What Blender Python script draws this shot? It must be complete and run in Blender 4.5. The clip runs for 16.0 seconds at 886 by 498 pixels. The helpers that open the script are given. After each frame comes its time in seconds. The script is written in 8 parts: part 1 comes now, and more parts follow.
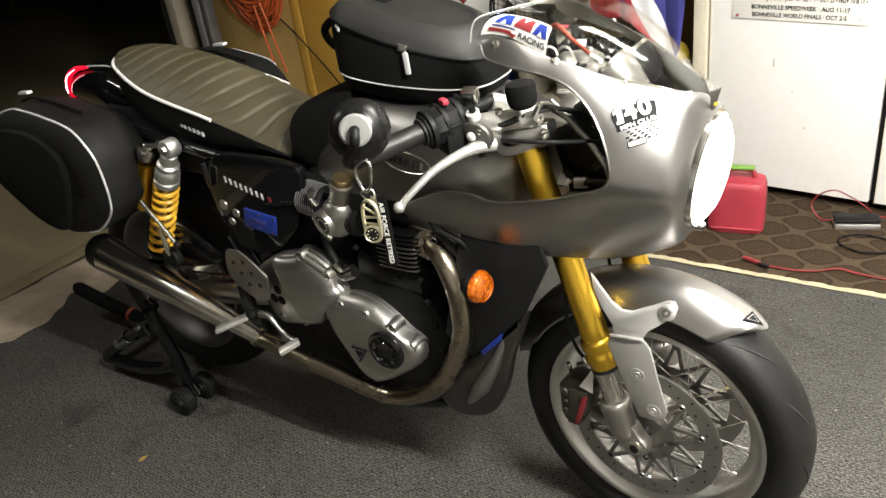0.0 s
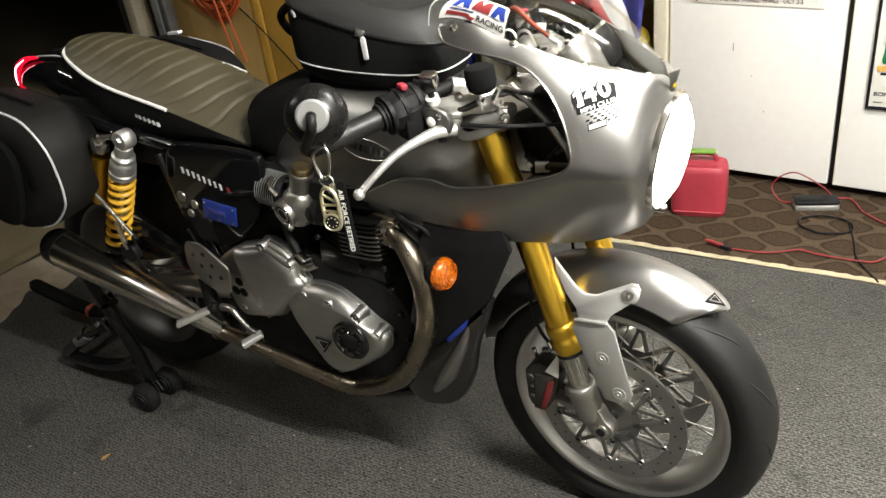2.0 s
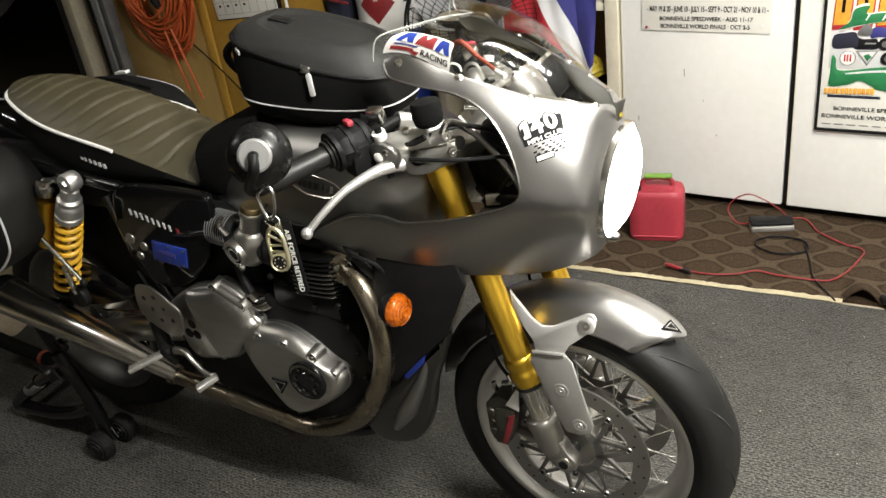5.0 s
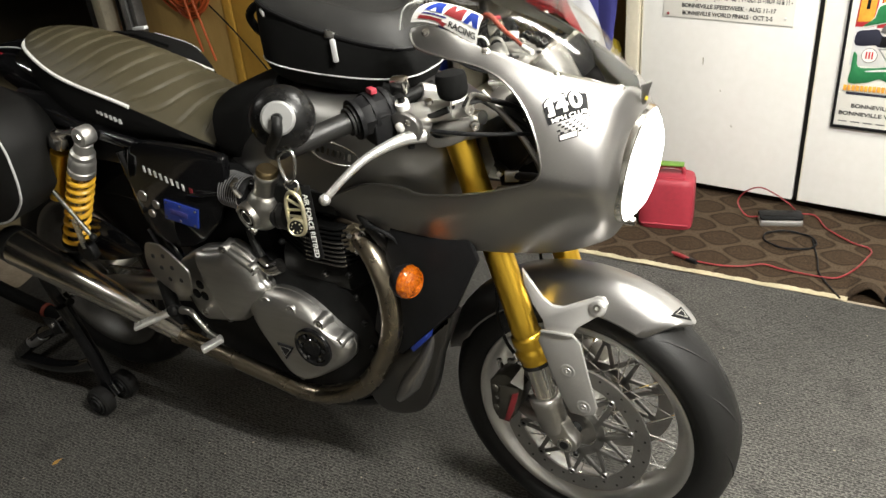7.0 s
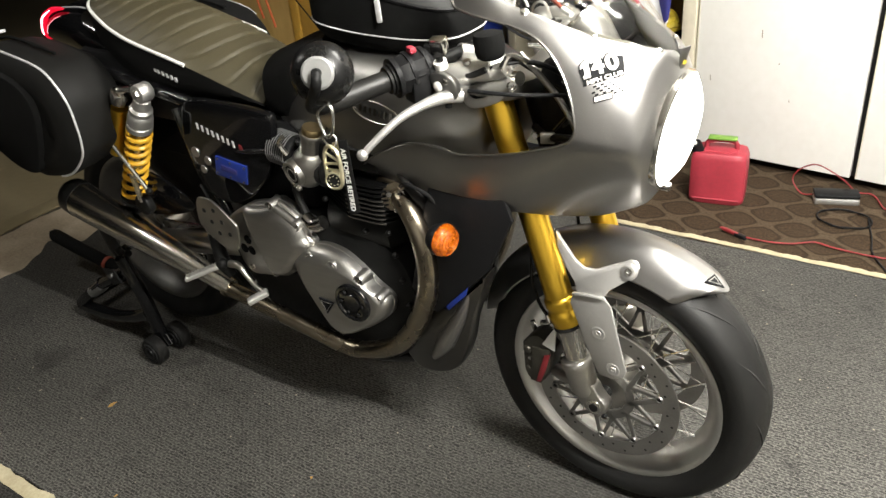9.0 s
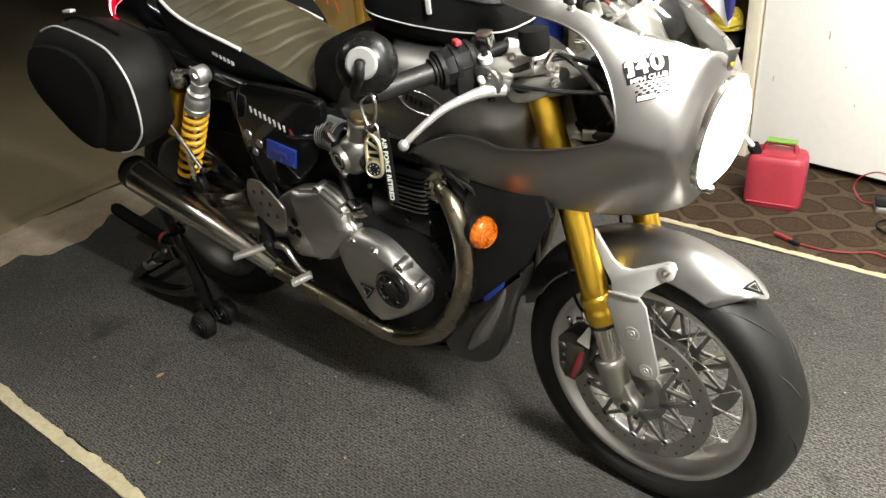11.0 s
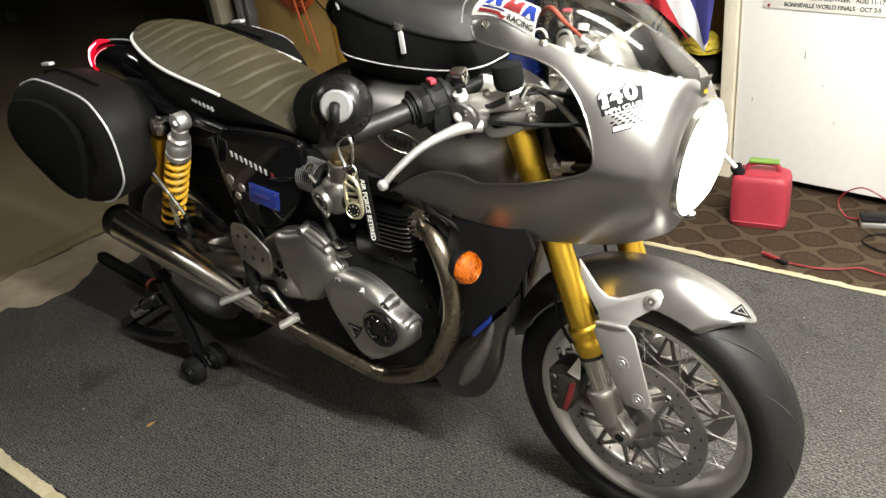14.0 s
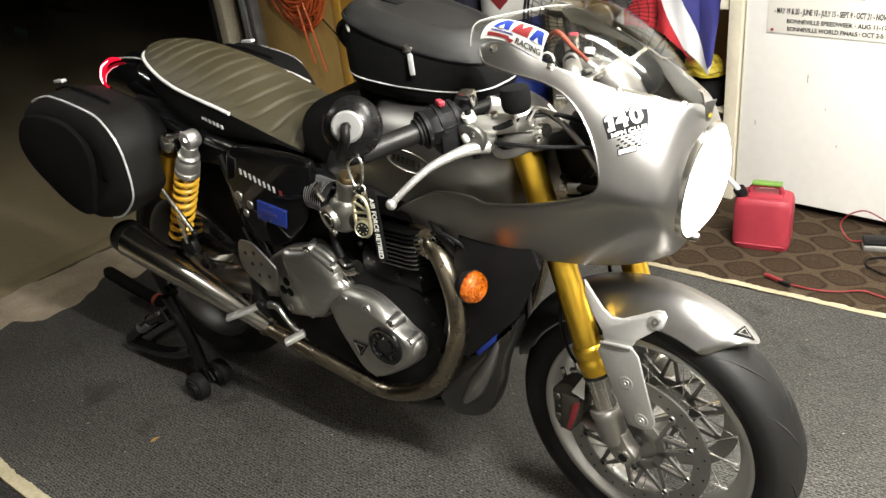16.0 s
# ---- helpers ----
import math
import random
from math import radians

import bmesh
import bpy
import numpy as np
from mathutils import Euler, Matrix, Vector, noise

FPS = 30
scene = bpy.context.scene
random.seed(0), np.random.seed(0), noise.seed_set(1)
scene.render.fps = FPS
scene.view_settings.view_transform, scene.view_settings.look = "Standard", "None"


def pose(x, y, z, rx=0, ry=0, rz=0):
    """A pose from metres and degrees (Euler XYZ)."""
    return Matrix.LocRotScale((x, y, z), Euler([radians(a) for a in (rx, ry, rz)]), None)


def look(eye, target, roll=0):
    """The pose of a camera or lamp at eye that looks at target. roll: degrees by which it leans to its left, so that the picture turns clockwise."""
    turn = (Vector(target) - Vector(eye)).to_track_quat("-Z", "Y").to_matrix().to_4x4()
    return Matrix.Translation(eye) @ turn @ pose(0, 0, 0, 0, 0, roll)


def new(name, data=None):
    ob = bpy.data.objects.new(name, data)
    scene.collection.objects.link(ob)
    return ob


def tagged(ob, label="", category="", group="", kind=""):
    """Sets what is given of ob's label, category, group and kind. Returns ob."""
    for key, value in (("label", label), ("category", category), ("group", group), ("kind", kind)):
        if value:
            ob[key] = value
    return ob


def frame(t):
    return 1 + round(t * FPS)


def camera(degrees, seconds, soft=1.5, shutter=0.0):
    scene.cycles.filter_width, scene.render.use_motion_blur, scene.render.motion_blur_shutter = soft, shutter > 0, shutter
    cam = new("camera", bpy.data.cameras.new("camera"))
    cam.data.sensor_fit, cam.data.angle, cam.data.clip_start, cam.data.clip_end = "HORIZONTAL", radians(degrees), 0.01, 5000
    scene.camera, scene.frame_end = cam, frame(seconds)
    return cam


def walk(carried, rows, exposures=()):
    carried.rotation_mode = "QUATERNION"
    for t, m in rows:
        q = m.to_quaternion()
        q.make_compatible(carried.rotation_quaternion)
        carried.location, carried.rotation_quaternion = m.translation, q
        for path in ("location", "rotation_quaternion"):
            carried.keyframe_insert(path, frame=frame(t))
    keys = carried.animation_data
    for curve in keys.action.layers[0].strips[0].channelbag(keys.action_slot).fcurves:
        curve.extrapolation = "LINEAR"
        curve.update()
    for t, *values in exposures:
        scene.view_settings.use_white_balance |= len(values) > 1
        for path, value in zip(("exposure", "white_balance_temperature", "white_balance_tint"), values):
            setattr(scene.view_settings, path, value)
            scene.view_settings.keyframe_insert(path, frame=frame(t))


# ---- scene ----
cam = camera(57.84, 16.0, shutter=0.0)
ROWS = [
    (0.0, 0.4429, -1.2545, 1.4293, 32.78, -28.49, 7.20),
    (0.5, 0.4353, -1.2666, 1.4305, 33.81, -28.44, 6.77),
    (1.0, 0.4403, -1.2599, 1.4196, 33.52, -28.56, 7.01),
    (1.5, 0.4502, -1.2495, 1.4117, 30.84, -29.20, 7.39),
    (2.0, 0.4453, -1.2415, 1.4161, 30.24, -29.50, 7.09),
    (2.5, 0.4513, -1.2334, 1.4486, 29.62, -28.49, 7.10),
    (3.0, 0.4541, -1.2257, 1.4472, 29.49, -27.83, 7.54),
    (3.5, 0.4551, -1.2186, 1.4404, 28.59, -27.49, 7.61),
    (6.0, 0.4597, -1.2084, 1.4010, 26.55, -28.30, 6.60),
    (6.5, 0.4503, -1.2147, 1.3986, 27.15, -28.69, 5.10),
    (7.0, 0.4351, -1.2218, 1.4100, 28.88, -29.29, 4.79),
    (7.5, 0.4464, -1.2247, 1.4052, 30.34, -29.64, 4.70),
    (8.0, 0.4553, -1.2253, 1.4045, 30.48, -29.95, 5.08),
    (8.5, 0.4667, -1.2335, 1.4061, 31.04, -29.94, 5.13),
    (9.0, 0.4899, -1.2380, 1.3963, 33.40, -30.63, 5.18),
    (11.5, 0.5244, -1.2156, 1.4058, 38.70, -30.76, 5.16),
    (12.0, 0.5223, -1.2050, 1.4068, 38.24, -30.25, 5.90),
    (12.5, 0.5200, -1.2054, 1.4072, 37.11, -29.90, 6.44),
    (13.0, 0.5255, -1.2081, 1.4060, 36.91, -29.65, 6.61),
    (13.5, 0.5269, -1.2083, 1.4077, 36.96, -29.30, 6.61),
    (14.0, 0.5317, -1.2074, 1.4095, 36.65, -28.95, 6.76),
    (14.5, 0.5287, -1.2171, 1.4121, 36.59, -28.82, 6.57),
    (15.0, 0.5312, -1.2206, 1.4121, 36.86, -28.51, 6.36),
    (15.5, 0.5330, -1.2215, 1.4172, 36.90, -28.10, 6.31),
    (16.0, 0.5339, -1.2225, 1.4197, 37.05, -27.62, 6.31),
]
# the phone's own exposure drifts by a few tenths of a stop
STOPS = [(0.0, 0.10), (0.5, 0.14), (1.0, 0.24), (1.5, -0.04), (2.0, -0.06), (2.5, -0.26), (3.0, -0.30), (3.5, -0.28), (6.0, -0.28), (6.5, -0.26), (7.0, -0.20),
         (7.5, 0.02), (8.0, 0.02), (8.5, 0.0), (9.0, 0.11), (11.5, 0.19), (12.0, 0.22), (12.5, 0.17), (13.0, 0.17), (14.0, 0.15), (15.0, 0.14), (16.0, 0.14)]
walk(cam, [(t, pose(x, y, z, 90 + pitch, roll, yaw)) for t, x, y, z, yaw, pitch, roll in ROWS], STOPS)

# ---- light ----
world = bpy.data.worlds.new("night_world")
world.use_nodes = True
scene.world = world
wn = world.node_tree
sky = wn.nodes.new("ShaderNodeTexSky")
sky.sky_type = "NISHITA"
sky.sun_disc = False
sky.sun_elevation = radians(-8)
sky.sun_rotation = radians(180)
wn.nodes["Background"].inputs["Strength"].default_value = 0.05
wn.links.new(sky.outputs["Color"], wn.nodes["Background"].inputs["Color"])


def area_lamp(name, place, target, sx, sy, watts, colour):
    data = bpy.data.lights.new(name, "AREA")
    data.shape, data.size, data.size_y = "RECTANGLE", sx, sy
    data.energy, data.color = watts, colour
    ob = new(name, data)
    ob.matrix_world = look(place, target)
    return ob


# bare ceiling tubes: each shines down and up against the ceiling
TUBE = (1.0, 0.98, 0.92)
for x, y, down, up in ((0.70, 0.50, 80, 22), (1.42, -0.72, 184, 60), (-2.40, -0.90, 13, 1.0)):
    area_lamp("ceiling_tube_lamp", (x, y, 2.36), (x, y, 0), 1.25, 0.30 if y > 0 else 0.06 if x > 0 else 0.03, down, TUBE)
    area_lamp("ceiling_tube_lamp", (x, y, 2.37), (x, y, 3), 1.25, 0.10, up, TUBE)


# ---- materials ----
def mat(name, col, rough=0.5, metal=0.0, col2=None, scale=6.0, fine=90.0, vary=0.25, bump=0.0, bscale=300.0, coat=0.0, spec=0.5, wear=0.12, stretch=None, coat_rough=0.06):
    """Principled surface with two scales of variation in colour and gloss, and fine relief."""
    m = bpy.data.materials.new(name)
    m.use_nodes = True
    nt = m.node_tree
    b = nt.nodes["Principled BSDF"]
    co = nt.nodes.new("ShaderNodeTexCoord").outputs["Object"]
    if stretch:
        mp = nt.nodes.new("ShaderNodeMapping")
        mp.inputs["Scale"].default_value = stretch
        nt.links.new(co, mp.inputs["Vector"])
        co = mp.outputs["Vector"]

    def noise_tex(s, detail=4.0):
        n = nt.nodes.new("ShaderNodeTexNoise")
        n.inputs["Scale"].default_value, n.inputs["Detail"].default_value = s, detail
        nt.links.new(co, n.inputs["Vector"])
        return n.outputs["Fac"]
    big, small = noise_tex(scale), noise_tex(fine)
    add = nt.nodes.new("ShaderNodeMath")
    add.operation = "MULTIPLY_ADD"
    nt.links.new(big, add.inputs[0])
    add.inputs[1].default_value = 0.6
    half = nt.nodes.new("ShaderNodeMath")
    half.operation = "MULTIPLY"
    nt.links.new(small, half.inputs[0])
    half.inputs[1].default_value = 0.4
    nt.links.new(half.outputs[0], add.inputs[2])
    ramp = nt.nodes.new("ShaderNodeValToRGB")
    c2 = col2 or tuple(c * (1 - vary) for c in col)
    ramp.color_ramp.elements[0].position, ramp.color_ramp.elements[1].position = 0.35, 0.65
    ramp.color_ramp.elements[0].color, ramp.color_ramp.elements[1].color = (*c2, 1), (*col, 1)
    nt.links.new(add.outputs[0], ramp.inputs["Fac"])
    nt.links.new(ramp.outputs["Color"], b.inputs["Base Color"])
    rr = nt.nodes.new("ShaderNodeMapRange")
    rr.inputs["From Min"].default_value, rr.inputs["From Max"].default_value = 0.3, 0.7
    rr.inputs["To Min"].default_value, rr.inputs["To Max"].default_value = max(0.02, rough - wear), min(1, rough + wear)
    nt.links.new(add.outputs[0], rr.inputs["Value"])
    nt.links.new(rr.outputs[0], b.inputs["Roughness"])
    b.inputs["Metallic"].default_value = metal
    b.inputs["Coat Weight"].default_value = coat
    b.inputs["Coat Roughness"].default_value = coat_rough
    b.inputs["Specular IOR Level"].default_value = spec
    if bump:
        bp = nt.nodes.new("ShaderNodeBump")
        bp.inputs["Strength"].default_value, bp.inputs["Distance"].default_value = bump, 0.004
        nt.links.new(noise_tex(bscale, 3.0), bp.inputs["Height"])
        nt.links.new(bp.outputs["Normal"], b.inputs["Normal"])
    return m


def glow(name, col, strength):
    m = bpy.data.materials.new(name)
    m.use_nodes = True
    b = m.node_tree.nodes["Principled BSDF"]
    b.inputs["Base Color"].default_value = (*col, 1)
    b.inputs["Emission Color"].default_value = (*col, 1)
    b.inputs["Emission Strength"].default_value = strength
    return m


def glass(name, col, rough=0.02, ior=1.45):
    m = bpy.data.materials.new(name)
    m.use_nodes = True
    b = m.node_tree.nodes["Principled BSDF"]
    b.inputs["Base Color"].default_value = (*col, 1)
    b.inputs["Roughness"].default_value, b.inputs["IOR"].default_value = rough, ior
    b.inputs["Transmission Weight"].default_value = 1.0
    return m


def clear_sheet(name, tint):
    """Thin clear plastic: lets light straight through, with gloss that grows towards grazing."""
    m = bpy.data.materials.new(name)
    m.use_nodes = True
    nt = m.node_tree
    nt.nodes.remove(nt.nodes["Principled BSDF"])
    lw = nt.nodes.new("ShaderNodeLayerWeight")
    lw.inputs["Blend"].default_value = 0.5
    pw = nt.nodes.new("ShaderNodeMath")
    pw.operation, pw.inputs[1].default_value = "POWER", 4.0
    nt.links.new(lw.outputs["Facing"], pw.inputs[0])
    ma = nt.nodes.new("ShaderNodeMath")
    ma.operation, ma.inputs[1].default_value, ma.inputs[2].default_value = "MULTIPLY_ADD", 0.45, 0.035
    nt.links.new(pw.outputs[0], ma.inputs[0])
    tr, gl, mx = nt.nodes.new("ShaderNodeBsdfTransparent"), nt.nodes.new("ShaderNodeBsdfGlossy"), nt.nodes.new("ShaderNodeMixShader")
    tr.inputs["Color"].default_value, gl.inputs["Roughness"].default_value = (*tint, 1), 0.02
    nt.links.new(ma.outputs[0], mx.inputs[0])
    nt.links.new(tr.outputs[0], mx.inputs[1])
    nt.links.new(gl.outputs[0], mx.inputs[2])
    nt.links.new(mx.outputs[0], nt.nodes["Material Output"].inputs["Surface"])
    return m


M = {}
M["silver"] = mat("silver_paint", (0.325, 0.317, 0.308), 0.34, 0.97, scale=3, fine=400, vary=0.06, coat=0.35, wear=0.03, coat_rough=0.14, bump=0.015, bscale=900)
# tank: the fairing's silver again, with shade put into a darker colour
M["darksilver"] = mat("shaded_silver_paint", (0.25, 0.243, 0.230), 0.34, 0.97, scale=3, fine=400, vary=0.07, coat=0.3, wear=0.03, coat_rough=0.22, bump=0.015, bscale=900)
M["alu"] = mat("cast_aluminium", (0.52, 0.505, 0.475), 0.34, 1.0, scale=9, fine=160, vary=0.10, bump=0.04, bscale=600, wear=0.05)
M["cover"] = mat("polished_cast_cover", (0.56, 0.55, 0.525), 0.40, 1.0, col2=(0.46, 0.45, 0.43), scale=7, fine=60, bump=0.03, bscale=420, wear=0.05, stretch=(0.35, 1, 1.6))
M["clear_edge"] = mat("pale_acrylic_edge", (0.40, 0.41, 0.39), 0.25, 0.0, vary=0.1, scale=20)
M["satinalu"] = mat("satin_control_alloy", (0.47, 0.46, 0.44), 0.36, 1.0, scale=16, fine=200, vary=0.15, bump=0.03, bscale=700, wear=0.05)
M["carrier"] = mat("satin_grey_carrier", (0.30, 0.293, 0.280), 0.38, 0.95, scale=20, vary=0.25, bump=0.05, bscale=500)
M["navycloth"] = mat("dark_navy_cloth", (0.012, 0.013, 0.030), 0.85, 0.0, scale=10, fine=300, vary=0.35, bump=0.3, bscale=600)
M["polish"] = mat("polished_alloy", (0.70, 0.68, 0.64), 0.2, 1.0, scale=14, fine=120, vary=0.10, wear=0.04)
M["brushed"] = mat("brushed_steel", (0.86, 0.835, 0.77), 0.24, 1.0, scale=3, fine=14, vary=0.05, wear=0.025)
M["header"] = mat("heat_tinted_steel", (0.36, 0.315, 0.245), 0.27, 1.0, col2=(0.28, 0.235, 0.17), scale=4, fine=12, wear=0.03)
M["gold"] = mat("gold_anodised", (0.88, 0.55, 0.06), 0.31, 1.0, scale=3, fine=20, vary=0.03, wear=0.015)
M["yellow"] = mat("yellow_spring_paint", (0.75, 0.42, 0.03), 0.35, 0.0, scale=12, vary=0.15, coat=0.3)
M["black"] = mat("black_gloss_paint", (0.006, 0.006, 0.0065), 0.07, 0.0, scale=8, vary=0.3, coat=0.25, wear=0.04, spec=0.34)
M["satin"] = mat("black_satin_metal", (0.012, 0.012, 0.0118), 0.40, 0.0, scale=14, vary=0.35, bump=0.1, bscale=500, spec=0.13)
M["rubber"] = mat("tyre_rubber", (0.0115, 0.0111, 0.0106), 0.52, 0.0, col2=(0.009, 0.009, 0.0086), scale=7, fine=160, bump=0.12, bscale=500, spec=0.22)
M["plastic"] = mat("black_plastic", (0.011, 0.011, 0.0115), 0.45, 0.0, scale=16, vary=0.3, bump=0.1, bscale=900, spec=0.12)
M["nylon"] = mat("black_nylon_fabric", (0.0085, 0.0085, 0.0083), 0.9, 0.0, scale=9, fine=500, vary=0.4, bump=0.4, bscale=1400, spec=0.08)
M["moulded"] = mat("moulded_foam_lid", (0.0105, 0.0103, 0.0096), 0.62, 0.0, scale=5, fine=300, vary=0.25, bump=0.12, bscale=1200, spec=0.16)
M["lid"] = mat("dark_grey_moulded_lid", (0.020, 0.0198, 0.019), 0.52, 0.0, scale=5, fine=300, vary=0.25, bump=0.12, bscale=1200, spec=0.25)
M["leather"] = mat("taupe_seat_vinyl", (0.062, 0.0535, 0.0305), 0.44, 0.0, col2=(0.047, 0.040, 0.022), scale=5, fine=220, bump=0.2, bscale=700, spec=0.4)
M["piping"] = mat("white_piping", (0.78, 0.77, 0.74), 0.45, 0.0, scale=20, vary=0.12)
M["reflect"] = mat("silver_reflective_tape", (0.72, 0.72, 0.72), 0.35, 0.3, scale=30, vary=0.15)
M["white"] = mat("white_paint", (0.80, 0.79, 0.76), 0.42, 0.0, col2=(0.74, 0.73, 0.69), scale=1.5, fine=30, bump=0.05, bscale=60)
M["cream"] = mat("cream_shelf_paint", (0.68, 0.63, 0.50), 0.5, 0.0, scale=4, fine=60, vary=0.14)
M["ochre"] = mat("ochre_cabinet_paint", (0.50, 0.29, 0.05), 0.42, 0.0, col2=(0.42, 0.235, 0.035), scale=2.5, fine=40, bump=0.06, bscale=90)
M["tanwood"] = mat("tan_plywood", (0.46, 0.31, 0.11), 0.6, 0.0, col2=(0.36, 0.23, 0.07), scale=3, fine=50, bump=0.1, bscale=120, stretch=(1, 1, 0.15))
M["jamb"] = mat("aged_white_jamb", (0.36, 0.32, 0.24), 0.6, 0.0, scale=5, fine=60, vary=0.3)
M["track"] = mat("galvanised_track", (0.22, 0.22, 0.22), 0.5, 0.6, scale=12, vary=0.35)
M["redcan"] = mat("red_polyethylene", (0.36, 0.030, 0.048), 0.55, 0.0, col2=(0.27, 0.024, 0.038), scale=8, fine=90, bump=0.08, bscale=200)
M["red"] = mat("red_plastic", (0.25, 0.022, 0.025), 0.5, 0.0, scale=12, vary=0.3)
M["green"] = mat("green_plastic", (0.16, 0.30, 0.05), 0.45, 0.0, scale=20, vary=0.25)
M["orange_cord"] = mat("orange_cord_jacket", (0.55, 0.105, 0.025), 0.5, 0.0, scale=20, vary=0.25)
M["blue"] = mat("blue_paint", (0.015, 0.04, 0.28), 0.4, 0.0, scale=8, vary=0.25)
M["flagblue"] = mat("navy_flag_cloth", (0.035, 0.035, 0.20), 0.8, 0.0, scale=12, fine=500, vary=0.25, bump=0.2, bscale=1200)
M["flagred"] = mat("red_flag_cloth", (0.48, 0.02, 0.03), 0.8, 0.0, scale=12, fine=500, vary=0.2, bump=0.2, bscale=1200)
M["flagwhite"] = mat("white_flag_cloth", (0.72, 0.72, 0.74), 0.8, 0.0, scale=12, fine=500, vary=0.1, bump=0.2, bscale=1200)
M["paper"] = mat("poster_paper", (0.78, 0.76, 0.70), 0.5, 0.0, scale=3, fine=40, vary=0.06)
M["ink"] = mat("black_ink", (0.008, 0.008, 0.009), 0.6, 0.0, vary=0.2, spec=0.15)
# near-black; on the white cabinet it is the shade in gaps and recess
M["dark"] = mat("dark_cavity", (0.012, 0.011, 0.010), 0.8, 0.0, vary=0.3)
M["yellowrope"] = mat("yellow_rope", (0.55, 0.42, 0.03), 0.6, 0.0, scale=30, fine=300, vary=0.35, bump=0.4, bscale=400)
M["darkcloth"] = mat("dark_grey_cloth", (0.010, 0.0095, 0.0095), 0.9, 0.0, scale=8, fine=300, vary=0.4, bump=0.3, bscale=500, spec=0.1)
M["concrete"] = mat("rough_concrete", (0.36, 0.30, 0.225), 0.9, 0.0, col2=(0.22, 0.175, 0.12), scale=9, fine=110, bump=0.6, bscale=160)
M["drive"] = mat("driveway_concrete", (0.20, 0.165, 0.095), 0.85, 0.0, col2=(0.15, 0.12, 0.065), scale=1.3, fine=30, bump=0.2, bscale=160)
M["wall"] = mat("garage_wall_paint", (0.72, 0.69, 0.62), 0.7, 0.0, scale=2, fine=40, vary=0.12, bump=0.06, bscale=60)
M["tape"] = mat("old_cream_carpet_tape", (0.47, 0.42, 0.285), 0.7, 0.0, col2=(0.30, 0.255, 0.155), scale=9, fine=110, bump=0.3, bscale=300)
M["bronze"] = mat("bronze_clear_cap", (0.33, 0.25, 0.13), 0.34, 1.0, scale=20, vary=0.25)
M["amber"] = mat("amber_lens", (0.52, 0.125, 0.003), 0.06, 0.0, col2=(0.20, 0.03, 0.001), scale=60, fine=200, coat=1.0, bump=0.9, bscale=140)
M["screen"] = clear_sheet("clear_acrylic_screen", (0.975, 0.975, 0.96))
M["lamp_glow"] = glow("lit_headlamp_lens", (1.0, 0.98, 0.95), 9.0)
M["tail_glow"] = glow("lit_red_tail_lens", (0.9, 0.004, 0.03), 0.9)
M["tail_dark"] = mat("dark_red_lens", (0.12, 0.004, 0.006), 0.15, 0.0, coat=0.8)
M["washer"] = mat("dull_washer_plate", (0.27, 0.27, 0.265), 0.55, 0.3, scale=20, vary=0.1)
M["caliper"] = mat("dark_olive_cast", (0.055, 0.051, 0.040), 0.45, 0.5, scale=30, vary=0.25, bump=0.1, bscale=500)
M["redmark"] = mat("dull_red_mark", (0.20, 0.018, 0.022), 0.5, 0.0, scale=60, vary=0.4)
M["carbon"] = mat("carbon_look_rubber", (0.013, 0.0127, 0.012), 0.40, 0.0, col2=(0.007, 0.007, 0.0065), scale=10, fine=420, bump=0.1, bscale=700, spec=0.35)
M["dullcast"] = mat("dull_cast_alloy", (0.36, 0.35, 0.325), 0.40, 1.0, scale=12, fine=180, vary=0.18, bump=0.06, bscale=500)
M["gun"] = mat("gunmetal_casting", (0.26, 0.253, 0.240), 0.38, 0.9, scale=14, vary=0.2, bump=0.06, bscale=500)
# fairing liner: olive-grey colour in place of reflections on the inner face
M["liner_tone"] = mat("olive_reflection_tone", (0.24, 0.23, 0.185), 0.38, 0.0, col2=(0.17, 0.165, 0.135), scale=9, fine=200, bump=0.15, bscale=500, coat=0.3, coat_rough=0.12)
M["shell"] = mat("soft_black_mirror_shell", (0.007, 0.007, 0.007), 0.30, 0.0, scale=20, vary=0.3, spec=0.28)
# threshold seam: the gap's shade put into a dark colour
M["seamshade"] = mat("dark_seam_shade", (0.06, 0.05, 0.03), 0.95, 0.0, scale=14, fine=90, vary=0.4)
M["greywall"] = mat("grey_wall_paint", (0.40, 0.39, 0.37), 0.7, 0.0, scale=2, fine=40, vary=0.12, bump=0.06, bscale=60)
M["fin"] = mat("black_fin_paint", (0.007, 0.007, 0.007), 0.7, 0.0, scale=14, vary=0.3, spec=0.02)
M["castbright"] = mat("bright_cast_clamp", (0.60, 0.59, 0.565), 0.46, 0.9, scale=14, fine=200, vary=0.12, bump=0.04, bscale=600)
# rear rim: darker copy of the rim metal, shade under the muffler put in
M["shaderim"] = mat("shaded_rear_rim", (0.20, 0.195, 0.185), 0.45, 0.9, scale=8, vary=0.3)
M["pan"] = mat("dark_graphite_paint", (0.085, 0.081, 0.075), 0.38, 0.97, scale=3, fine=400, vary=0.06, coat=0.7, wear=0.02)
M["palegold"] = mat("pale_gold_plating", (0.74, 0.68, 0.48), 0.42, 0.9, scale=40, vary=0.2)
M["printgreen"] = mat("poster_green_ink", (0.02, 0.19, 0.065), 0.5, 0.0, scale=6, vary=0.35)
M["printorange"] = mat("poster_orange_ink", (0.72, 0.27, 0.03), 0.5, 0.0, col2=(0.70, 0.42, 0.05), scale=9)
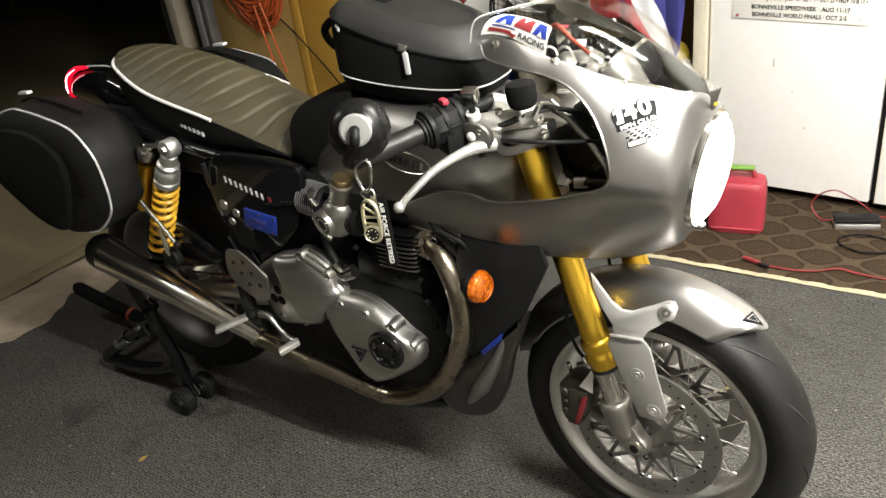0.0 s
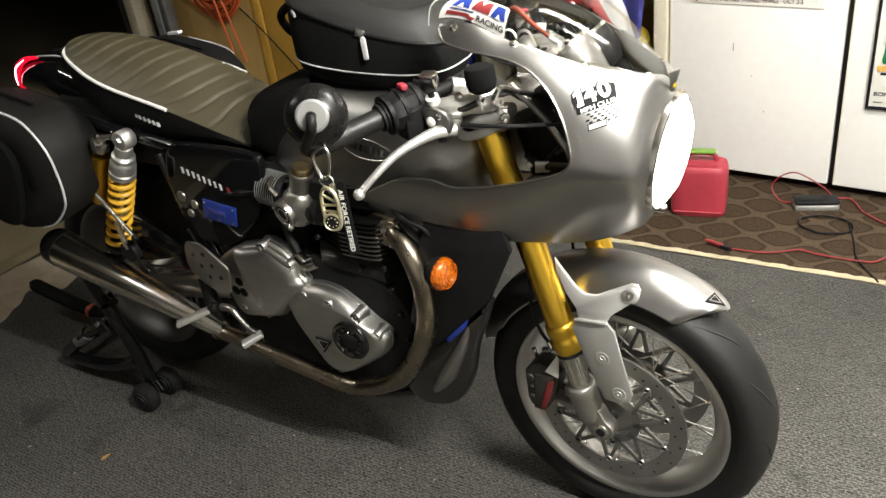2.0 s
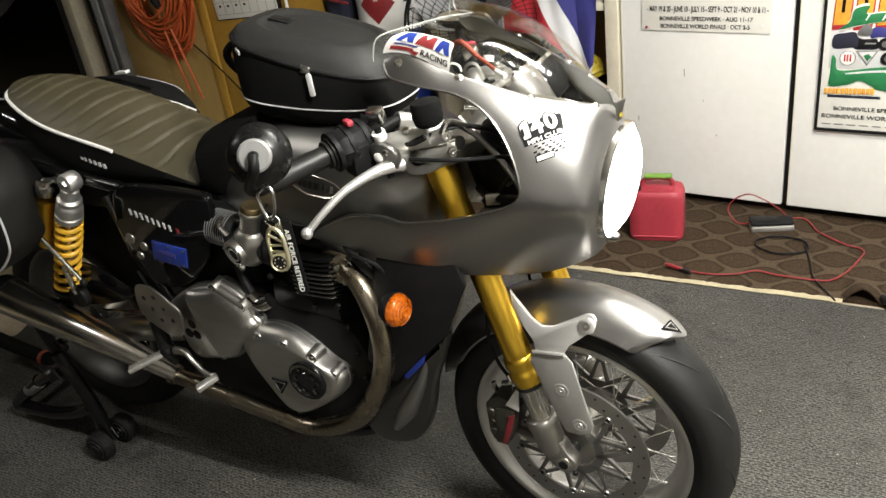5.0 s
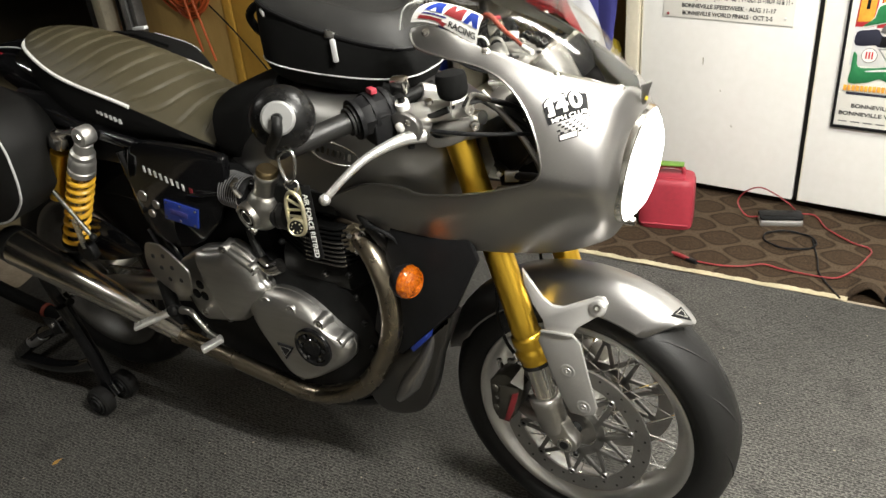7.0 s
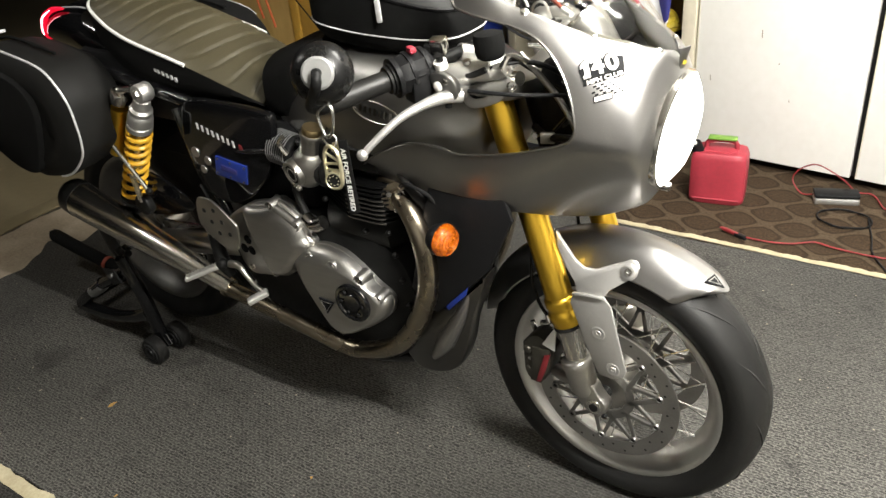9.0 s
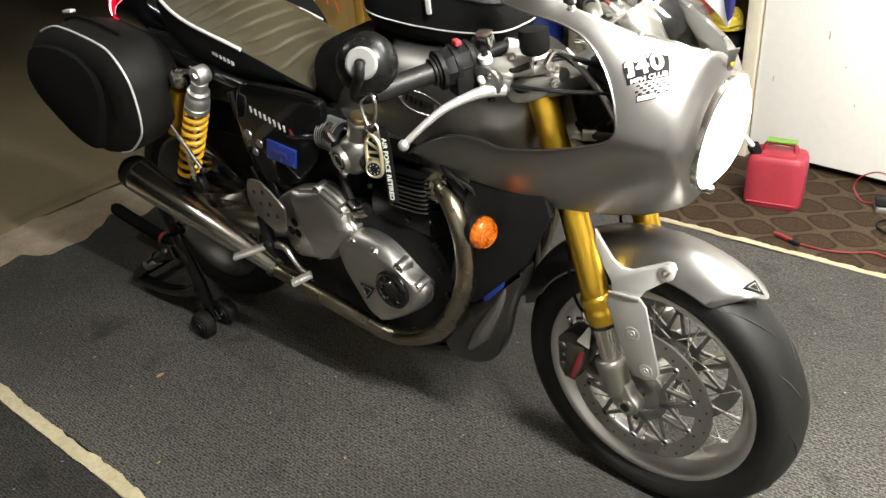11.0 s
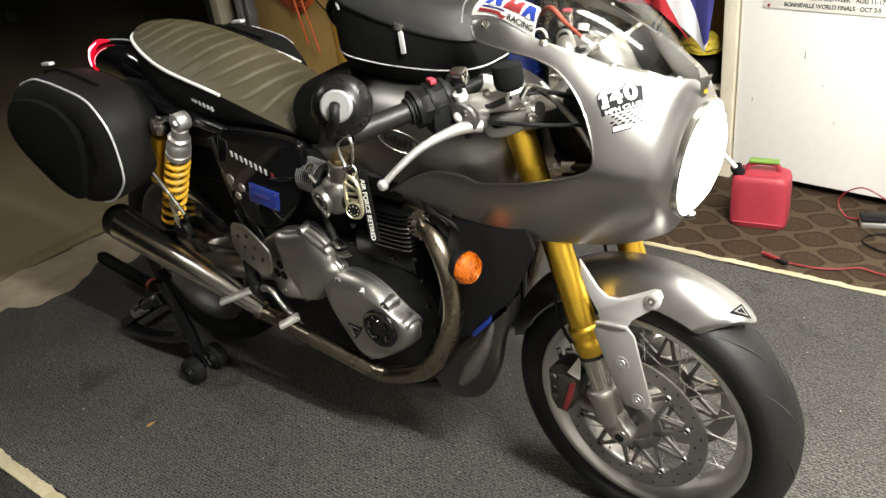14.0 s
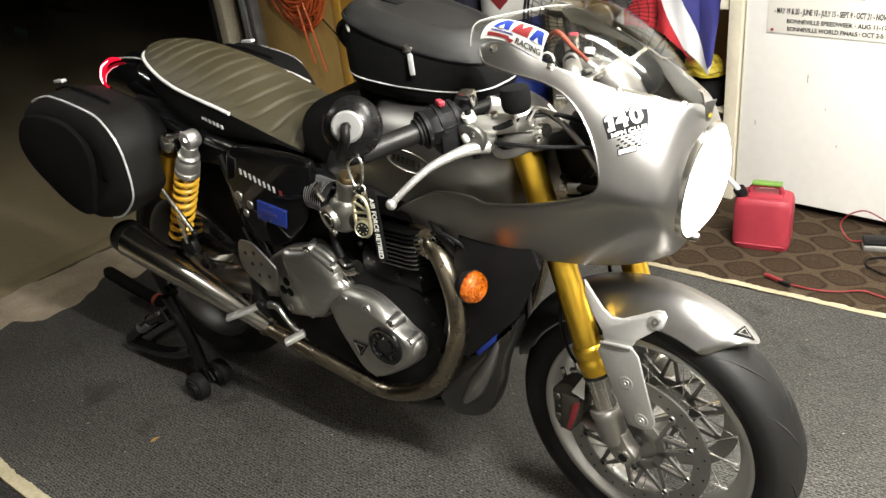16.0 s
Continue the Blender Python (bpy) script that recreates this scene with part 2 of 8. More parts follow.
M["printsky"] = mat("poster_pale_sky_ink", (0.58, 0.60, 0.62), 0.5, 0.0, col2=(0.66, 0.62, 0.58), scale=9)
M["printteal"] = mat("poster_pale_teal_ink", (0.36, 0.52, 0.52), 0.5, 0.0, scale=20, vary=0.3)
M["leaf"] = mat("dry_leaf", (0.45, 0.24, 0.04), 0.7, 0.0, vary=0.4)
M["tail_hot"] = glow("hot_red_led", (1.0, 0.25, 0.30), 9.0)
M["redstrap"] = mat("orange_red_webbing", (0.27, 0.045, 0.022), 0.6, 0.0, scale=20, fine=300, vary=0.4, bump=0.3, bscale=900)
M["guard"] = mat("satin_silver_paint", (0.58, 0.57, 0.55), 0.46, 0.75, scale=6, fine=200, vary=0.06, wear=0.04, bump=0.03, bscale=900)
M["lever"] = mat("bright_lever_alloy", (0.86, 0.85, 0.83), 0.34, 0.85, scale=12, vary=0.08, wear=0.05)
M["disc"] = mat("worn_brake_disc", (0.45, 0.44, 0.42), 0.42, 1.0, scale=12, fine=300, vary=0.25)
M["spoke"] = mat("stainless_spoke", (0.75, 0.74, 0.72), 0.22, 1.0, vary=0.1)
M["rim"] = mat("anodised_rim", (0.69, 0.68, 0.66), 0.30, 1.0, scale=5, fine=40, vary=0.05, wear=0.025)
M["foliage"] = mat("night_foliage", (0.030, 0.050, 0.018), 0.8, 0.0, scale=6, vary=0.5)


def carpet_material(name, a, b, pattern):
    """Short-pile carpet: flecks and ribs, with a lattice of lens shapes where pattern is set."""
    m = bpy.data.materials.new(name)
    m.use_nodes = True
    nt = m.node_tree
    bs = nt.nodes["Principled BSDF"]
    bs.inputs["Roughness"].default_value = 0.95
    bs.inputs["Specular IOR Level"].default_value = 0.15
    co = nt.nodes.new("ShaderNodeTexCoord").outputs["Object"]

    def math_node(op, x, y=None):
        n = nt.nodes.new("ShaderNodeMath")
        n.operation = op
        for i, v in enumerate((x, y)):
            if v is None:
                continue
            if isinstance(v, (int, float)):
                n.inputs[i].default_value = v
            else:
                nt.links.new(v, n.inputs[i])
        return n.outputs[0]

    def noise_tex(s, d=3.0, sx=None):
        n = nt.nodes.new("ShaderNodeTexNoise")
        n.inputs["Scale"].default_value, n.inputs["Detail"].default_value = s, d
        if sx:
            mp = nt.nodes.new("ShaderNodeMapping")
            mp.inputs["Scale"].default_value = sx
            nt.links.new(co, mp.inputs["Vector"])
            nt.links.new(mp.outputs["Vector"], n.inputs["Vector"])
        else:
            nt.links.new(co, n.inputs["Vector"])
        return n.outputs["Fac"]

    def mix(f, p, q):
        n = nt.nodes.new("ShaderNodeMix")
        n.data_type = "RGBA"
        nt.links.new(f, n.inputs["Factor"])
        for k, v in ((6, p), (7, q)):
            if isinstance(v, tuple):
                n.inputs[k].default_value = (*v, 1)
            else:
                nt.links.new(v, n.inputs[k])
        return n.outputs[2]

    def span(v, lo, hi):
        n = nt.nodes.new("ShaderNodeMapRange")
        n.inputs["From Min"].default_value, n.inputs["From Max"].default_value = lo, hi
        nt.links.new(v, n.inputs["Value"])
        return n.outputs[0]
    fleck = noise_tex(170, 4.0, (1, 0.8, 1))
    if pattern:
        col = mix(span(fleck, 0.38, 0.64), b, a)
    else:
        # woven loops in staggered rows, some of them pale
        br = nt.nodes.new("ShaderNodeTexBrick")
        br.inputs["Scale"].default_value = 1.0
        br.inputs["Brick Width"].default_value, br.inputs["Row Height"].default_value = 0.0150, 0.0076
        br.inputs["Mortar Size"].default_value, br.inputs["Mortar Smooth"].default_value = 0.0024, 0.7
        br.inputs["Bias"].default_value = -0.1
        br.inputs["Color1"].default_value, br.inputs["Color2"].default_value, br.inputs["Mortar"].default_value = (*[v * 0.26 for v in a], 1), (*[v * 0.85 for v in a], 1), (*[v * 1.35 for v in a], 1)
        wb = nt.nodes.new("ShaderNodeTexNoise")
        wb.inputs["Scale"].default_value, wb.inputs["Detail"].default_value = 60, 3.0
        nt.links.new(co, wb.inputs["Vector"])
        sm = nt.nodes.new("ShaderNodeVectorMath")
        sm.operation = "MULTIPLY_ADD"
        nt.links.new(wb.outputs["Color"], sm.inputs[0])
        sm.inputs[1].default_value = (0.024, 0.015, 0)
        nt.links.new(co, sm.inputs[2])
        nt.links.new(sm.outputs[0], br.inputs["Vector"])
        col = mix(span(noise_tex(150, 4.0), 0.30, 0.58), tuple(v * 0.9 for v in b), br.outputs["Color"])
    # broad worn and dusty patches
    col = mix(math_node("MULTIPLY", span(noise_tex(1.6, 5.0), 0.45, 0.80), 0.35), col, tuple(v * 0.95 for v in a))
    if pattern:
        sep = nt.nodes.new("ShaderNodeSeparateXYZ")
        nt.links.new(co, sep.inputs[0])
        wob = math_node("MULTIPLY", noise_tex(12, 2.0), 0.5)
        cx = math_node("COSINE", math_node("ADD", math_node("MULTIPLY", sep.outputs[0], pattern[0]), wob))
        cy = math_node("COSINE", math_node("ADD", math_node("MULTIPLY", sep.outputs[1], pattern[1]), wob))
        v = math_node("ABSOLUTE", math_node("ADD", cx, cy))
        band = math_node("MULTIPLY", span(v, 0.46, 0.26), span(fleck, 0.25, 0.55))
        col = mix(band, col, pattern[2])
        ring = math_node("MULTIPLY", span(v, 0.34, 0.48), span(v, 0.85, 0.62))
        col = mix(ring, col, pattern[3])
    else:
        grime = math_node("MULTIPLY", span(noise_tex(1.1, 4.0), 0.42, 0.62), 0.55)
        col = mix(grime, col, tuple(v * 0.75 for v in b))
        spots = math_node("MULTIPLY", span(noise_tex(7, 3.0), 0.60, 0.75), 0.6)
        col = mix(spots, col, tuple(v * 0.5 for v in b))
        crumbs = span(noise_tex(75, 1.0), 0.76, 0.80)
        col = mix(crumbs, col, (0.25, 0.22, 0.17))
    nt.links.new(col, bs.inputs["Base Color"])
    bp = nt.nodes.new("ShaderNodeBump")
    bp.inputs["Strength"].default_value, bp.inputs["Distance"].default_value = 0.7, 0.004
    nt.links.new(math_node("ADD", fleck, math_node("MULTIPLY", noise_tex(420, 2.0), 0.6)), bp.inputs["Height"])
    nt.links.new(bp.outputs["Normal"], bs.inputs["Normal"])
    return m


M["grey_carpet"] = carpet_material("grey_utility_carpet", (0.084, 0.081, 0.0735), (0.029, 0.028, 0.0255), None)
# second strip: carpet colour lowered so the fairing reflects less light from it
M["dimmed_carpet"] = carpet_material("dimmed_utility_carpet", (0.038, 0.036, 0.033), (0.014, 0.0135, 0.0125), None)
M["brown_carpet"] = carpet_material("brown_patterned_carpet", (0.050, 0.032, 0.0185), (0.026, 0.0165, 0.0092),
                                    (2 * math.pi / 0.195, 2 * math.pi / 0.150, (0.070, 0.050, 0.031), (0.024, 0.0150, 0.0088)))


# ---- mesh tools ----
def spline(points, sub=8, closed=False):
    """Catmull-Rom curve through the points."""
    p = [Vector(q) for q in points]
    n = len(p)
    out = []
    for i in range(n if closed else n - 1):
        if closed:
            a, b, c, d = p[i - 1], p[i], p[(i + 1) % n], p[(i + 2) % n]
        else:
            a, b, c, d = p[max(i - 1, 0)], p[i], p[i + 1], p[min(i + 2, n - 1)]
        for k in range(sub):
            t = k / sub
            out.append(0.5 * ((2 * b) + (c - a) * t + (2 * a - 5 * b + 4 * c - d) * t * t + (3 * b - a - 3 * c + d) * t ** 3))
    if not closed:
        out.append(p[-1])
    return out


def loft(rings, closed=True, caps=True):
    n = len(rings[0])
    v = [tuple(q) for r in rings for q in r]
    f = []
    for i in range(len(rings) - 1):
        for j in range(n if closed else n - 1):
            k = (j + 1) % n
            f.append((i * n + j, i * n + k, (i + 1) * n + k, (i + 1) * n + j))
    if caps and closed:
        f.append(tuple(range(n))[::-1])
        f.append(tuple(range((len(rings) - 1) * n, len(rings) * n)))
    return v, f


def join(*geos):
    v, f = [], []
    for gv, gf in geos:
        o = len(v)
        v += list(gv)
        f += [tuple(i + o for i in q) for q in gf]
    return v, f


def moved(geo, m):
    return [tuple(m @ Vector(q)) for q in geo[0]], geo[1]


def mirrored(geo):
    return [(x, -y, z) for x, y, z in geo[0]], [q[::-1] for q in geo[1]]


def tube(points, r, n=10, sub=6, closed=False, smooth_path=True):
    """Round bar along a path; r is one radius or one for each point."""
    pts = spline(points, sub, closed) if smooth_path else [Vector(q) for q in points]
    m = len(pts)
    if isinstance(r, (int, float)):
        radii = [r] * m
    else:
        radii = [r[min(int(i / (m - 1) * (len(r) - 1)), len(r) - 2)] for i in range(m)]
        for i in range(m):
            u = i / (m - 1) * (len(r) - 1)
            k = min(int(u), len(r) - 2)
            radii[i] = r[k] + (r[k + 1] - r[k]) * (u - k)
    rings = []
    prev = None
    for i, q in enumerate(pts):
        d = (pts[(i + 1) % m] - pts[i - 1]) if closed else (pts[min(i + 1, m - 1)] - pts[max(i - 1, 0)])
        d.normalize()
        if prev is None:
            side = d.cross(Vector((0, 0, 1)))
            if side.length < 0.1:
                side = d.cross(Vector((0, 1, 0)))
        else:
            side = prev - d * prev.dot(d)
        side.normalize()
        prev = side
        up = side.cross(d)
        rings.append([q + radii[i] * (side * math.cos(2 * math.pi * j / n) + up * math.sin(2 * math.pi * j / n)) for j in range(n)])
    if closed:
        rings.append(rings[0])
    return loft(rings, True, not closed)


def lathe(profile, origin=(0, 0, 0), axis=(0, 0, 1), n=32, caps=True):
    """Turned body: profile rows are (radius, distance along the axis)."""
    turn = Vector(axis).normalized().to_track_quat("Z", "Y").to_matrix()
    o = Vector(origin)
    rings = [[o + turn @ Vector((r * math.cos(2 * math.pi * j / n), r * math.sin(2 * math.pi * j / n), h)) for j in range(n)] for r, h in profile]
    return loft(rings, True, caps)


def rod(a, b, r, n=10):
    return tube([a, b], r, n, 1, smooth_path=False)


def inset(poly, d):
    """Outline moved inwards by d."""
    n = len(poly)
    area = sum(poly[i][0] * poly[(i + 1) % n][1] - poly[(i + 1) % n][0] * poly[i][1] for i in range(n))
    s = 1 if area > 0 else -1
    out = []
    for i in range(n):
        p, q, r = Vector(poly[i - 1][:2]), Vector(poly[i][:2]), Vector(poly[(i + 1) % n][:2])
        e, f = (q - p).normalized(), (r - q).normalized()
        a, b = Vector((-e.y, e.x)) * s, Vector((-f.y, f.x)) * s
        m = a + b
        if m.length < 1e-4:
            m = a
        m.normalize()
        k = max(0.45, m.dot(a))
        out.append(tuple(q + m * d / k))
    return out


def plate(outline, y0, y1, bevel=0.003, smooth=0, at=None):
    """Slab with rounded edges: outline in x and z, thickness from y0 to y1."""
    o = [(q[0], q[1]) for q in outline]
    if smooth:
        o = [(q.x, q.y) for q in spline([(a, b, 0) for a, b in o], smooth, True)]
    s = 1 if y1 > y0 else -1
    rows = [(inset(o, bevel), y0), (inset(o, bevel * 0.3), y0 + s * bevel * 0.3), (o, y0 + s * bevel), (o, y1 - s * bevel), (inset(o, bevel * 0.3), y1 - s * bevel * 0.3), (inset(o, bevel), y1)]
    geo = loft([[(a, y, b) for a, b in ring] for ring, y in rows])
    return moved(geo, at) if at else geo


def box(x0, x1, y0, y1, z0, z1, r=0.004):
    k = min(r, (x1 - x0) * 0.45, (z1 - z0) * 0.45)
    o = []
    for cx, cz, a in ((x1 - k, z1 - k, 0), (x0 + k, z1 - k, 90), (x0 + k, z0 + k, 180), (x1 - k, z0 + k, 270)):
        for s in (0, 45, 90):
            t = radians(a + s)
            o.append((cx + k * math.cos(t), cz + k * math.sin(t)))
    return plate(o, y0, y1, min(r, abs(y1 - y0) * 0.45))


def ball(c, rx, ry=None, rz=None, n=20, m=12):
    ry, rz = ry or rx, rz or rx
    rings = []
    for i in range(m + 1):
        a = math.pi * (i + 0.02) / (m + 0.04)
        rings.append([(c[0] + rx * math.sin(a) * math.cos(2 * math.pi * j / n), c[1] + ry * math.sin(a) * math.sin(2 * math.pi * j / n), c[2] - rz * math.cos(a)) for j in range(n)])
    return loft(rings)


def mesh_of(name, geo, sharp=38):
    me = bpy.data.meshes.new(name)
    me.from_pydata([tuple(q) for q in geo[0]], [], geo[1])
    bm = bmesh.new()
    bm.from_mesh(me)
    bmesh.ops.recalc_face_normals(bm, faces=bm.faces)
    bm.to_mesh(me)
    bm.free()
    me.polygons.foreach_set("use_smooth", [True] * len(me.polygons))
    me.set_sharp_from_angle(angle=radians(sharp))
    return me


def part(name, geo, material, parent=None, label="", sharp=38):
    """One mesh object under a thing or a part."""
    me = geo if isinstance(geo, bpy.types.Mesh) else mesh_of(name, geo, sharp)
    if not me.materials:
        me.materials.append(material)
    ob = new(name, me)
    if parent:
        ob.parent = parent
    if label:
        ob["label"] = label
    return ob


def thing(name, label, category, group="", place=None):
    ob = new(name)
    ob.empty_display_size = 0.05
    if place:
        ob.matrix_world = place
    return tagged(ob, label, category, group)


def solid(name, geo, material, label, category, group="", kind="", sharp=38):
    """A thing of one mesh."""
    return tagged(part(name, geo, material, None, "", sharp), label, category, group, kind)


def lettering(text, size, m, depth=0.0006, width=None, bold=0.0):
    """Raised letters in the plane of m (x along the line, y up), centred; width squeezes the line to a length."""
    cu = bpy.data.curves.new("letters", "FONT")
    cu.body, cu.size, cu.extrude, cu.align_x, cu.align_y, cu.offset = text, size, depth, "CENTER", "CENTER", bold
    ob = new("letters", cu)
    bpy.context.view_layer.update()
    me = bpy.data.meshes.new_from_object(ob.evaluated_get(bpy.context.evaluated_depsgraph_get()))
    bpy.data.objects.remove(ob)
    v = [q.co.copy() for q in me.vertices]
    f = [tuple(q.vertices) for q in me.polygons]
    bpy.data.meshes.remove(me)
    k = 1.0
    if width:
        w = max(q.x for q in v) - min(q.x for q in v)
        k = width / w
    return [tuple(m @ Vector((q.x * k, q.y, q.z))) for q in v], f


# ---- the garage ----
def wavy_sheet(x0, x1, y0, y1, z, nx, ny, edge):
    """Ground sheet whose edges wander by edge(x, y)."""
    v = []
    for i in range(nx + 1):
        for j in range(ny + 1):
            x, y = x0 + (x1 - x0) * i / nx, y0 + (y1 - y0) * j / ny
            dx, dy = edge(x, y, i in (0, nx), j in (0, ny))
            v.append((x + dx, y + dy, z))
    f = [(i * (ny + 1) + j, (i + 1) * (ny + 1) + j, (i + 1) * (ny + 1) + j + 1, i * (ny + 1) + j + 1) for i in range(nx) for j in range(ny)]
    return v, f


def setting(name, geo, material, label, category="", sharp=38):
    return tagged(part(name, geo, material, None, "", sharp), label, category or name.split("_")[0], "", "structure")


setting("ground", ([(-400, -400, -0.035), (400, -400, -0.035), (400, 400, -0.035), (-400, 400, -0.035)], [(0, 1, 2, 3)]), M["drive"],
        "dim tan concrete driveway outside the open garage", "ground")
fr_rnd = random.Random(21)
EDGE = [(-2.605 + 0.012 * math.sin(7 * y) + 0.008 * math.sin(23 * y + 1) + fr_rnd.uniform(-0.006, 0.006), y, -0.012) for y in [1.4 - 0.025 * k for k in range(176)]]
RING = [(-2.61, -3, -0.012), (3.2, -3, -0.012), (3.2, 3.2, -0.012), (-3.25, 3.2, -0.012), (-3.25, 1.5, -0.012)] + EDGE
setting("floor", (RING + [(x, y, -0.034) for x, y, z in EDGE], [tuple(range(len(RING)))] + [(5 + k, 5 + len(EDGE) + k, 6 + len(EDGE) + k, 6 + k) for k in range(len(EDGE) - 1)]), M["concrete"], "rough pale concrete garage slab at the threshold", "floor")
# strip coloured dark because the shallow gap shades too little by itself
setting("trim_3", box(-2.645, -2.585, -3.0, 1.4, -0.034, -0.028, 0.002), M["seamshade"], "dark seam along the threshold, gap shade put into its colour", "seam")
setting("trim_4", box(-2.742, -2.648, -3.0, 1.4, -0.034, -0.024, 0.004), M["drive"], "low tan concrete lip along the threshold", "threshold")


CUT = [(-3.0, -2.30), (-0.5, -2.31), (-0.35, -2.345), (-0.29, -2.362), (-0.25, -2.285), (-0.22, -2.254), (-0.16, -2.258), (-0.10, -2.244), (-0.01, -2.285), (0.08, -2.345), (0.11, -2.25), (0.14, -2.214), (0.23, -2.24), (0.5, -2.26), (3.0, -2.25)]


def ragged(x, y, ex, ey):
    """The cut edge of the carpet towards the driveway wanders in slow waves."""
    dx = 0.0
    if ex and x < 0:
        for (a, p), (b, q) in zip(CUT, CUT[1:]):
            if a <= y <= b:
                t = (y - a) / (b - a)
                dx = p + (q - p) * t * t * (3 - 2 * t) - x
    return dx, 0.004 * math.sin(9 * x) if ey else 0


def slab(x0, x1, y0, y1, z0, z1, nx, ny, edge):
    top = wavy_sheet(x0, x1, y0, y1, z1, nx, ny, edge)
    v, f = list(top[0]), list(top[1])
    low = len(v)
    ring = [i * (ny + 1) for i in range(nx + 1)] + [nx * (ny + 1) + j for j in range(1, ny + 1)] + [i * (ny + 1) + ny for i in range(nx - 1, -1, -1)] + [j for j in range(ny - 1, 0, -1)]
    v += [(v[i][0], v[i][1], z0) for i in ring]
    n = len(ring)
    f += [(ring[i], low + i, low + (i + 1) % n, ring[(i + 1) % n]) for i in range(n)]
    return v, f


grey = setting("carpet", slab(-2.24, 3.1, -0.70, 1.075, -0.012, 0.0, 60, 150, ragged), M["grey_carpet"],
               "worn grey ribbed utility carpet covering the garage floor", "carpet", 60)
setting("carpet", slab(-2.2, 3.1, -3.0, -0.735, -0.012, -0.001, 50, 30, ragged), M["dimmed_carpet"],
        "second strip of grey utility carpet, darkened to dim fairing reflections", "carpet", 60)
setting("carpet", slab(-2.6, 3.1, 1.105, 2.6, -0.012, -0.001, 40, 20, ragged), M["brown_carpet"],
        "brown carpet with a lattice of lens shapes along the cabinets", "carpet", 60)


def tape_strip(y, w, z, seed, x0=-2.1, x1=3.0):
    rnd = random.Random(seed)
    v, f = [], []
    n = 420
    drift = 0.0
    for i in range(n + 1):
        x = x0 + (x1 - x0) * i / n
        drift = 0.75 * drift + rnd.uniform(-0.0030, 0.0030)
        v += [(x, y - w / 2 + 0.3 * drift, z), (x, y + w / 2 + drift, z)]
    for i in range(n):
        f.append((2 * i, 2 * i + 2, 2 * i + 3, 2 * i + 1))
    return v, f


setting("trim_1", tape_strip(1.088, 0.024, 0.003, 3, -2.1, 0.42), M["tape"], "frayed cream tape along the carpet seam", "tape")
setting("trim_2", tape_strip(-0.717, 0.036, 0.003, 4), M["tape"], "cream tape strip between two grey carpets", "tape")

side = tape_strip(0.0, 0.045, 0.004, 5, -0.69, 1.03)
setting("trim_5", ([(0.612 - math.copysign(0.0225, y) - 0.12 * (y - math.copysign(0.0225, y)), x, z) for x, y, z in side[0]], [q[::-1] for q in side[1]]), M["tape"], "cream tape along the side edge of the carpet", "tape")
# the corner of the brown carpet has rucked up into a small arch
ruck = []
for i in range(15):
    y = 1.095 + 0.20 * i / 14
    k = (1 - i / 14) ** 1.4
    ruck.append([(0.425 + 0.105 * j / 16 + 0.012 * math.sin(9 * y), y, 0.0012 + 0.046 * k * math.sin(math.pi * j / 16) ** 1.3) for j in range(17)])
rv, rf = loft(ruck, False, False)
solid("carpet_fold", (rv + [(x, y, z - 0.004 if z > 0.006 else z) for x, y, z in rv], list(rf) + [tuple(i + len(rv) for i in q[::-1]) for q in rf]), M["brown_carpet"], "rucked corner of the brown carpet", "carpet")
solid("black_bar", tube([(0.525, 1.112, 0.016), (0.60, 1.022, 0.016), (0.80, 0.80, 0.016)], 0.013, 10, 4), M["satin"], "black bar lying on the carpet corner", "bar")

# walls that close the place; the side towards the driveway is the open door
setting("wall_south", box(-2.4, 3.2, -3.0, -2.9, 0, 2.5, 0.002), M["greywall"], "plain grey painted garage wall", "wall")
setting("wall_east", box(3.1, 3.2, -2.9, 2.5, 0, 2.5, 0.002), M["greywall"], "plain painted garage wall", "wall")
setting("wall_north", box(-3.12, 3.2, 2.32, 2.42, 0, 2.5, 0.002), M["wall"], "tan garage wall behind the cabinets", "wall")
setting("ceiling", box(-3.2, 3.2, -3.0, 2.42, 2.5, 2.6, 0.002), M["wall"], "plain painted garage ceiling", "ceiling")
setting("wall_west", box(-3.16, -2.5, 1.76, 1.82, 0, 2.5, 0.002), M["tanwood"], "tan plywood wall panel beside the garage opening", "wall")

jamb = thing("door_jamb", "aged white garage door jamb with dark stop and steel track", "door jamb")
part("post", box(-3.27, -3.205, 1.58, 1.74, 0, 2.45, 0.006), M["jamb"], jamb)
part("stop", box(-3.34, -3.275, 1.60, 1.72, 0, 2.45, 0.004), M["dark"], jamb, "dark weathered door stop")
part("track", tube([(-3.06, 1.62, 0.05), (-3.06, 1.62, 2.3)], 0.03, 8, 2), M["track"], jamb, "grey steel door track")
part("rail", box(-3.02, -2.985, 1.60, 1.66, 0.02, 2.4, 0.004), M["track"], jamb, "grey steel angle rail")
part("seal", tube([(-3.135, 1.64, 0.02), (-3.135, 1.64, 2.3)], 0.016, 8, 2), M["plastic"], jamb, "black rubber seal")

# far dark growth across the driveway
rnd = random.Random(11)
hv, hf = [], []
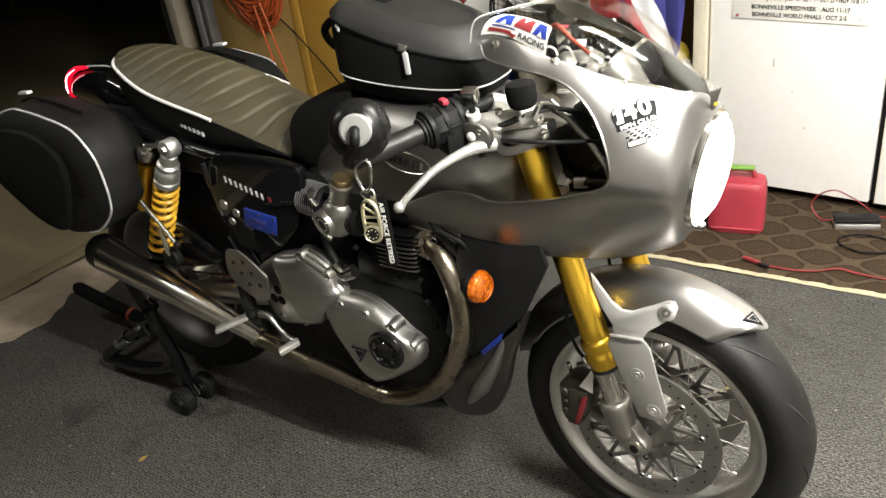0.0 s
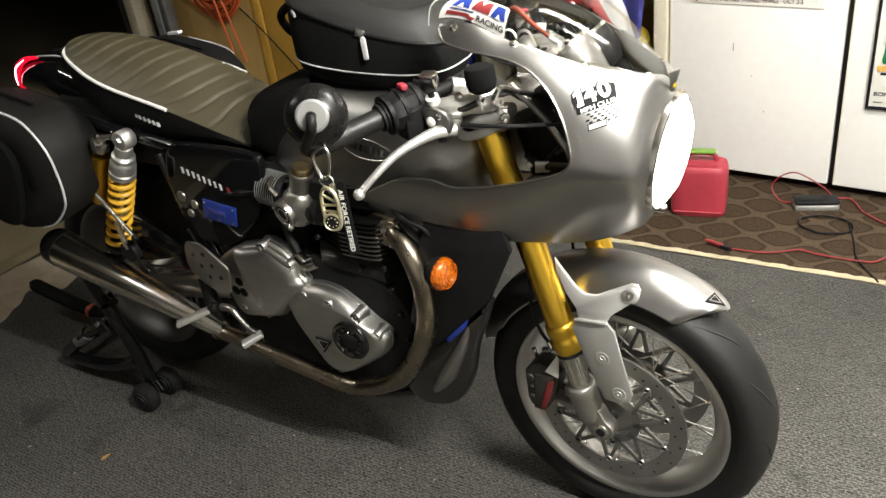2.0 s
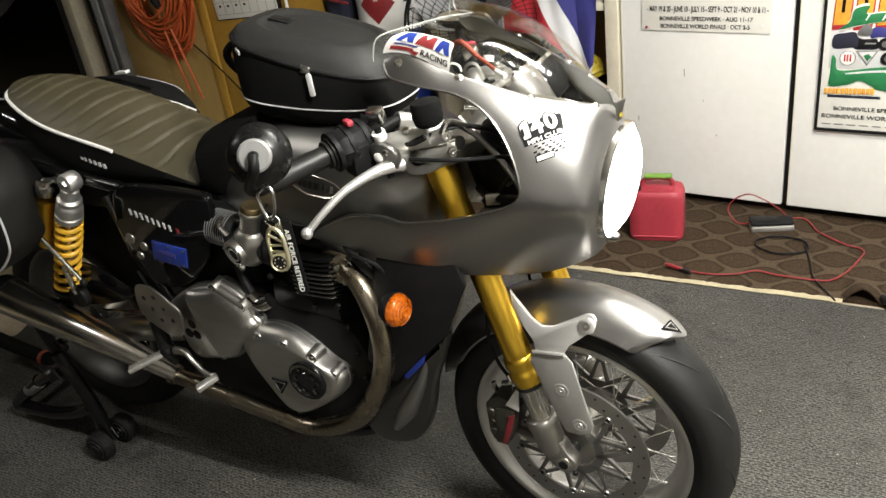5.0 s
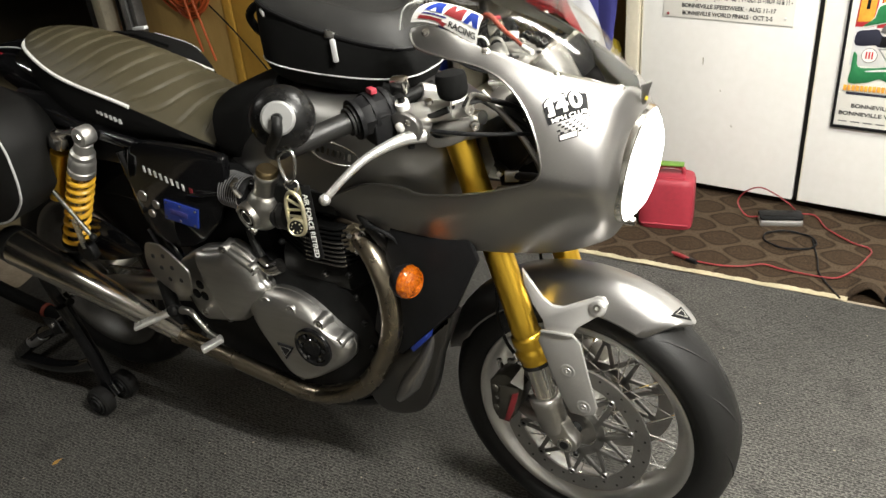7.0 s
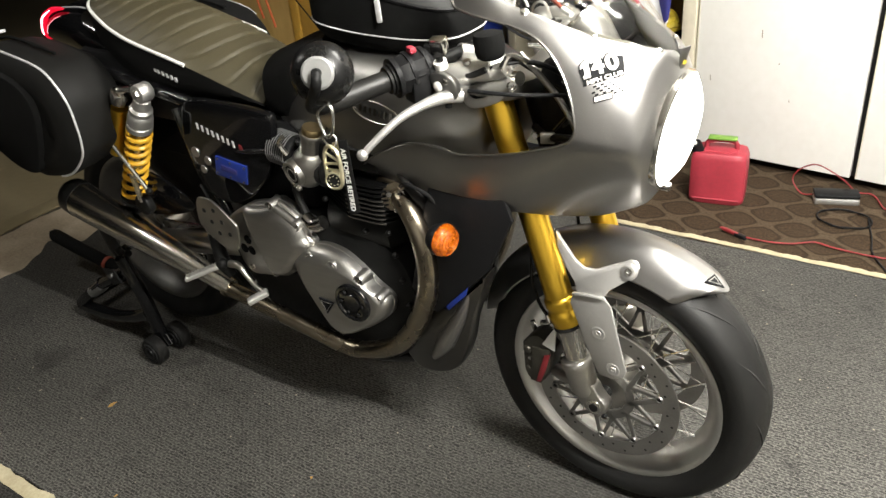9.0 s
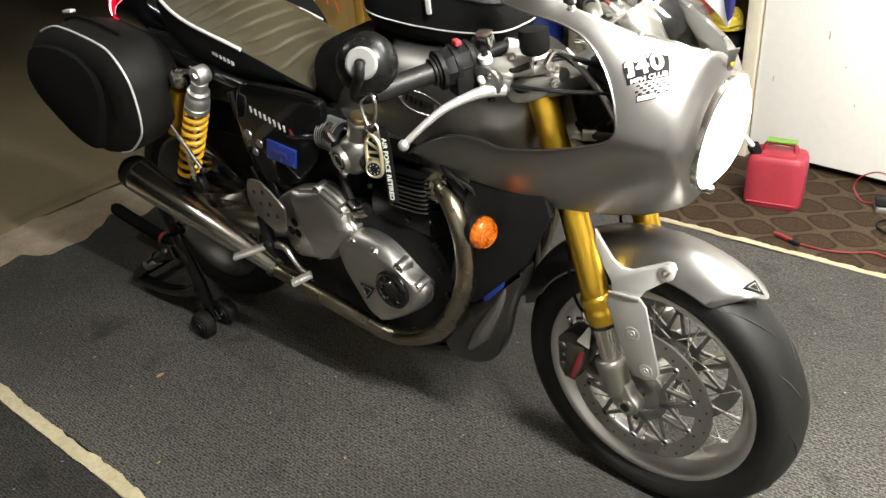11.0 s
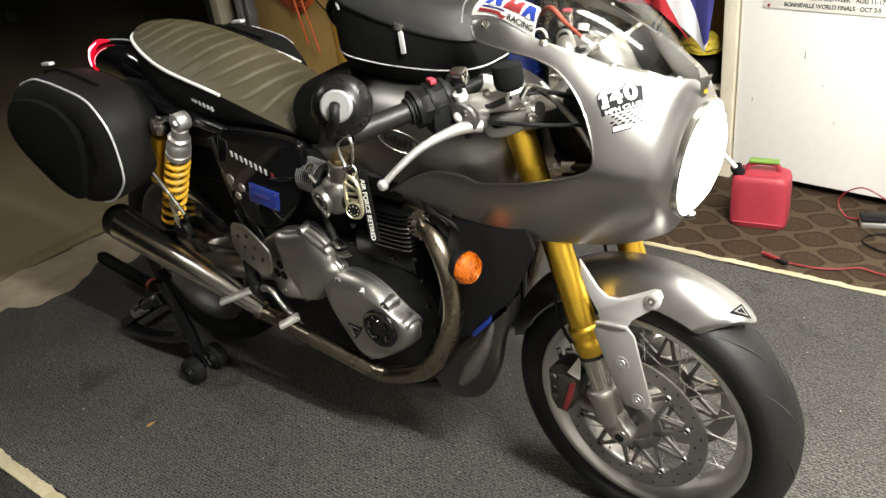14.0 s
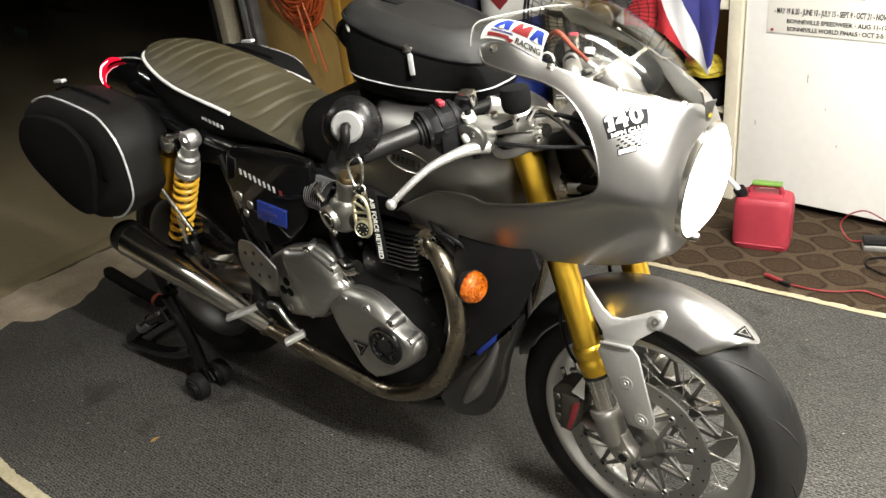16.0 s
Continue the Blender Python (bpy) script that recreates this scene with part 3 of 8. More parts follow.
for i in range(2600):
    c = Vector((-7.5 - rnd.random() * 1.5, rnd.uniform(-6, 7), rnd.uniform(0.1, 3.4) ** 1.0))
    a, b = Vector((rnd.uniform(-1, 1), rnd.uniform(-1, 1), rnd.uniform(-1, 1))).normalized() * 0.09, Vector((rnd.uniform(-1, 1), rnd.uniform(-1, 1), rnd.uniform(-1, 1))).normalized() * 0.06
    k = len(hv)
    hv += [tuple(c - a), tuple(c + b), tuple(c + a), tuple(c - b)]
    hf.append((k, k + 1, k + 2, k + 3))
tagged(part("hedge", (hv, hf), M["foliage"]), "dark hedge beyond the driveway at night", "hedge", "", "stuff")

# the white cabinets
DOORS = pose(0.185, 1.645, 0, 0, 0, -5.9)


carc = thing("white_cabinet", "white cabinet with flush doors and a dark toe recess", "cabinet", "", DOORS)
part("side_panel", box(-0.60, -0.575, 0.03, 0.55, 0.03, 2.05, 0.003), M["white"], carc)
# back, toe board and divider near-black: shade of the gaps as colour
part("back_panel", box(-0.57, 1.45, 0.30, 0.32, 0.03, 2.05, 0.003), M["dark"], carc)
part("toe_board", box(-0.57, 1.45, 0.10, 0.12, -0.005, 0.12, 0.003), M["dark"], carc, "toe board with recess shade put into its colour")
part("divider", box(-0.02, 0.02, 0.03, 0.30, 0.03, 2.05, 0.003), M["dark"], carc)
for x0, x1 in ((-0.605, -0.009), (0.009, 0.72), (0.735, 1.45)):
    dd = part("door", box(x0, x1, 0.0, 0.022, 0.035, 2.05, 0.004), M["white"], carc, "scuffed white flush door")
    part("edge_strip", box(x0, x0 + 0.004, -0.001, 0.0195, 0.036, 2.049, 0.0008), M["cream"], dd)
# scuffs on the first door
for sx, sz, h in ((-0.37, 0.50, 0.028), (-0.545, 0.32, 0.02), (-0.25, 0.28, 0.008), (-0.30, 0.41, 0.006)):
    s = solid("scuff_mark", moved(plate([(sx, sz), (sx + 0.003, sz), (sx + 0.002, sz + h), (sx - 0.001, sz + h)], -0.0012, 0.001, 0.0002), DOORS), M["jamb"], "small dark scuff on the white door", "scuff", "scuffs on the door")

# open shelves beside the doors
shelf = thing("shelf_unit", "cream painted open shelves with stored clutter", "shelf", "", DOORS)
part("upright", box(-0.665, -0.612, -0.01, 0.42, 0.0, 2.05, 0.004), M["cream"], shelf)
part("upright", box(-1.47, -1.43, -0.0, 0.42, 0.0, 2.05, 0.004), M["cream"], shelf)
for z in (0.23, 0.735, 1.3):
    part("shelf_board", box(-1.425, -0.67, 0.0, 0.42, z, z + 0.03, 0.003), M["cream"], shelf)
part("back_board", box(-1.425, -0.67, 0.42, 0.435, 0.0, 2.05, 0.002), M["tanwood"], shelf)


def store_box(x0, x1, z, h, m, label):
    b = thing("storage_box", label, "box", "boxes on the shelves", DOORS)
    part("body", box(x0, x1, 0.06, 0.36, z, z + h, 0.008), M[m], b)
    part("lid", box(x0 - 0.006, x1 + 0.006, 0.054, 0.366, z + h - 0.03, z + h + 0.004, 0.006), M[m], b)


store_box(-0.90, -0.70, 0.7665, 0.16, "blue", "blue plastic storage box on a cream shelf")
store_box(-1.30, -1.02, 0.2615, 0.20, "dark", "dark storage box on the lower shelf")


def rope_heap(name, c, r, wire, m, seed, label, turns=26):
    q = random.Random(seed)
    pts = []
    for i in range(turns * 5):
        a = i * 2 * math.pi / 5 + q.uniform(-0.3, 0.3)
        k = r * q.uniform(0.45, 1.0)
        pts.append((c[0] + k * math.cos(a), c[1] + 0.6 * k * math.sin(a), c[2] + wire + r * 0.9 * q.random() * i / (turns * 5)))
    return solid(name, tube(pts, wire, 6, 3), M[m], label, "rope")


rope_heap("yellow_rope", (-0.585, 1.78, 0.467), 0.07, 0.013, "yellowrope", 5, "heap of bright yellow rope on dark cloths", 9)
heap = solid("dark_rag", ball((-0.60, 1.84, 0.39), 0.12, 0.10, 0.075), M["darkcloth"], "dark crumpled rag heaped under the yellow rope", "rag")
solid("storage_bin", box(-0.74, -0.49, 1.745, 1.98, 0.335, 0.345, 0.003), M["cream"], "small cream tray holding rags", "tray")

# flag hanging in front of the shelves
def flag():
    f = thing("flag", "navy, white and red flag hanging in folds before the shelves", "flag")
    panels = (("navy_field", "flagblue", [(-0.655, 1.30), (-0.479, 1.30), (-0.479, 0.83), (-0.500, 0.560), (-0.516, 0.541), (-0.642, 0.836)]),
              ("white_stripe", "flagwhite", [(-0.760, 1.30), (-0.6555, 1.30), (-0.6425, 0.835), (-0.5165, 0.540), (-0.500, 0.559), (-0.514, 0.520), (-0.618, 0.606), (-0.730, 0.837)]),
              ("red_stripe", "flagred", [(-0.840, 1.30), (-0.7605, 1.30), (-0.7305, 0.836), (-0.6185, 0.605), (-0.575, 0.545), (-0.683, 0.661), (-0.845, 0.690)]),
              ("white_stripe", "flagwhite", [(-0.900, 1.30), (-0.8405, 1.30), (-0.8455, 0.690), (-0.905, 0.70)]))
    for nm, m, o in panels:
        bm = bmesh.new()
        bmesh.ops.triangulate(bm, faces=[bm.faces.new([bm.verts.new((x, 0, z)) for x, z in o])])
        bmesh.ops.subdivide_edges(bm, edges=bm.edges, cuts=7, use_grid_fill=True)
        bm.verts.index_update()
        def fold(x, z):
            return 1.635 + 0.013 * math.sin(34 * x - 6 * z) + 0.006 * math.sin(75 * x + 9 * z)
        fr = ([(q.co.x, fold(q.co.x, q.co.z), q.co.z) for q in bm.verts], [tuple(q.index for q in g.verts) for g in bm.faces])
        bm.free()
        back = ([(x, y + 0.003, z) for x, y, z in fr[0]], [q[::-1] for q in fr[1]])
        part(nm, join(fr, back), M[m], f)
    part("hanging_rail", rod((-0.95, 1.64, 1.305), (-0.44, 1.64, 1.305), 0.008, 10), M["cream"], f)
    part("rail_bracket", box(-0.46, -0.445, 1.64, 1.72, 1.295, 1.32, 0.003), M["cream"], f)


flag()


# floor fan with a round wire cage
def fan(c, facing, radius):
    f = thing("floor_fan", "black wire floor fan with silver hub on a stand", "fan")
    d = Vector((*facing, 0)).normalized()
    m = Matrix.Translation(c) @ d.to_track_quat("Z", "Y").to_matrix().to_4x4()
    def ring(r, h, w=0.003, n=48):
        return moved(tube([(r * math.cos(2 * math.pi * i / n), r * math.sin(2 * math.pi * i / n), h) for i in range(n)], w, 5, 1, True, False), m)
    part("cage_ring", ring(radius, 0, 0.006), M["plastic"], f)
    part("cage_ring", ring(radius * 0.98, -0.09, 0.005), M["plastic"], f)
    rings = [ring(radius * k, 0.055 * math.cos(k * math.pi / 2), 0.0016) for k in (0.3, 0.42, 0.54, 0.66, 0.78, 0.9)]
    part("cage_circles", join(*rings), M["plastic"], f)
    wires = []
    for i in range(72):
        a = 2 * math.pi * i / 72
        wires.append(moved(tube([(radius * k * math.cos(a + 0.35 * (1 - k)), radius * k * math.sin(a + 0.35 * (1 - k)), 0.055 * math.cos(k * math.pi / 2)) for k in (0.2, 0.5, 0.8, 1.0)], 0.0013, 4, 2), m))
    tagged(part("cage_wires", join(*wires), M["plastic"], f), "", "", "", "stuff")
    part("hub_disc", moved(lathe([(0.0, 0.066), (0.05, 0.064), (0.058, 0.056), (0.056, 0.05)], n=28), m), M["polish"], f, "silver hub disc")
    part("motor", moved(lathe([(0.02, -0.22), (0.07, -0.20), (0.075, -0.10), (0.05, -0.06), (0.02, -0.05)], n=24), m), M["plastic"], f)
    for i in range(3):
        a = 2 * math.pi * i / 3 + 0.3
        rows = []
        for k in range(7):
            r = 0.05 + (radius * 0.9 - 0.05) * k / 6
            w = 0.035 + 0.075 * math.sin(math.pi * min(1, k / 6 + 0.15) * 0.75)
            rows.append([((r * math.cos(a) - w * s * math.sin(a)), (r * math.sin(a) + w * s * math.cos(a)), -0.02 + 0.035 * s + h) for s, h in ((-1, 0), (0, 0.006), (1, 0), (1, -0.003), (0, 0.003), (-1, -0.003))])
        part("blade", moved(loft(rows), m), M["track"], f)
    b = Vector(c) - d * 0.16
    part("pole", rod((b.x, b.y, 0.02), (b.x, b.y, c[2] - 0.02), 0.016, 12), M["plastic"], f)
    part("base", lathe([(0.02, 0.05), (0.17, 0.022), (0.19, 0.008), (0.185, -0.001)], (b.x, b.y, 0), n=32), M["plastic"], f)


fan((-0.922, 1.56, 0.735), (0.44, -0.9), 0.280)


# tall white and blue drum with a warning diamond
def drum(x, y):
    d = thing("drum", "white drum with blue lower band and red warning diamond", "drum")
    part("body", lathe([(0.13, 0.0), (0.14, 0.006), (0.14, 0.30), (0.146, 0.31), (0.14, 0.32), (0.14, 0.655)], (x, y, 0)), M["blue"], d, "blue painted lower band")
    part("label_wrap", lathe([(0.1405, 0.656), (0.1412, 0.66), (0.1412, 1.14), (0.137, 1.16), (0.10, 1.165), (0.0, 1.165)], (x, y, 0)), M["white"], d, "white label wrap")
    v = Vector((0.45 - x, -1.22 - y, 0)).normalized()
    t = Vector((-v.y, v.x, 0))

    def wrap(u, z, r=0.1424):
        a = u / 0.14
        q = Vector((x, y, z)) + r * (v * math.cos(a) + t * math.sin(a))
        return tuple(q)
    def diamond(u0, z0, s, r):
        rows = []
        for k in range(9):
            w = s * (1 - abs(k - 4) / 4)
            rows.append([wrap(u0 + w * j / 3, z0 + s * (k - 4) / 4, r) for j in range(-3, 4)])
        return loft(rows, False, False)
    part("warning_diamond", diamond(-0.055, 0.785, 0.082, 0.1428), M["red"], d, "red hazard diamond")
    lines = []
    for k in range(5):
        s = 0.075
        lines.append(loft([[wrap(-0.065 + j * 0.02, 0.800 - 0 * k + 0.001 * i + 0.012 * k, 0.1436) for j in range(2)] for i in range(5)], False, False))
    part("flame_mark", join(*lines[:3]), M["white"], d, "white flame mark")
    for k in range(5):
        part("text_bar", loft([[wrap(0.10 + 0.012 * j, 0.74 + 0.04 * k + h, 0.1426) for j in range(-3, 4)] for h in (0, 0.006)], False, False), M["darkcloth"], d)


drum(-1.50, 1.86)

coat = thing("covered_bag", "dark navy bag standing between the cabinet and drum", "bag")
part("bag_body", box(-1.752, -1.655, 1.72, 1.98, 0.0, 1.25, 0.04), M["navycloth"], coat)
part("red_cord", tube([(-1.75, 1.712, 0.86), (-1.70, 1.705, 0.82), (-1.655, 1.70, 0.81), (-1.60, 1.70, 0.80)], 0.006, 7, 5), M["red"], coat, "red cord")

# ochre cabinet with calendar
ochre = thing("ochre_cabinet", "ochre yellow metal cabinet with two doors", "cabinet")
part("body", box(-2.49, -1.76, 1.775, 2.25, 0.02, 2.0, 0.006), M["ochre"], ochre)
part("corner_trim", box(-2.535, -2.475, 1.752, 1.80, 0.02, 2.0, 0.008), M["ochre"], ochre)
part("door", box(-2.47, -2.06, 1.755, 1.774, 0.06, 1.96, 0.005), M["ochre"], ochre)
dr = part("door", box(-2.01, -1.775, 1.755, 1.774, 0.06, 1.96, 0.005), M["ochre"], ochre)
part("handle", tube([(-1.965, 1.756, 0.97), (-1.965, 1.725, 0.965), (-1.95, 1.72, 0.95), (-1.95, 1.72, 0.80), (-1.95, 1.72, 0.66), (-1.95, 1.756, 0.65)], 0.008, 8, 3), M["white"], dr, "white bar handle")
part("gap_strip", box(-2.055, -2.015, 1.7565, 1.773, 0.06, 1.96, 0.002), M["dark"], ochre)

cal = thing("wall_calendar", "white wall calendar with a black date grid", "calendar")
CAL = Matrix.Translation((-2.215, 1.748, 0.745)) @ pose(0, 0, 0, 0, -3, 0)
part("sheet", moved(plate([(-0.19, 0), (0.19, 0), (0.19, 0.55), (-0.19, 0.55)], -0.002, 0.002, 0.0008), CAL), M["paper"], cal)
part("backing", moved(plate([(-0.196, -0.005), (0.187, -0.005), (0.187, 0.55), (-0.196, 0.55)], 0.0024, 0.0045, 0.0008), CAL), M["ink"], cal)
for k in range(8):
    x = -0.18 + 0.36 * k / 7
    part("grid_line", moved(plate([(x, 0.02), (x + 0.0012, 0.02), (x + 0.0012, 0.30), (x, 0.30)], -0.0032, -0.002, 0.0003), CAL), M["track"], cal)
for k in range(6):
    z = 0.02 + 0.056 * k
    part("grid_line", moved(plate([(-0.18, z), (0.18, z), (0.18, z + 0.0012), (-0.18, z + 0.0012)], -0.0032, -0.002, 0.0003), CAL), M["track"], cal)
for k in range(10):
    x, z = -0.16 + 0.0514 * (k % 7), 0.055 + 0.056 * (k // 4)
    part("date_mark", moved(plate([(x, z), (x + 0.011, z), (x + 0.011, z + 0.011), (x, z + 0.011)], -0.0034, -0.002, 0.0003), CAL), M["ink"], cal)


# orange extension cord hanging on the panel
def cord_coil():
    c = thing("extension_cord", "coiled bright orange extension cord hanging on the wall", "extension cord")
    q = random.Random(8)
    for k in range(22):
        top = 1.30 + q.uniform(-0.03, 0.03)
        low = 0.545 + 0.24 * (k / 21) ** 1.3 + q.uniform(-0.012, 0.012)
        w = 0.150 + q.uniform(-0.04, 0.05)
        cx = -2.722 + q.uniform(-0.035, 0.035)
        y = 1.735 - 0.0045 * k
        pts = []
        for i in range(14):
            a = 2 * math.pi * i / 14
            z = (top + low) / 2 + (top - low) / 2 * math.cos(a)
            s = math.sin(a) * w * (1.15 if z < 0.95 else 0.75)
            pts.append((cx + s + q.uniform(-0.012, 0.012), y + q.uniform(-0.012, 0.008), z))
        part("loop", tube(pts, 0.0065, 7, 4, True), M["orange_cord"], c)
    for x0, x1, z1 in ((-2.66, -2.58, 0.36), (-2.70, -2.655, 0.40)):
        part("tail_end", tube([(x0 - 0.02, 1.66, 1.2), (x0, 1.66, 0.8), ((x0 + x1) / 2, 1.665, 0.6), (x1, 1.68, z1)], 0.006, 7, 6), M["orange_cord"], c)
    part("plug", tube([(-2.69, 1.645, 0.90), (-2.675, 1.64, 0.86), (-2.665, 1.64, 0.83)], [0.014, 0.022, 0.016], 10, 4), M["plastic"], c, "dark green-black plug")
    part("wall_hook", tube([(-2.755, 1.76, 1.34), (-2.755, 1.68, 1.30), (-2.755, 1.62, 1.31), (-2.755, 1.60, 1.35)], 0.007, 8, 5), M["track"], c, "grey steel wall hook")


cord_coil()
solid("hanging_cable", tube([(-2.60, 1.735, 0.62), (-2.45, 1.72, 0.50), (-2.30, 1.72, 0.34), (-2.22, 1.73, 0.22), (-2.20, 1.74, 0.15), (-2.2, 1.735, 0.0)], 0.004, 6, 6), M["plastic"], "thin black cable hanging down the ochre cabinet", "cable")

# dark cloth hanging near the opening
q = random.Random(21)
rows = []
for i in range(22):
    t = i / 21
    rows.append([(-2.72 + 0.05 * math.sin(a) * (0.5 + 0.5 * math.sin(5 * t + 2 * a)), 0.80 + (0.04 + 0.12 * t) * math.cos(a) * (1 + 0.2 * math.sin(4 * a)), 1.75 - 0.74 * t + 0.03 * math.sin(3 * a + 1) * t) for a in [2 * math.pi * j / 26 for j in range(26)]])
jk = thing("hanging_jacket", "dark grey jacket hanging in shadow by the opening", "jacket")
part("cloth", loft(rows), M["darkcloth"], jk)
part("hanger_line", rod((-2.72, 0.80, 1.74), (-2.72, 0.80, 2.505), 0.004, 6), M["track"], jk)


# posters
def bar(x0, x1, z0, z1, y=-0.0012, d=0.0008):
    return plate([(x0, z0), (x1, z0), (x1, z1), (x0, z1)], y, y + d, 0.0002)


def letters_on(text, x, z, size, width, y=-0.0026):
    return lettering(text, size, pose(x, y, z, 90, 0, 0), 0.0003, width, 0.016 * size)


def poster_one():
    p = thing("race_poster", "cream race poster with printed dates, pinned to the door", "poster", "", DOORS @ pose(-0.30, -0.003, 0.665, 0, 0.8, 0))
    part("sheet", plate([(-0.225, 0), (0.222, -0.003), (0.222, 0.62), (-0.225, 0.62)], -0.0015, 0.001, 0.0004), M["paper"], p)
    part("printed_line", letters_on("BONNEVILLE WORLD FINALS · OCT 2-5", 0.0, 0.016, 0.020, 0.308), M["ink"], p)
    part("printed_line", letters_on("BONNEVILLE SPEEDWEEK · AUG 11-17", 0.002, 0.042, 0.020, 0.320), M["ink"], p)
    part("printed_line", letters_on("- MAY 19 & 20 - JUNE 10 - JULY 15 - SEPT 9 - OCT 21 - NOV 10 & 11 -", 0.004, 0.075, 0.027, 0.414), M["ink"], p)
    part("text_bar", bar(-0.10, 0.085, 0.126, 0.131, -0.0026), M["ink"], p)
    part("dark_band", bar(-0.20, 0.20, 0.139, 0.149, -0.0024), M["ink"], p)
    part("red_bar", bar(0.06, 0.19, 0.140, 0.147, -0.0034), M["red"], p)
    car = plate([(-0.19, 0.155), (-0.20, 0.18), (-0.17, 0.215), (-0.05, 0.235), (0.10, 0.225), (0.15, 0.19), (0.14, 0.155), (0.02, 0.150)], -0.0032, -0.0016, 0.0004, 4)
    part("printed_car", car, M["ink"], p, "printed black race car")
    part("printed_wheel", lathe([(0.0, 0.0), (0.026, 0.0), (0.028, 0.0006)], (-0.09, -0.0036, 0.168), (0, -1, 0), 24), M["track"], p)
    part("printed_logo", bar(0.07, 0.17, 0.160, 0.185, -0.0036), M["flagblue"], p)
    part("picture_block", bar(-0.205, 0.205, 0.24, 0.58, -0.0024), M["ochre"], p)
    part("pin", lathe([(0, 0.004), (0.004, 0.0035), (0.005, 0.0)], (-0.206, -0.002, 0.010), (0, -1, 0), 12), M["red"], p)
    part("pin", lathe([(0, 0.003), (0.004, 0.0025), (0.005, 0.0)], (0.195, -0.002, 0.021), (0, -1, 0), 12), M["piping"], p)


poster_one()


def poster_two():
    p = thing("framed_poster", "framed colour poster with green race car and printed dates", "poster", "", DOORS @ pose(0.32, -0.004, 0.345, 0, 0, 0))
    w, h = 0.46, 0.72
    part("sheet", plate([(-w / 2, 0), (w / 2, 0), (w / 2, h), (-w / 2, h)], -0.002, 0.001, 0.0004), M["paper"], p)
    for a in ((-w / 2 - 0.008, w / 2 + 0.008, -0.008, 0.0), (-w / 2 - 0.008, w / 2 + 0.008, h, h + 0.008), (-w / 2 - 0.008, -w / 2, 0.0005, h - 0.0005), (w / 2, w / 2 + 0.008, 0.0005, h - 0.0005)):
        part("frame_bar", bar(*a, -0.009, 0.011), M["ink"], p)
    part("printed_line", letters_on("BONNEVILLE WORLD FINALS · OCT 2-5", -0.020, 0.043, 0.0185, 0.398, -0.003), M["ink"], p)
    part("printed_line", letters_on("BONNEVILLE SPEEDWEEK · AUG 11-17", -0.003, 0.070, 0.0185, 0.364, -0.003), M["ink"], p)
    for k in range(11):
        part("text_bar", bar(-0.217 + 0.038 * k, -0.190 + 0.038 * k, 0.0135, 0.0170, -0.003), M["track"], p)

    def flat(name, outline, m, y, smooth=3, label=""):
        return part(name, plate(outline, -y, -y + 0.0012, 0.0003, smooth), M[m], p, label)

    def wheel_print(x, z, r, y, hub="track"):
        part("printed_wheel", lathe([(0.0, 0.0), (r, 0.0), (r, 0.0008)], (x, -y, z), (0, -1, 0), 26), M["ink"], p)
        part("printed_rim", lathe([(0.0, 0.0), (r * 0.50, 0.0), (r * 0.50, 0.0008)], (x, -y - 0.0008, z), (0, -1, 0), 20), M[hub], p)
    # sky wash behind the pictures
    part("sky_wash", bar(-0.212, 0.215, 0.205, 0.330, -0.0026, 0.0004), M["printsky"], p)
    # orange title letters with red feet, top of the sheet
    for k in range(7):
        x = -0.208 + 0.062 * k
        flat("title_edge", [(x - 0.004, 0.329), (x + 0.050, 0.333), (x + 0.055, 0.48), (x + 0.002, 0.48)], "flagred", 0.0036, 0)
        flat("title_block", [(x, 0.345), (x + 0.046, 0.349), (x + 0.051, 0.48), (x + 0.006, 0.48)], "printorange", 0.0044, 0)
        flat("title_gap", [(x + 0.020, 0.385), (x + 0.030, 0.386), (x + 0.032, 0.44), (x + 0.022, 0.44)], "ink", 0.0050, 0)
    SCRIPT = [(-0.187, 0.336), (-0.159, 0.360), (-0.150, 0.396), (-0.108, 0.407), (-0.115, 0.382), (-0.074, 0.385), (-0.013, 0.389), (0.080, 0.394), (0.180, 0.402), (0.182, 0.372), (0.085, 0.366), (-0.009, 0.361), (-0.070, 0.358), (-0.134, 0.346), (-0.180, 0.333)]
    flat("script_edge", [(a * 1.01 - 0.001, 0.366 + (b - 0.366) * 1.16) for a, b in SCRIPT], "paper", 0.0056)
    flat("printed_script", SCRIPT, "printgreen", 0.0064, 3, "green script across the title")
    for k in range(6):
        x = -0.118 + 0.046 * k
        flat("script_gap", [(x, 0.362), (x + 0.005, 0.361), (x + 0.014, 0.380), (x + 0.009, 0.381)], "paper", 0.0070, 0)
    # dark racing motorcycle with its rider bent low
    flat("printed_motorcycle", [(-0.202, 0.271), (-0.203, 0.312), (-0.172, 0.321), (-0.142, 0.324), (-0.130, 0.306), (-0.089, 0.297), (-0.073, 0.272), (-0.133, 0.269), (-0.147, 0.275)], "navycloth", 0.0040)
    flat("printed_engine", [(-0.133, 0.272), (-0.130, 0.302), (-0.080, 0.304), (-0.062, 0.276)], "ink", 0.0048, 0)
    flat("engine_glint", [(-0.112, 0.286), (-0.110, 0.292), (-0.080, 0.292), (-0.080, 0.287)], "washer", 0.0054, 0)
    flat("printed_tank", [(-0.097, 0.307), (-0.094, 0.336), (-0.068, 0.341), (-0.038, 0.327), (-0.039, 0.309), (-0.071, 0.310)], "flagblue", 0.0052)
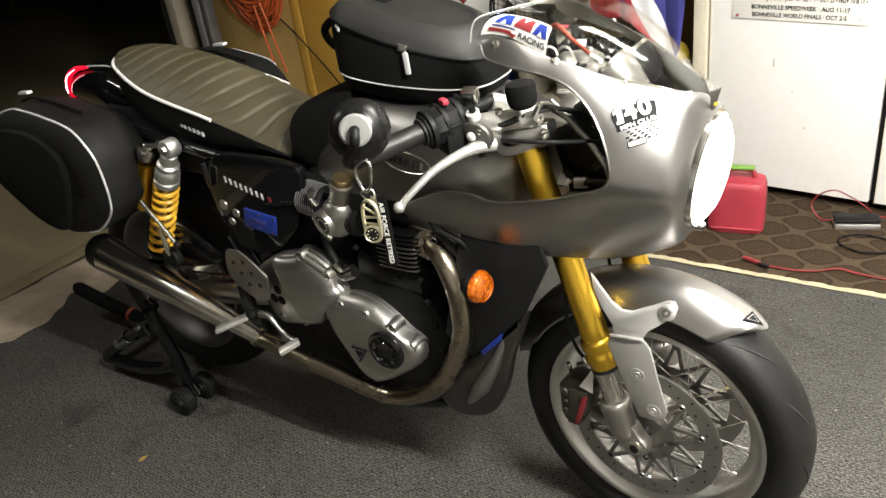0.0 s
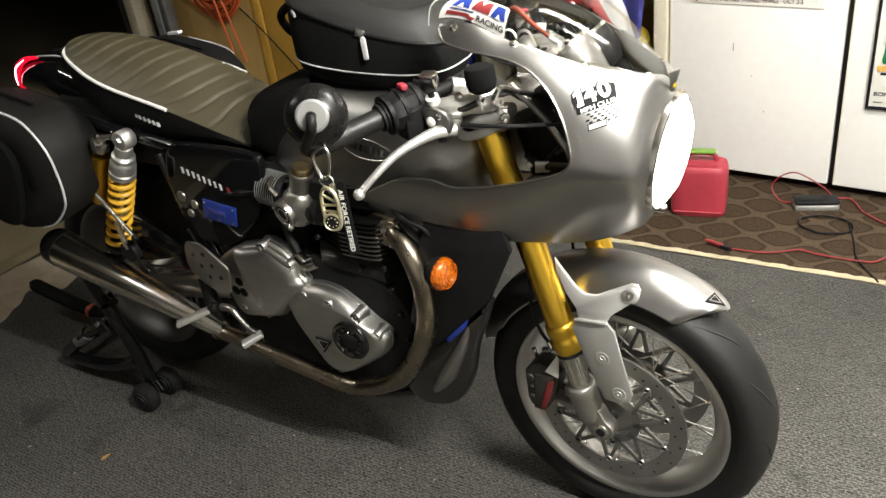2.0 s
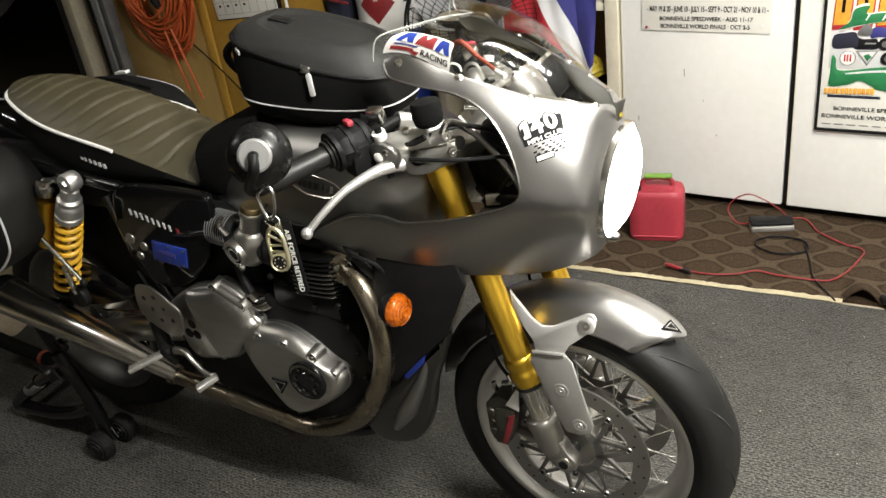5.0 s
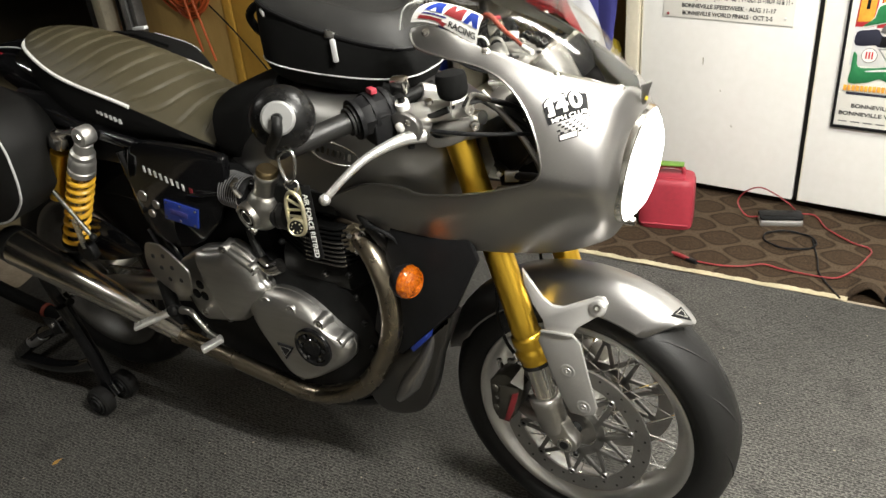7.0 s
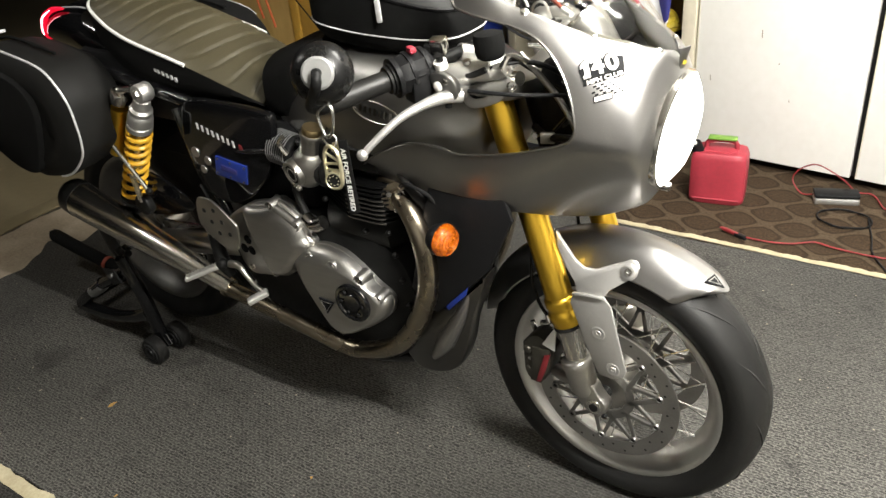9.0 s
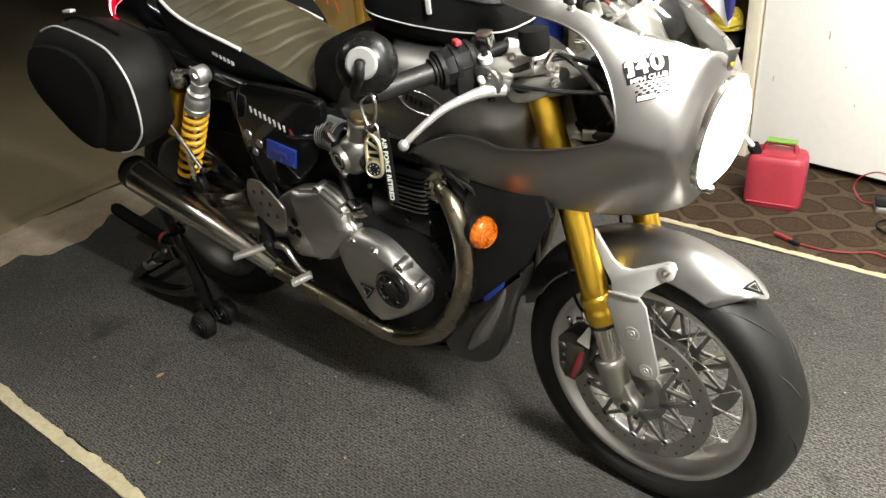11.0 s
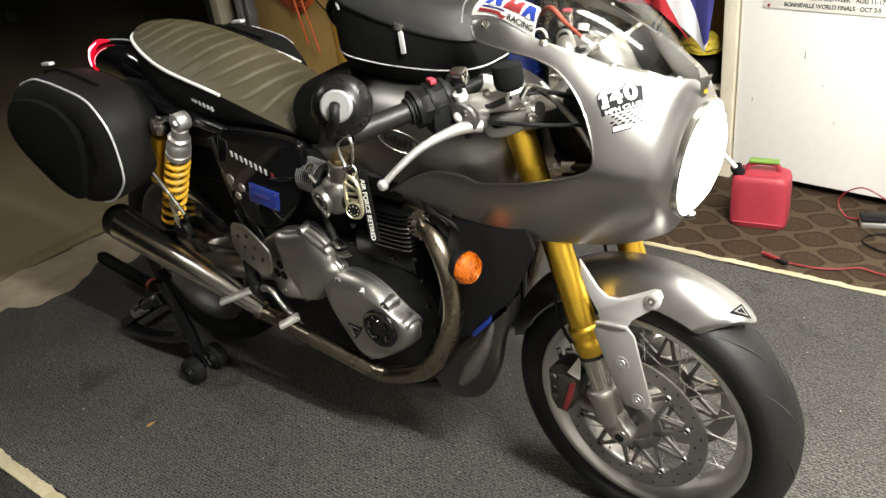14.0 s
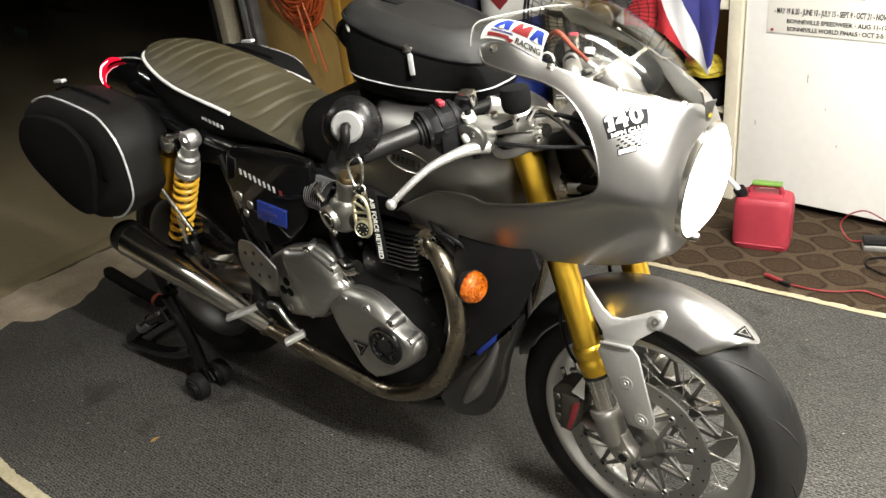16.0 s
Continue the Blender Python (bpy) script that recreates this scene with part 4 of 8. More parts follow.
    flat("printed_rider", [(-0.136, 0.320), (-0.124, 0.343), (-0.109, 0.352), (-0.095, 0.336), (-0.098, 0.315), (-0.124, 0.314)], "track", 0.0058)
    wheel_print(-0.054, 0.288, 0.020, 0.0056)
    # pale coupe, blue car and their wheels
    flat("printed_coupe", [(-0.046, 0.316), (-0.042, 0.338), (-0.028, 0.354), (-0.009, 0.358), (0.060, 0.358), (0.120, 0.340), (0.125, 0.314)], "printteal", 0.0040)
    wheel_print(-0.036, 0.324, 0.012, 0.0050)
    wheel_print(0.095, 0.322, 0.012, 0.0050)
    flat("printed_racer", [(-0.020, 0.263), (-0.012, 0.275), (0.001, 0.277), (0.090, 0.276), (0.180, 0.262), (0.185, 0.232), (0.008, 0.225), (-0.012, 0.229)], "blue", 0.0040)
    wheel_print(-0.042, 0.242, 0.021, 0.0052)
    # round badge and triangular emblem
    part("badge", lathe([(0.0, 0.0), (0.0235, 0.0), (0.0235, 0.0008)], (-0.157, -0.0036, 0.241), (0, -1, 0), 30), M["track"], p)
    part("badge_field", lathe([(0.0, 0.0), (0.0215, 0.0), (0.0215, 0.0008)], (-0.157, -0.0044, 0.241), (0, -1, 0), 30), M["paper"], p)
    for k in range(3):
        x = -0.168 + 0.0085 * k
        flat("badge_bar", [(x, 0.230), (x + 0.0050, 0.230), (x + 0.0050, 0.253), (x, 0.253)], "flagred", 0.0056, 0)
    flat("emblem", [(-0.136, 0.265), (-0.069, 0.268), (-0.100, 0.217)], "washer", 0.0036, 0)
    flat("emblem_field", [(-0.128, 0.261), (-0.077, 0.263), (-0.100, 0.225)], "printsky", 0.0044, 0)
    flat("emblem_mark", [(-0.112, 0.250), (-0.098, 0.256), (-0.088, 0.246), (-0.100, 0.232)], "printgreen", 0.0050, 0)
    # long green streamliner with its tail fin
    flat("printed_streamliner", [(-0.203, 0.248), (-0.191, 0.237), (-0.185, 0.203), (-0.146, 0.201), (-0.053, 0.215), (0.010, 0.213), (0.120, 0.205), (0.205, 0.176), (0.205, 0.140), (0.020, 0.135), (-0.058, 0.139), (-0.079, 0.151), (-0.115, 0.168), (-0.148, 0.154), (-0.204, 0.147), (-0.204, 0.190)], "printgreen", 0.0050, 3, "printed green streamliner")
    flat("body_light", [(-0.150, 0.193), (-0.050, 0.205), (0.090, 0.202), (0.090, 0.197), (-0.050, 0.198), (-0.150, 0.188)], "printsky", 0.0056)
    part("shadow_bar", bar(-0.207, -0.050, 0.108, 0.117, -0.003), M["navycloth"], p)
    for k in range(12):
        x = -0.217 + 0.0125 * k
        flat("place_bar", [(x, 0.121 + 0.0003 * k), (x + 0.0098, 0.121 + 0.0003 * k), (x + 0.0098, 0.140 + 0.0003 * k), (x, 0.140 + 0.0003 * k)], "printorange", 0.0060, 0)


poster_two()


# red fuel can by the door
def fuel_can():
    c = thing("fuel_can", "red plastic fuel can with green cap and white spout", "fuel can", "", pose(-0.212, 1.40, 0, 0, 0, 9))
    rows = []
    for z, k in ((0, 0.93), (0.006, 0.98), (0.02, 1.0), (0.13, 1.0), (0.165, 0.985), (0.182, 0.93), (0.187, 0.86)):
        ring = []
        for j in range(32):
            a = 2 * math.pi * (j + 0.5) / 32
            u, w = math.cos(a), math.sin(a)
            e = (abs(u) ** 6 + abs(w) ** 6) ** (-1 / 6)
            ring.append((0.095 * k * u * e, 0.062 * k * w * e, z))
        rows.append(ring)
    part("body", loft(rows), M["redcan"], c)
    part("rib", tube([(-0.08, -0.0635, 0.02), (0.08, -0.0635, 0.02)], 0.003, 6, 1), M["redcan"], c)
    part("shoulder", box(-0.055, 0.06, -0.035, 0.035, 0.180, 0.194, 0.006), M["redcan"], c)
    part("handle", tube([(-0.047, 0, 0.188), (-0.045, 0, 0.212), (-0.02, 0, 0.220), (0.03, 0, 0.220), (0.050, 0, 0.212), (0.052, 0, 0.188)], 0.0080, 10, 6), M["redcan"], c)
    part("cap", box(-0.045, 0.052, -0.016, 0.016, 0.224, 0.234, 0.004), M["green"], c, "green plastic cap strip")
    part("spout_collar", rod((-0.068, -0.02, 0.178), (-0.084, -0.03, 0.214), 0.020, 16), M["plastic"], c, "black spout collar")
    part("spout", tube([(-0.082, -0.03, 0.208), (-0.113, -0.045, 0.250), (-0.14, -0.055, 0.285)], [0.009, 0.008, 0.0075], 12, 4), M["piping"], c, "white spout tube")


fuel_can()


# battery charger with clip leads
def charger():
    c = thing("battery_charger", "grey and black battery charger lying on brown carpet", "battery charger", "", pose(0.160, 1.522, 0, 0, 0, 18))
    part("base", box(-0.072, 0.072, -0.03, 0.03, -0.002, 0.022, 0.006), M["castbright"], c, "pale grey casing base")
    part("lid", box(-0.073, 0.073, -0.031, 0.031, 0.0225, 0.038, 0.008), M["plastic"], c)
    part("panel", box(-0.06, 0.02, -0.022, 0.02, 0.0385, 0.0395, 0.001), M["satin"], c)


charger()


def lead(name, pts, r, m, label):
    return solid(name, tube(pts, r, 7, 8), M[m], label, "cable", "cables on the carpet")


lead("red_lead", [(-0.06, 1.147, 0.006), (0.03, 1.146, 0.006), (0.10, 1.165, 0.006), (0.16, 1.20, 0.007), (0.22, 1.19, 0.006), (0.32, 1.185, 0.006), (0.38, 1.196, 0.006), (0.425, 1.27, 0.006), (0.455, 1.365, 0.006), (0.461, 1.403, 0.006), (0.445, 1.427, 0.006), (0.409, 1.438, 0.006), (0.365, 1.470, 0.006), (0.330, 1.502, 0.006)], 0.0028, "red", "red charger lead lying across the carpet")
lead("red_lead", [(0.090, 1.512, 0.018), (0.050, 1.525, 0.006), (0.018, 1.548, 0.022), (0.006, 1.560, 0.046), (0.026, 1.562, 0.082), (0.072, 1.562, 0.107), (0.119, 1.562, 0.094), (0.174, 1.566, 0.060), (0.205, 1.585, 0.022), (0.225, 1.605, 0.006), (0.256, 1.610, 0.006), (0.279, 1.585, 0.006), (0.307, 1.526, 0.006), (0.330, 1.502, 0.006)], 0.0026, "red", "red charger lead rising in a loop by the door")
lead("black_lead", [(0.212 + 0.084 * math.cos(a), 1.393 + 0.062 * math.sin(a), 0.005 + 0.004 * (k % 2)) for k, a in enumerate([i * 0.55 for i in range(25)])] + [(0.31, 1.30, 0.005), (0.33, 1.2, 0.005), (0.40, 1.08, 0.006)], 0.0026, "plastic", "black cable coiled loosely on the carpet")
clip = thing("battery_clip", "red battery clamp at the end of a lead", "clamp", "", pose(-0.075, 1.15, 0.0, 0, 0, 165))
part("jaw", plate([(-0.01, 0.004), (0.04, 0.008), (0.055, 0.016), (0.035, 0.018), (-0.01, 0.014)], -0.006, 0.006, 0.002), M["red"], clip)
part("grip", plate([(-0.04, 0.0), (0.0, 0.004), (0.0, 0.014), (-0.035, 0.012)], -0.0075, 0.0075, 0.002), M["plastic"], clip)

# crumbs and leaves on the carpet
q = random.Random(4)
for x, y, s in ((-1.29, -0.414, 0.016), (-1.0, -0.62, 0.007), (-0.52, -0.66, 0.008), (-0.35, -0.60, 0.006), (-0.62, -0.35, 0.006)):
    a = q.uniform(0, 6)
    leaf = [(x + s * k * math.cos(a + b), y + s * k * math.sin(a + b), 0.002 + 0.004 * q.random()) for b, k in ((0, 1), (0.9, 0.5), (2, 0.6), (3.1, 0.9), (4.2, 0.5), (5.3, 0.45))]
    solid("dry_leaf", (leaf + [(x, y, 0.006)], [(i, (i + 1) % 6, 6) for i in range(6)]), M["leaf"], "small dry leaf scrap on the carpet", "leaf", "scraps on the carpet")


# ---- the motorcycle ----
bike = thing("motorcycle", "silver cafe racer motorcycle with half fairing on a rear stand", "motorcycle")
STEER = pose(0, 0, 0, 0, 0, -3.0)


def wheel(name, centre, turn, tyre_r, half_w, rim_r, rim_half, label, spokes=32, rim_metal="rim"):
    """Wire wheel about the y axis of its own frame."""
    w = part(name, moved(lathe([(0.012, -0.105), (0.014, -0.10), (0.014, 0.10), (0.012, 0.105)], (0, 0, 0), (0, 1, 0), 16), Matrix.Translation(centre) @ turn), M["satin"], bike, label)
    m = Matrix.Translation(centre) @ turn
    h = tyre_r - rim_r
    half = [(rim_r - 0.003, 0.76), (rim_r + 0.06 * h, 0.84), (rim_r + 0.24 * h, 0.965), (rim_r + 0.44 * h, 1.0), (rim_r + 0.62 * h, 0.955), (rim_r + 0.78 * h, 0.80), (rim_r + 0.90 * h, 0.56), (rim_r + 0.975 * h, 0.28), (tyre_r, 0.0)]
    sec = [(q.x, q.y) for q in spline([(r, y * half_w, 0) for r, y in half], 4)]
    prof = sec + [(r, -y) for r, y in sec[-2::-1]]

    def crown(y):
        """Radius of the tread at a distance y from the middle."""
        best = [r for r, v in sec if v >= abs(y) and r > rim_r + 0.44 * h]
        return best[-1] if best else tyre_r
    part("tyre", moved(lathe(prof + [(rim_r - 0.02, -half_w * 0.6), (rim_r - 0.02, half_w * 0.6)], (0, 0, 0), (0, 1, 0), 96, False), m), M["rubber"], w, "worn black road tyre with curved grooves", 60)
    # tread grooves: thin dark slivers sunk across the crown
    gv = []
    for i in range(14):
        for s in (-1, 1):
            a0 = 2 * math.pi * (i + (0.5 if s > 0 else 0)) / 14
            pts = []
            for k in range(6):
                t = k / 5
                y = s * half_w * (0.12 + 0.66 * t)
                r = crown(y) + 0.0003
                an = a0 + 0.32 * t
                pts.append((r * math.cos(an), y, r * math.sin(an)))
            gv.append(moved(tube(pts, [0.0008, 0.0030, 0.0008], 5, 3), m))
    tagged(part("tread_groove", join(*gv), M["dark"], w), "", "", "", "stuff")
    rp = [(rim_r - 0.004, rim_half), (rim_r, rim_half - 0.001), (rim_r + 0.001, rim_half - 0.005), (rim_r - 0.010, rim_half - 0.008), (rim_r - 0.016, rim_half * 0.6), (rim_r - 0.030, rim_half * 0.35), (rim_r - 0.030, -rim_half * 0.35),
          (rim_r - 0.016, -rim_half * 0.6), (rim_r - 0.010, -rim_half + 0.008), (rim_r + 0.001, -rim_half + 0.005), (rim_r, -rim_half + 0.001), (rim_r - 0.004, -rim_half), (rim_r - 0.014, -rim_half + 0.004), (rim_r - 0.024, -rim_half * 0.62), (rim_r - 0.040, -rim_half * 0.3), (rim_r - 0.040, rim_half * 0.3), (rim_r - 0.024, rim_half * 0.62), (rim_r - 0.014, rim_half - 0.004), (rim_r - 0.004, rim_half)]
    part("rim", moved(lathe(rp, (0, 0, 0), (0, 1, 0), 96, False), m), M[rim_metal], w, "polished alloy wire-wheel rim" if rim_metal == "rim" else "alloy wire-wheel rim with shade put into its colour", 50)
    part("hub", moved(lathe([(0.02, -0.07), (0.045, -0.066), (0.047, -0.055), (0.028, -0.045), (0.026, 0.045), (0.047, 0.055), (0.045, 0.066), (0.02, 0.07)], (0, 0, 0), (0, 1, 0), 32), m), M["alu"], w)
    for i in range(spokes):
        a = 2 * math.pi * (i + 0.5) / spokes
        s = 1 if i % 2 else -1
        lean = 0.95 if (i // 2) % 2 else -0.95
        h = Vector((0.043 * math.cos(a - lean), s * 0.056, 0.043 * math.sin(a - lean)))
        e = Vector(((rim_r - 0.036) * math.cos(a), s * 0.010, (rim_r - 0.036) * math.sin(a)))
        part("spoke", moved(join(rod(h, e, 0.0014, 6), rod(h.lerp(e, 0.92), e, 0.0027, 6)), m), M["spoke"], w)
    return w


TURN_F = STEER @ pose(0, 0, 0, 0, 11, 0)
FW = wheel("front_wheel", (0, 0, 0.30), TURN_F, 0.300, 0.060, 0.229, 0.050, "front wire wheel with twin brake discs")
# the rear rim gets the darker metal that carries its shade
RW = wheel("rear_wheel", (-1.405, 0, 0.345), pose(0, 0, 0, 0, 4, 0), 0.314, 0.078, 0.229, 0.066, "rear wire wheel lifted on the stand", 32, "shaderim")


def brake_disc(parent, centre, turn, side, r, carrier=True):
    m = Matrix.Translation(centre) @ turn
    y = side * 0.072
    d = part("brake_disc", moved(lathe([(r - 0.034, y - 0.0025), (r, y - 0.0025), (r, y + 0.0025), (r - 0.034, y + 0.0025), (r - 0.034, y - 0.0025)], (0, 0, 0), (0, 1, 0), 72, False), m), M["disc"], parent, "worn steel brake disc with drilled holes", 30)
    holes = []
    for i in range(18):
        for k in range(2):
            a = 2 * math.pi * (i + 0.5 * k) / 18
            rr = r - 0.010 - 0.013 * k
            holes.append(moved(lathe([(0.0, 0), (0.0026, 0), (0.0026, 0.0003)], (rr * math.cos(a), y + side * 0.0026, rr * math.sin(a)), (0, side, 0), 8), m))
    tagged(part("drilled_hole", join(*holes), M["dark"], d), "", "", "", "stuff")
    for i in range(10):
        a = 2 * math.pi * i / 10
        b = a + 0.42
        p0, p1 = (0.050 * math.cos(a), 0.050 * math.sin(a)), ((r - 0.036) * math.cos(b), (r - 0.036) * math.sin(b))
        c0, c1 = (0.058 * math.cos(a + 0.85), 0.058 * math.sin(a + 0.85)), ((r - 0.036) * math.cos(b + 0.05), (r - 0.036) * math.sin(b + 0.05))
        def strip(p, q, w):
            d = Vector((q[0] - p[0], q[1] - p[1])).normalized() * w
            return plate([(p[0] - d.y, p[1] + d.x), (q[0] - d.y * 0.6, q[1] + d.x * 0.6), (q[0] + d.y * 0.6, q[1] - d.x * 0.6), (p[0] + d.y, p[1] - d.x)], y - 0.003, y + 0.003, 0.001)
        part("carrier_arm", moved(join(strip(p0, p1, 0.0060), strip(c0, c1, 0.0052)), m), M["carrier"], d)
        rv = part("bobbin", moved(lathe([(0.0042, 0.003), (0.0048, 0.0052), (0.0072, 0.0052), (0.0088, 0.003), (0.0088, -0.003)], ((r - 0.037) * math.cos(b + 0.03), y, (r - 0.037) * math.sin(b + 0.03)), (0, side, 0), 14), m), M["carrier"], d)
        part("bobbin_core", moved(lathe([(0.0, 0.0036), (0.0046, 0.0034), (0.0046, -0.002)], ((r - 0.037) * math.cos(b + 0.03), y, (r - 0.037) * math.sin(b + 0.03)), (0, side, 0), 12), m), M["dark"], rv)
    part("carrier_ring", moved(lathe([(0.046, y - 0.003), (0.064, y - 0.003), (0.064, y + 0.003), (0.046, y + 0.003), (0.046, y - 0.003)], (0, 0, 0), (0, 1, 0), 40, False), m), M["carrier"], d)


brake_disc(FW, (0, 0, 0.30), TURN_F, -1, 0.155)
brake_disc(FW, (0, 0, 0.30), TURN_F, 1, 0.155)
brake_disc(RW, (-1.405, 0, 0.345), Matrix(), -1, 0.11)


# fork legs: gold upper tubes, steel sliders, cast lower ends
def fork_leg(side):
    y = side * 0.108
    top, mid, low = Vector((-0.212, y, 0.955)), Vector((-0.069, y, 0.487)), Vector((-0.028, y, 0.330))
    f = part("fork_leg", moved(rod(mid + (mid - top).normalized() * -0.02, low + Vector((0, 0, 0.0)), 0.0215, 20), STEER), M["polish"], bike, "gold anodised upside-down fork leg")
    d = (mid - top).normalized()
    L = (mid - top).length
    part("upper_tube", moved(lathe([(0.0, 0.0), (0.0262, 0.0), (0.0262, L - 0.075), (0.0268, L - 0.072), (0.0268, L - 0.046), (0.0305, L - 0.042), (0.0312, L - 0.038), (0.0312, L - 0.026), (0.0285, L - 0.022), (0.0285, L - 0.016), (0.0305, L - 0.012), (0.0305, L + 0.004), (0.0275, L + 0.008), (0.0275, L + 0.016), (0.024, L + 0.02)], top, d, 28), STEER), M["gold"], f, "gold anodised upper tube")
    part("dust_seal", moved(lathe([(0.0285, L + 0.017), (0.028, L + 0.024), (0.023, L + 0.026)], top, d, 28), STEER), M["rubber"], f)
    part("lower_casting", moved(lathe([(0.0, -0.018), (0.022, -0.014), (0.0285, 0.0), (0.0290, 0.045), (0.0310, 0.050), (0.0310, 0.062), (0.0280, 0.066), (0.0225, 0.068)], low, -d, 28), STEER), M["alu"], f, "cast alloy fork bottom")
    foot = plate([(-0.047, 0.345), (-0.048, 0.325), (-0.024, 0.288), (0.002, 0.276), (0.022, 0.288), (0.026, 0.308), (0.010, 0.326), (-0.008, 0.350)], y - 0.016, y + 0.016, 0.006, 4)
    part("axle_clamp", moved(foot, STEER), M["alu"], f, "cast alloy axle clamp")
    part("axle_end", moved(lathe([(0.006, 0.0), (0.011, 0.0), (0.016, 0.001), (0.017, 0.006), (0.017, 0.02)], (0.001, y + side * 0.019, 0.30), (0, -side, 0), 20), STEER), M["polish"], f)
    part("axle_bore", moved(lathe([(0.0, 0.0), (0.0095, 0.0), (0.0095, 0.01)], (0.001, y + side * 0.0205, 0.30), (0, -side, 0), 20), STEER), M["satin"], f)
    part("pinch_bolt", moved(lathe([(0.0, 0.006), (0.005, 0.006), (0.0055, 0.0)], (0.022, y + side * 0.010, 0.283), (0.3, side, -0.4), 12), STEER), M["satin"], f)
    part("caliper_lug", moved(tube([(-0.035, y, 0.340), (-0.075, y - side * 0.012, 0.325), (-0.105, y - side * 0.022, 0.325)], 0.014, 12, 4), STEER), M["alu"], f)
    part("caliper_lug", moved(tube([(-0.052, y, 0.405), (-0.080, y - side * 0.010, 0.425), (-0.100, y - side * 0.018, 0.43)], 0.010, 10, 4), STEER), M["alu"], f)
    return f


fork_leg(-1)
fork_leg(1)


def caliper(side):
    y = side * 0.085
    o = [(-0.168, 0.388), (-0.150, 0.410), (-0.132, 0.418), (-0.088, 0.405), (-0.092, 0.380), (-0.102, 0.345), (-0.120, 0.305), (-0.137, 0.292), (-0.158, 0.302), (-0.166, 0.320)]
    c = part("brake_caliper", moved(plate(o, y + 0.028 * side, y - 0.020 * side, 0.007), STEER), M["caliper"], bike, "dark radial brake caliper with red mark")
    part("cover_plate", moved(plate([(-0.142, 0.388), (-0.098, 0.398), (-0.105, 0.345), (-0.124, 0.300), (-0.150, 0.300)], y + side * 0.026, y + side * 0.032, 0.003), STEER), M["caliper"], c)
    part("red_mark", moved(plate([(-0.113, 0.378), (-0.099, 0.386), (-0.110, 0.342), (-0.123, 0.307), (-0.134, 0.305), (-0.122, 0.345)], y + side * 0.031, y + side * 0.0345, 0.0008), STEER), M["redmark"], c, "red lettering bar")
    for px_, pz in ((-0.155, 0.375), (-0.152, 0.325)):
        part("piston_boss", moved(lathe([(0.0, 0.004), (0.008, 0.003), (0.010, 0.0)], (px_, y + side * 0.028, pz), (0, side, 0), 16), STEER), M["caliper"], c)
    part("bleed_nipple", moved(rod((-0.150, y, 0.400), (-0.158, y, 0.428), 0.005, 8), STEER), M["polish"], c)
    part("bracket_tab", moved(plate([(-0.117, 0.406), (-0.085, 0.460), (-0.089, 0.398)], y + side * 0.029, y + side * 0.034, 0.001), STEER), M["white"], c, "bright bracket tab")
    part("brake_hose", moved(tube([(-0.150, side * 0.085, 0.640), (-0.149, side * 0.095, 0.570), (-0.146, side * 0.100, 0.542), (-0.138, side * 0.100, 0.509), (-0.127, side * 0.100, 0.483), (-0.114, side * 0.100, 0.467)], 0.0035, 8, 4), STEER), M["rubber"], c, "black brake hose")
    part("banjo", moved(tube([(-0.114, side * 0.100, 0.467), (-0.108, side * 0.102, 0.454), (-0.126, side * 0.102, 0.446)], [0.005, 0.0065, 0.0055], 10, 4), STEER), M["spoke"], c, "polished banjo fitting")
    part("pad_pin", moved(rod((-0.15, y - side * 0.02, 0.355), (-0.15, y + side * 0.03, 0.355), 0.004, 8), STEER), M["polish"], c)


caliper(-1)
caliper(1)


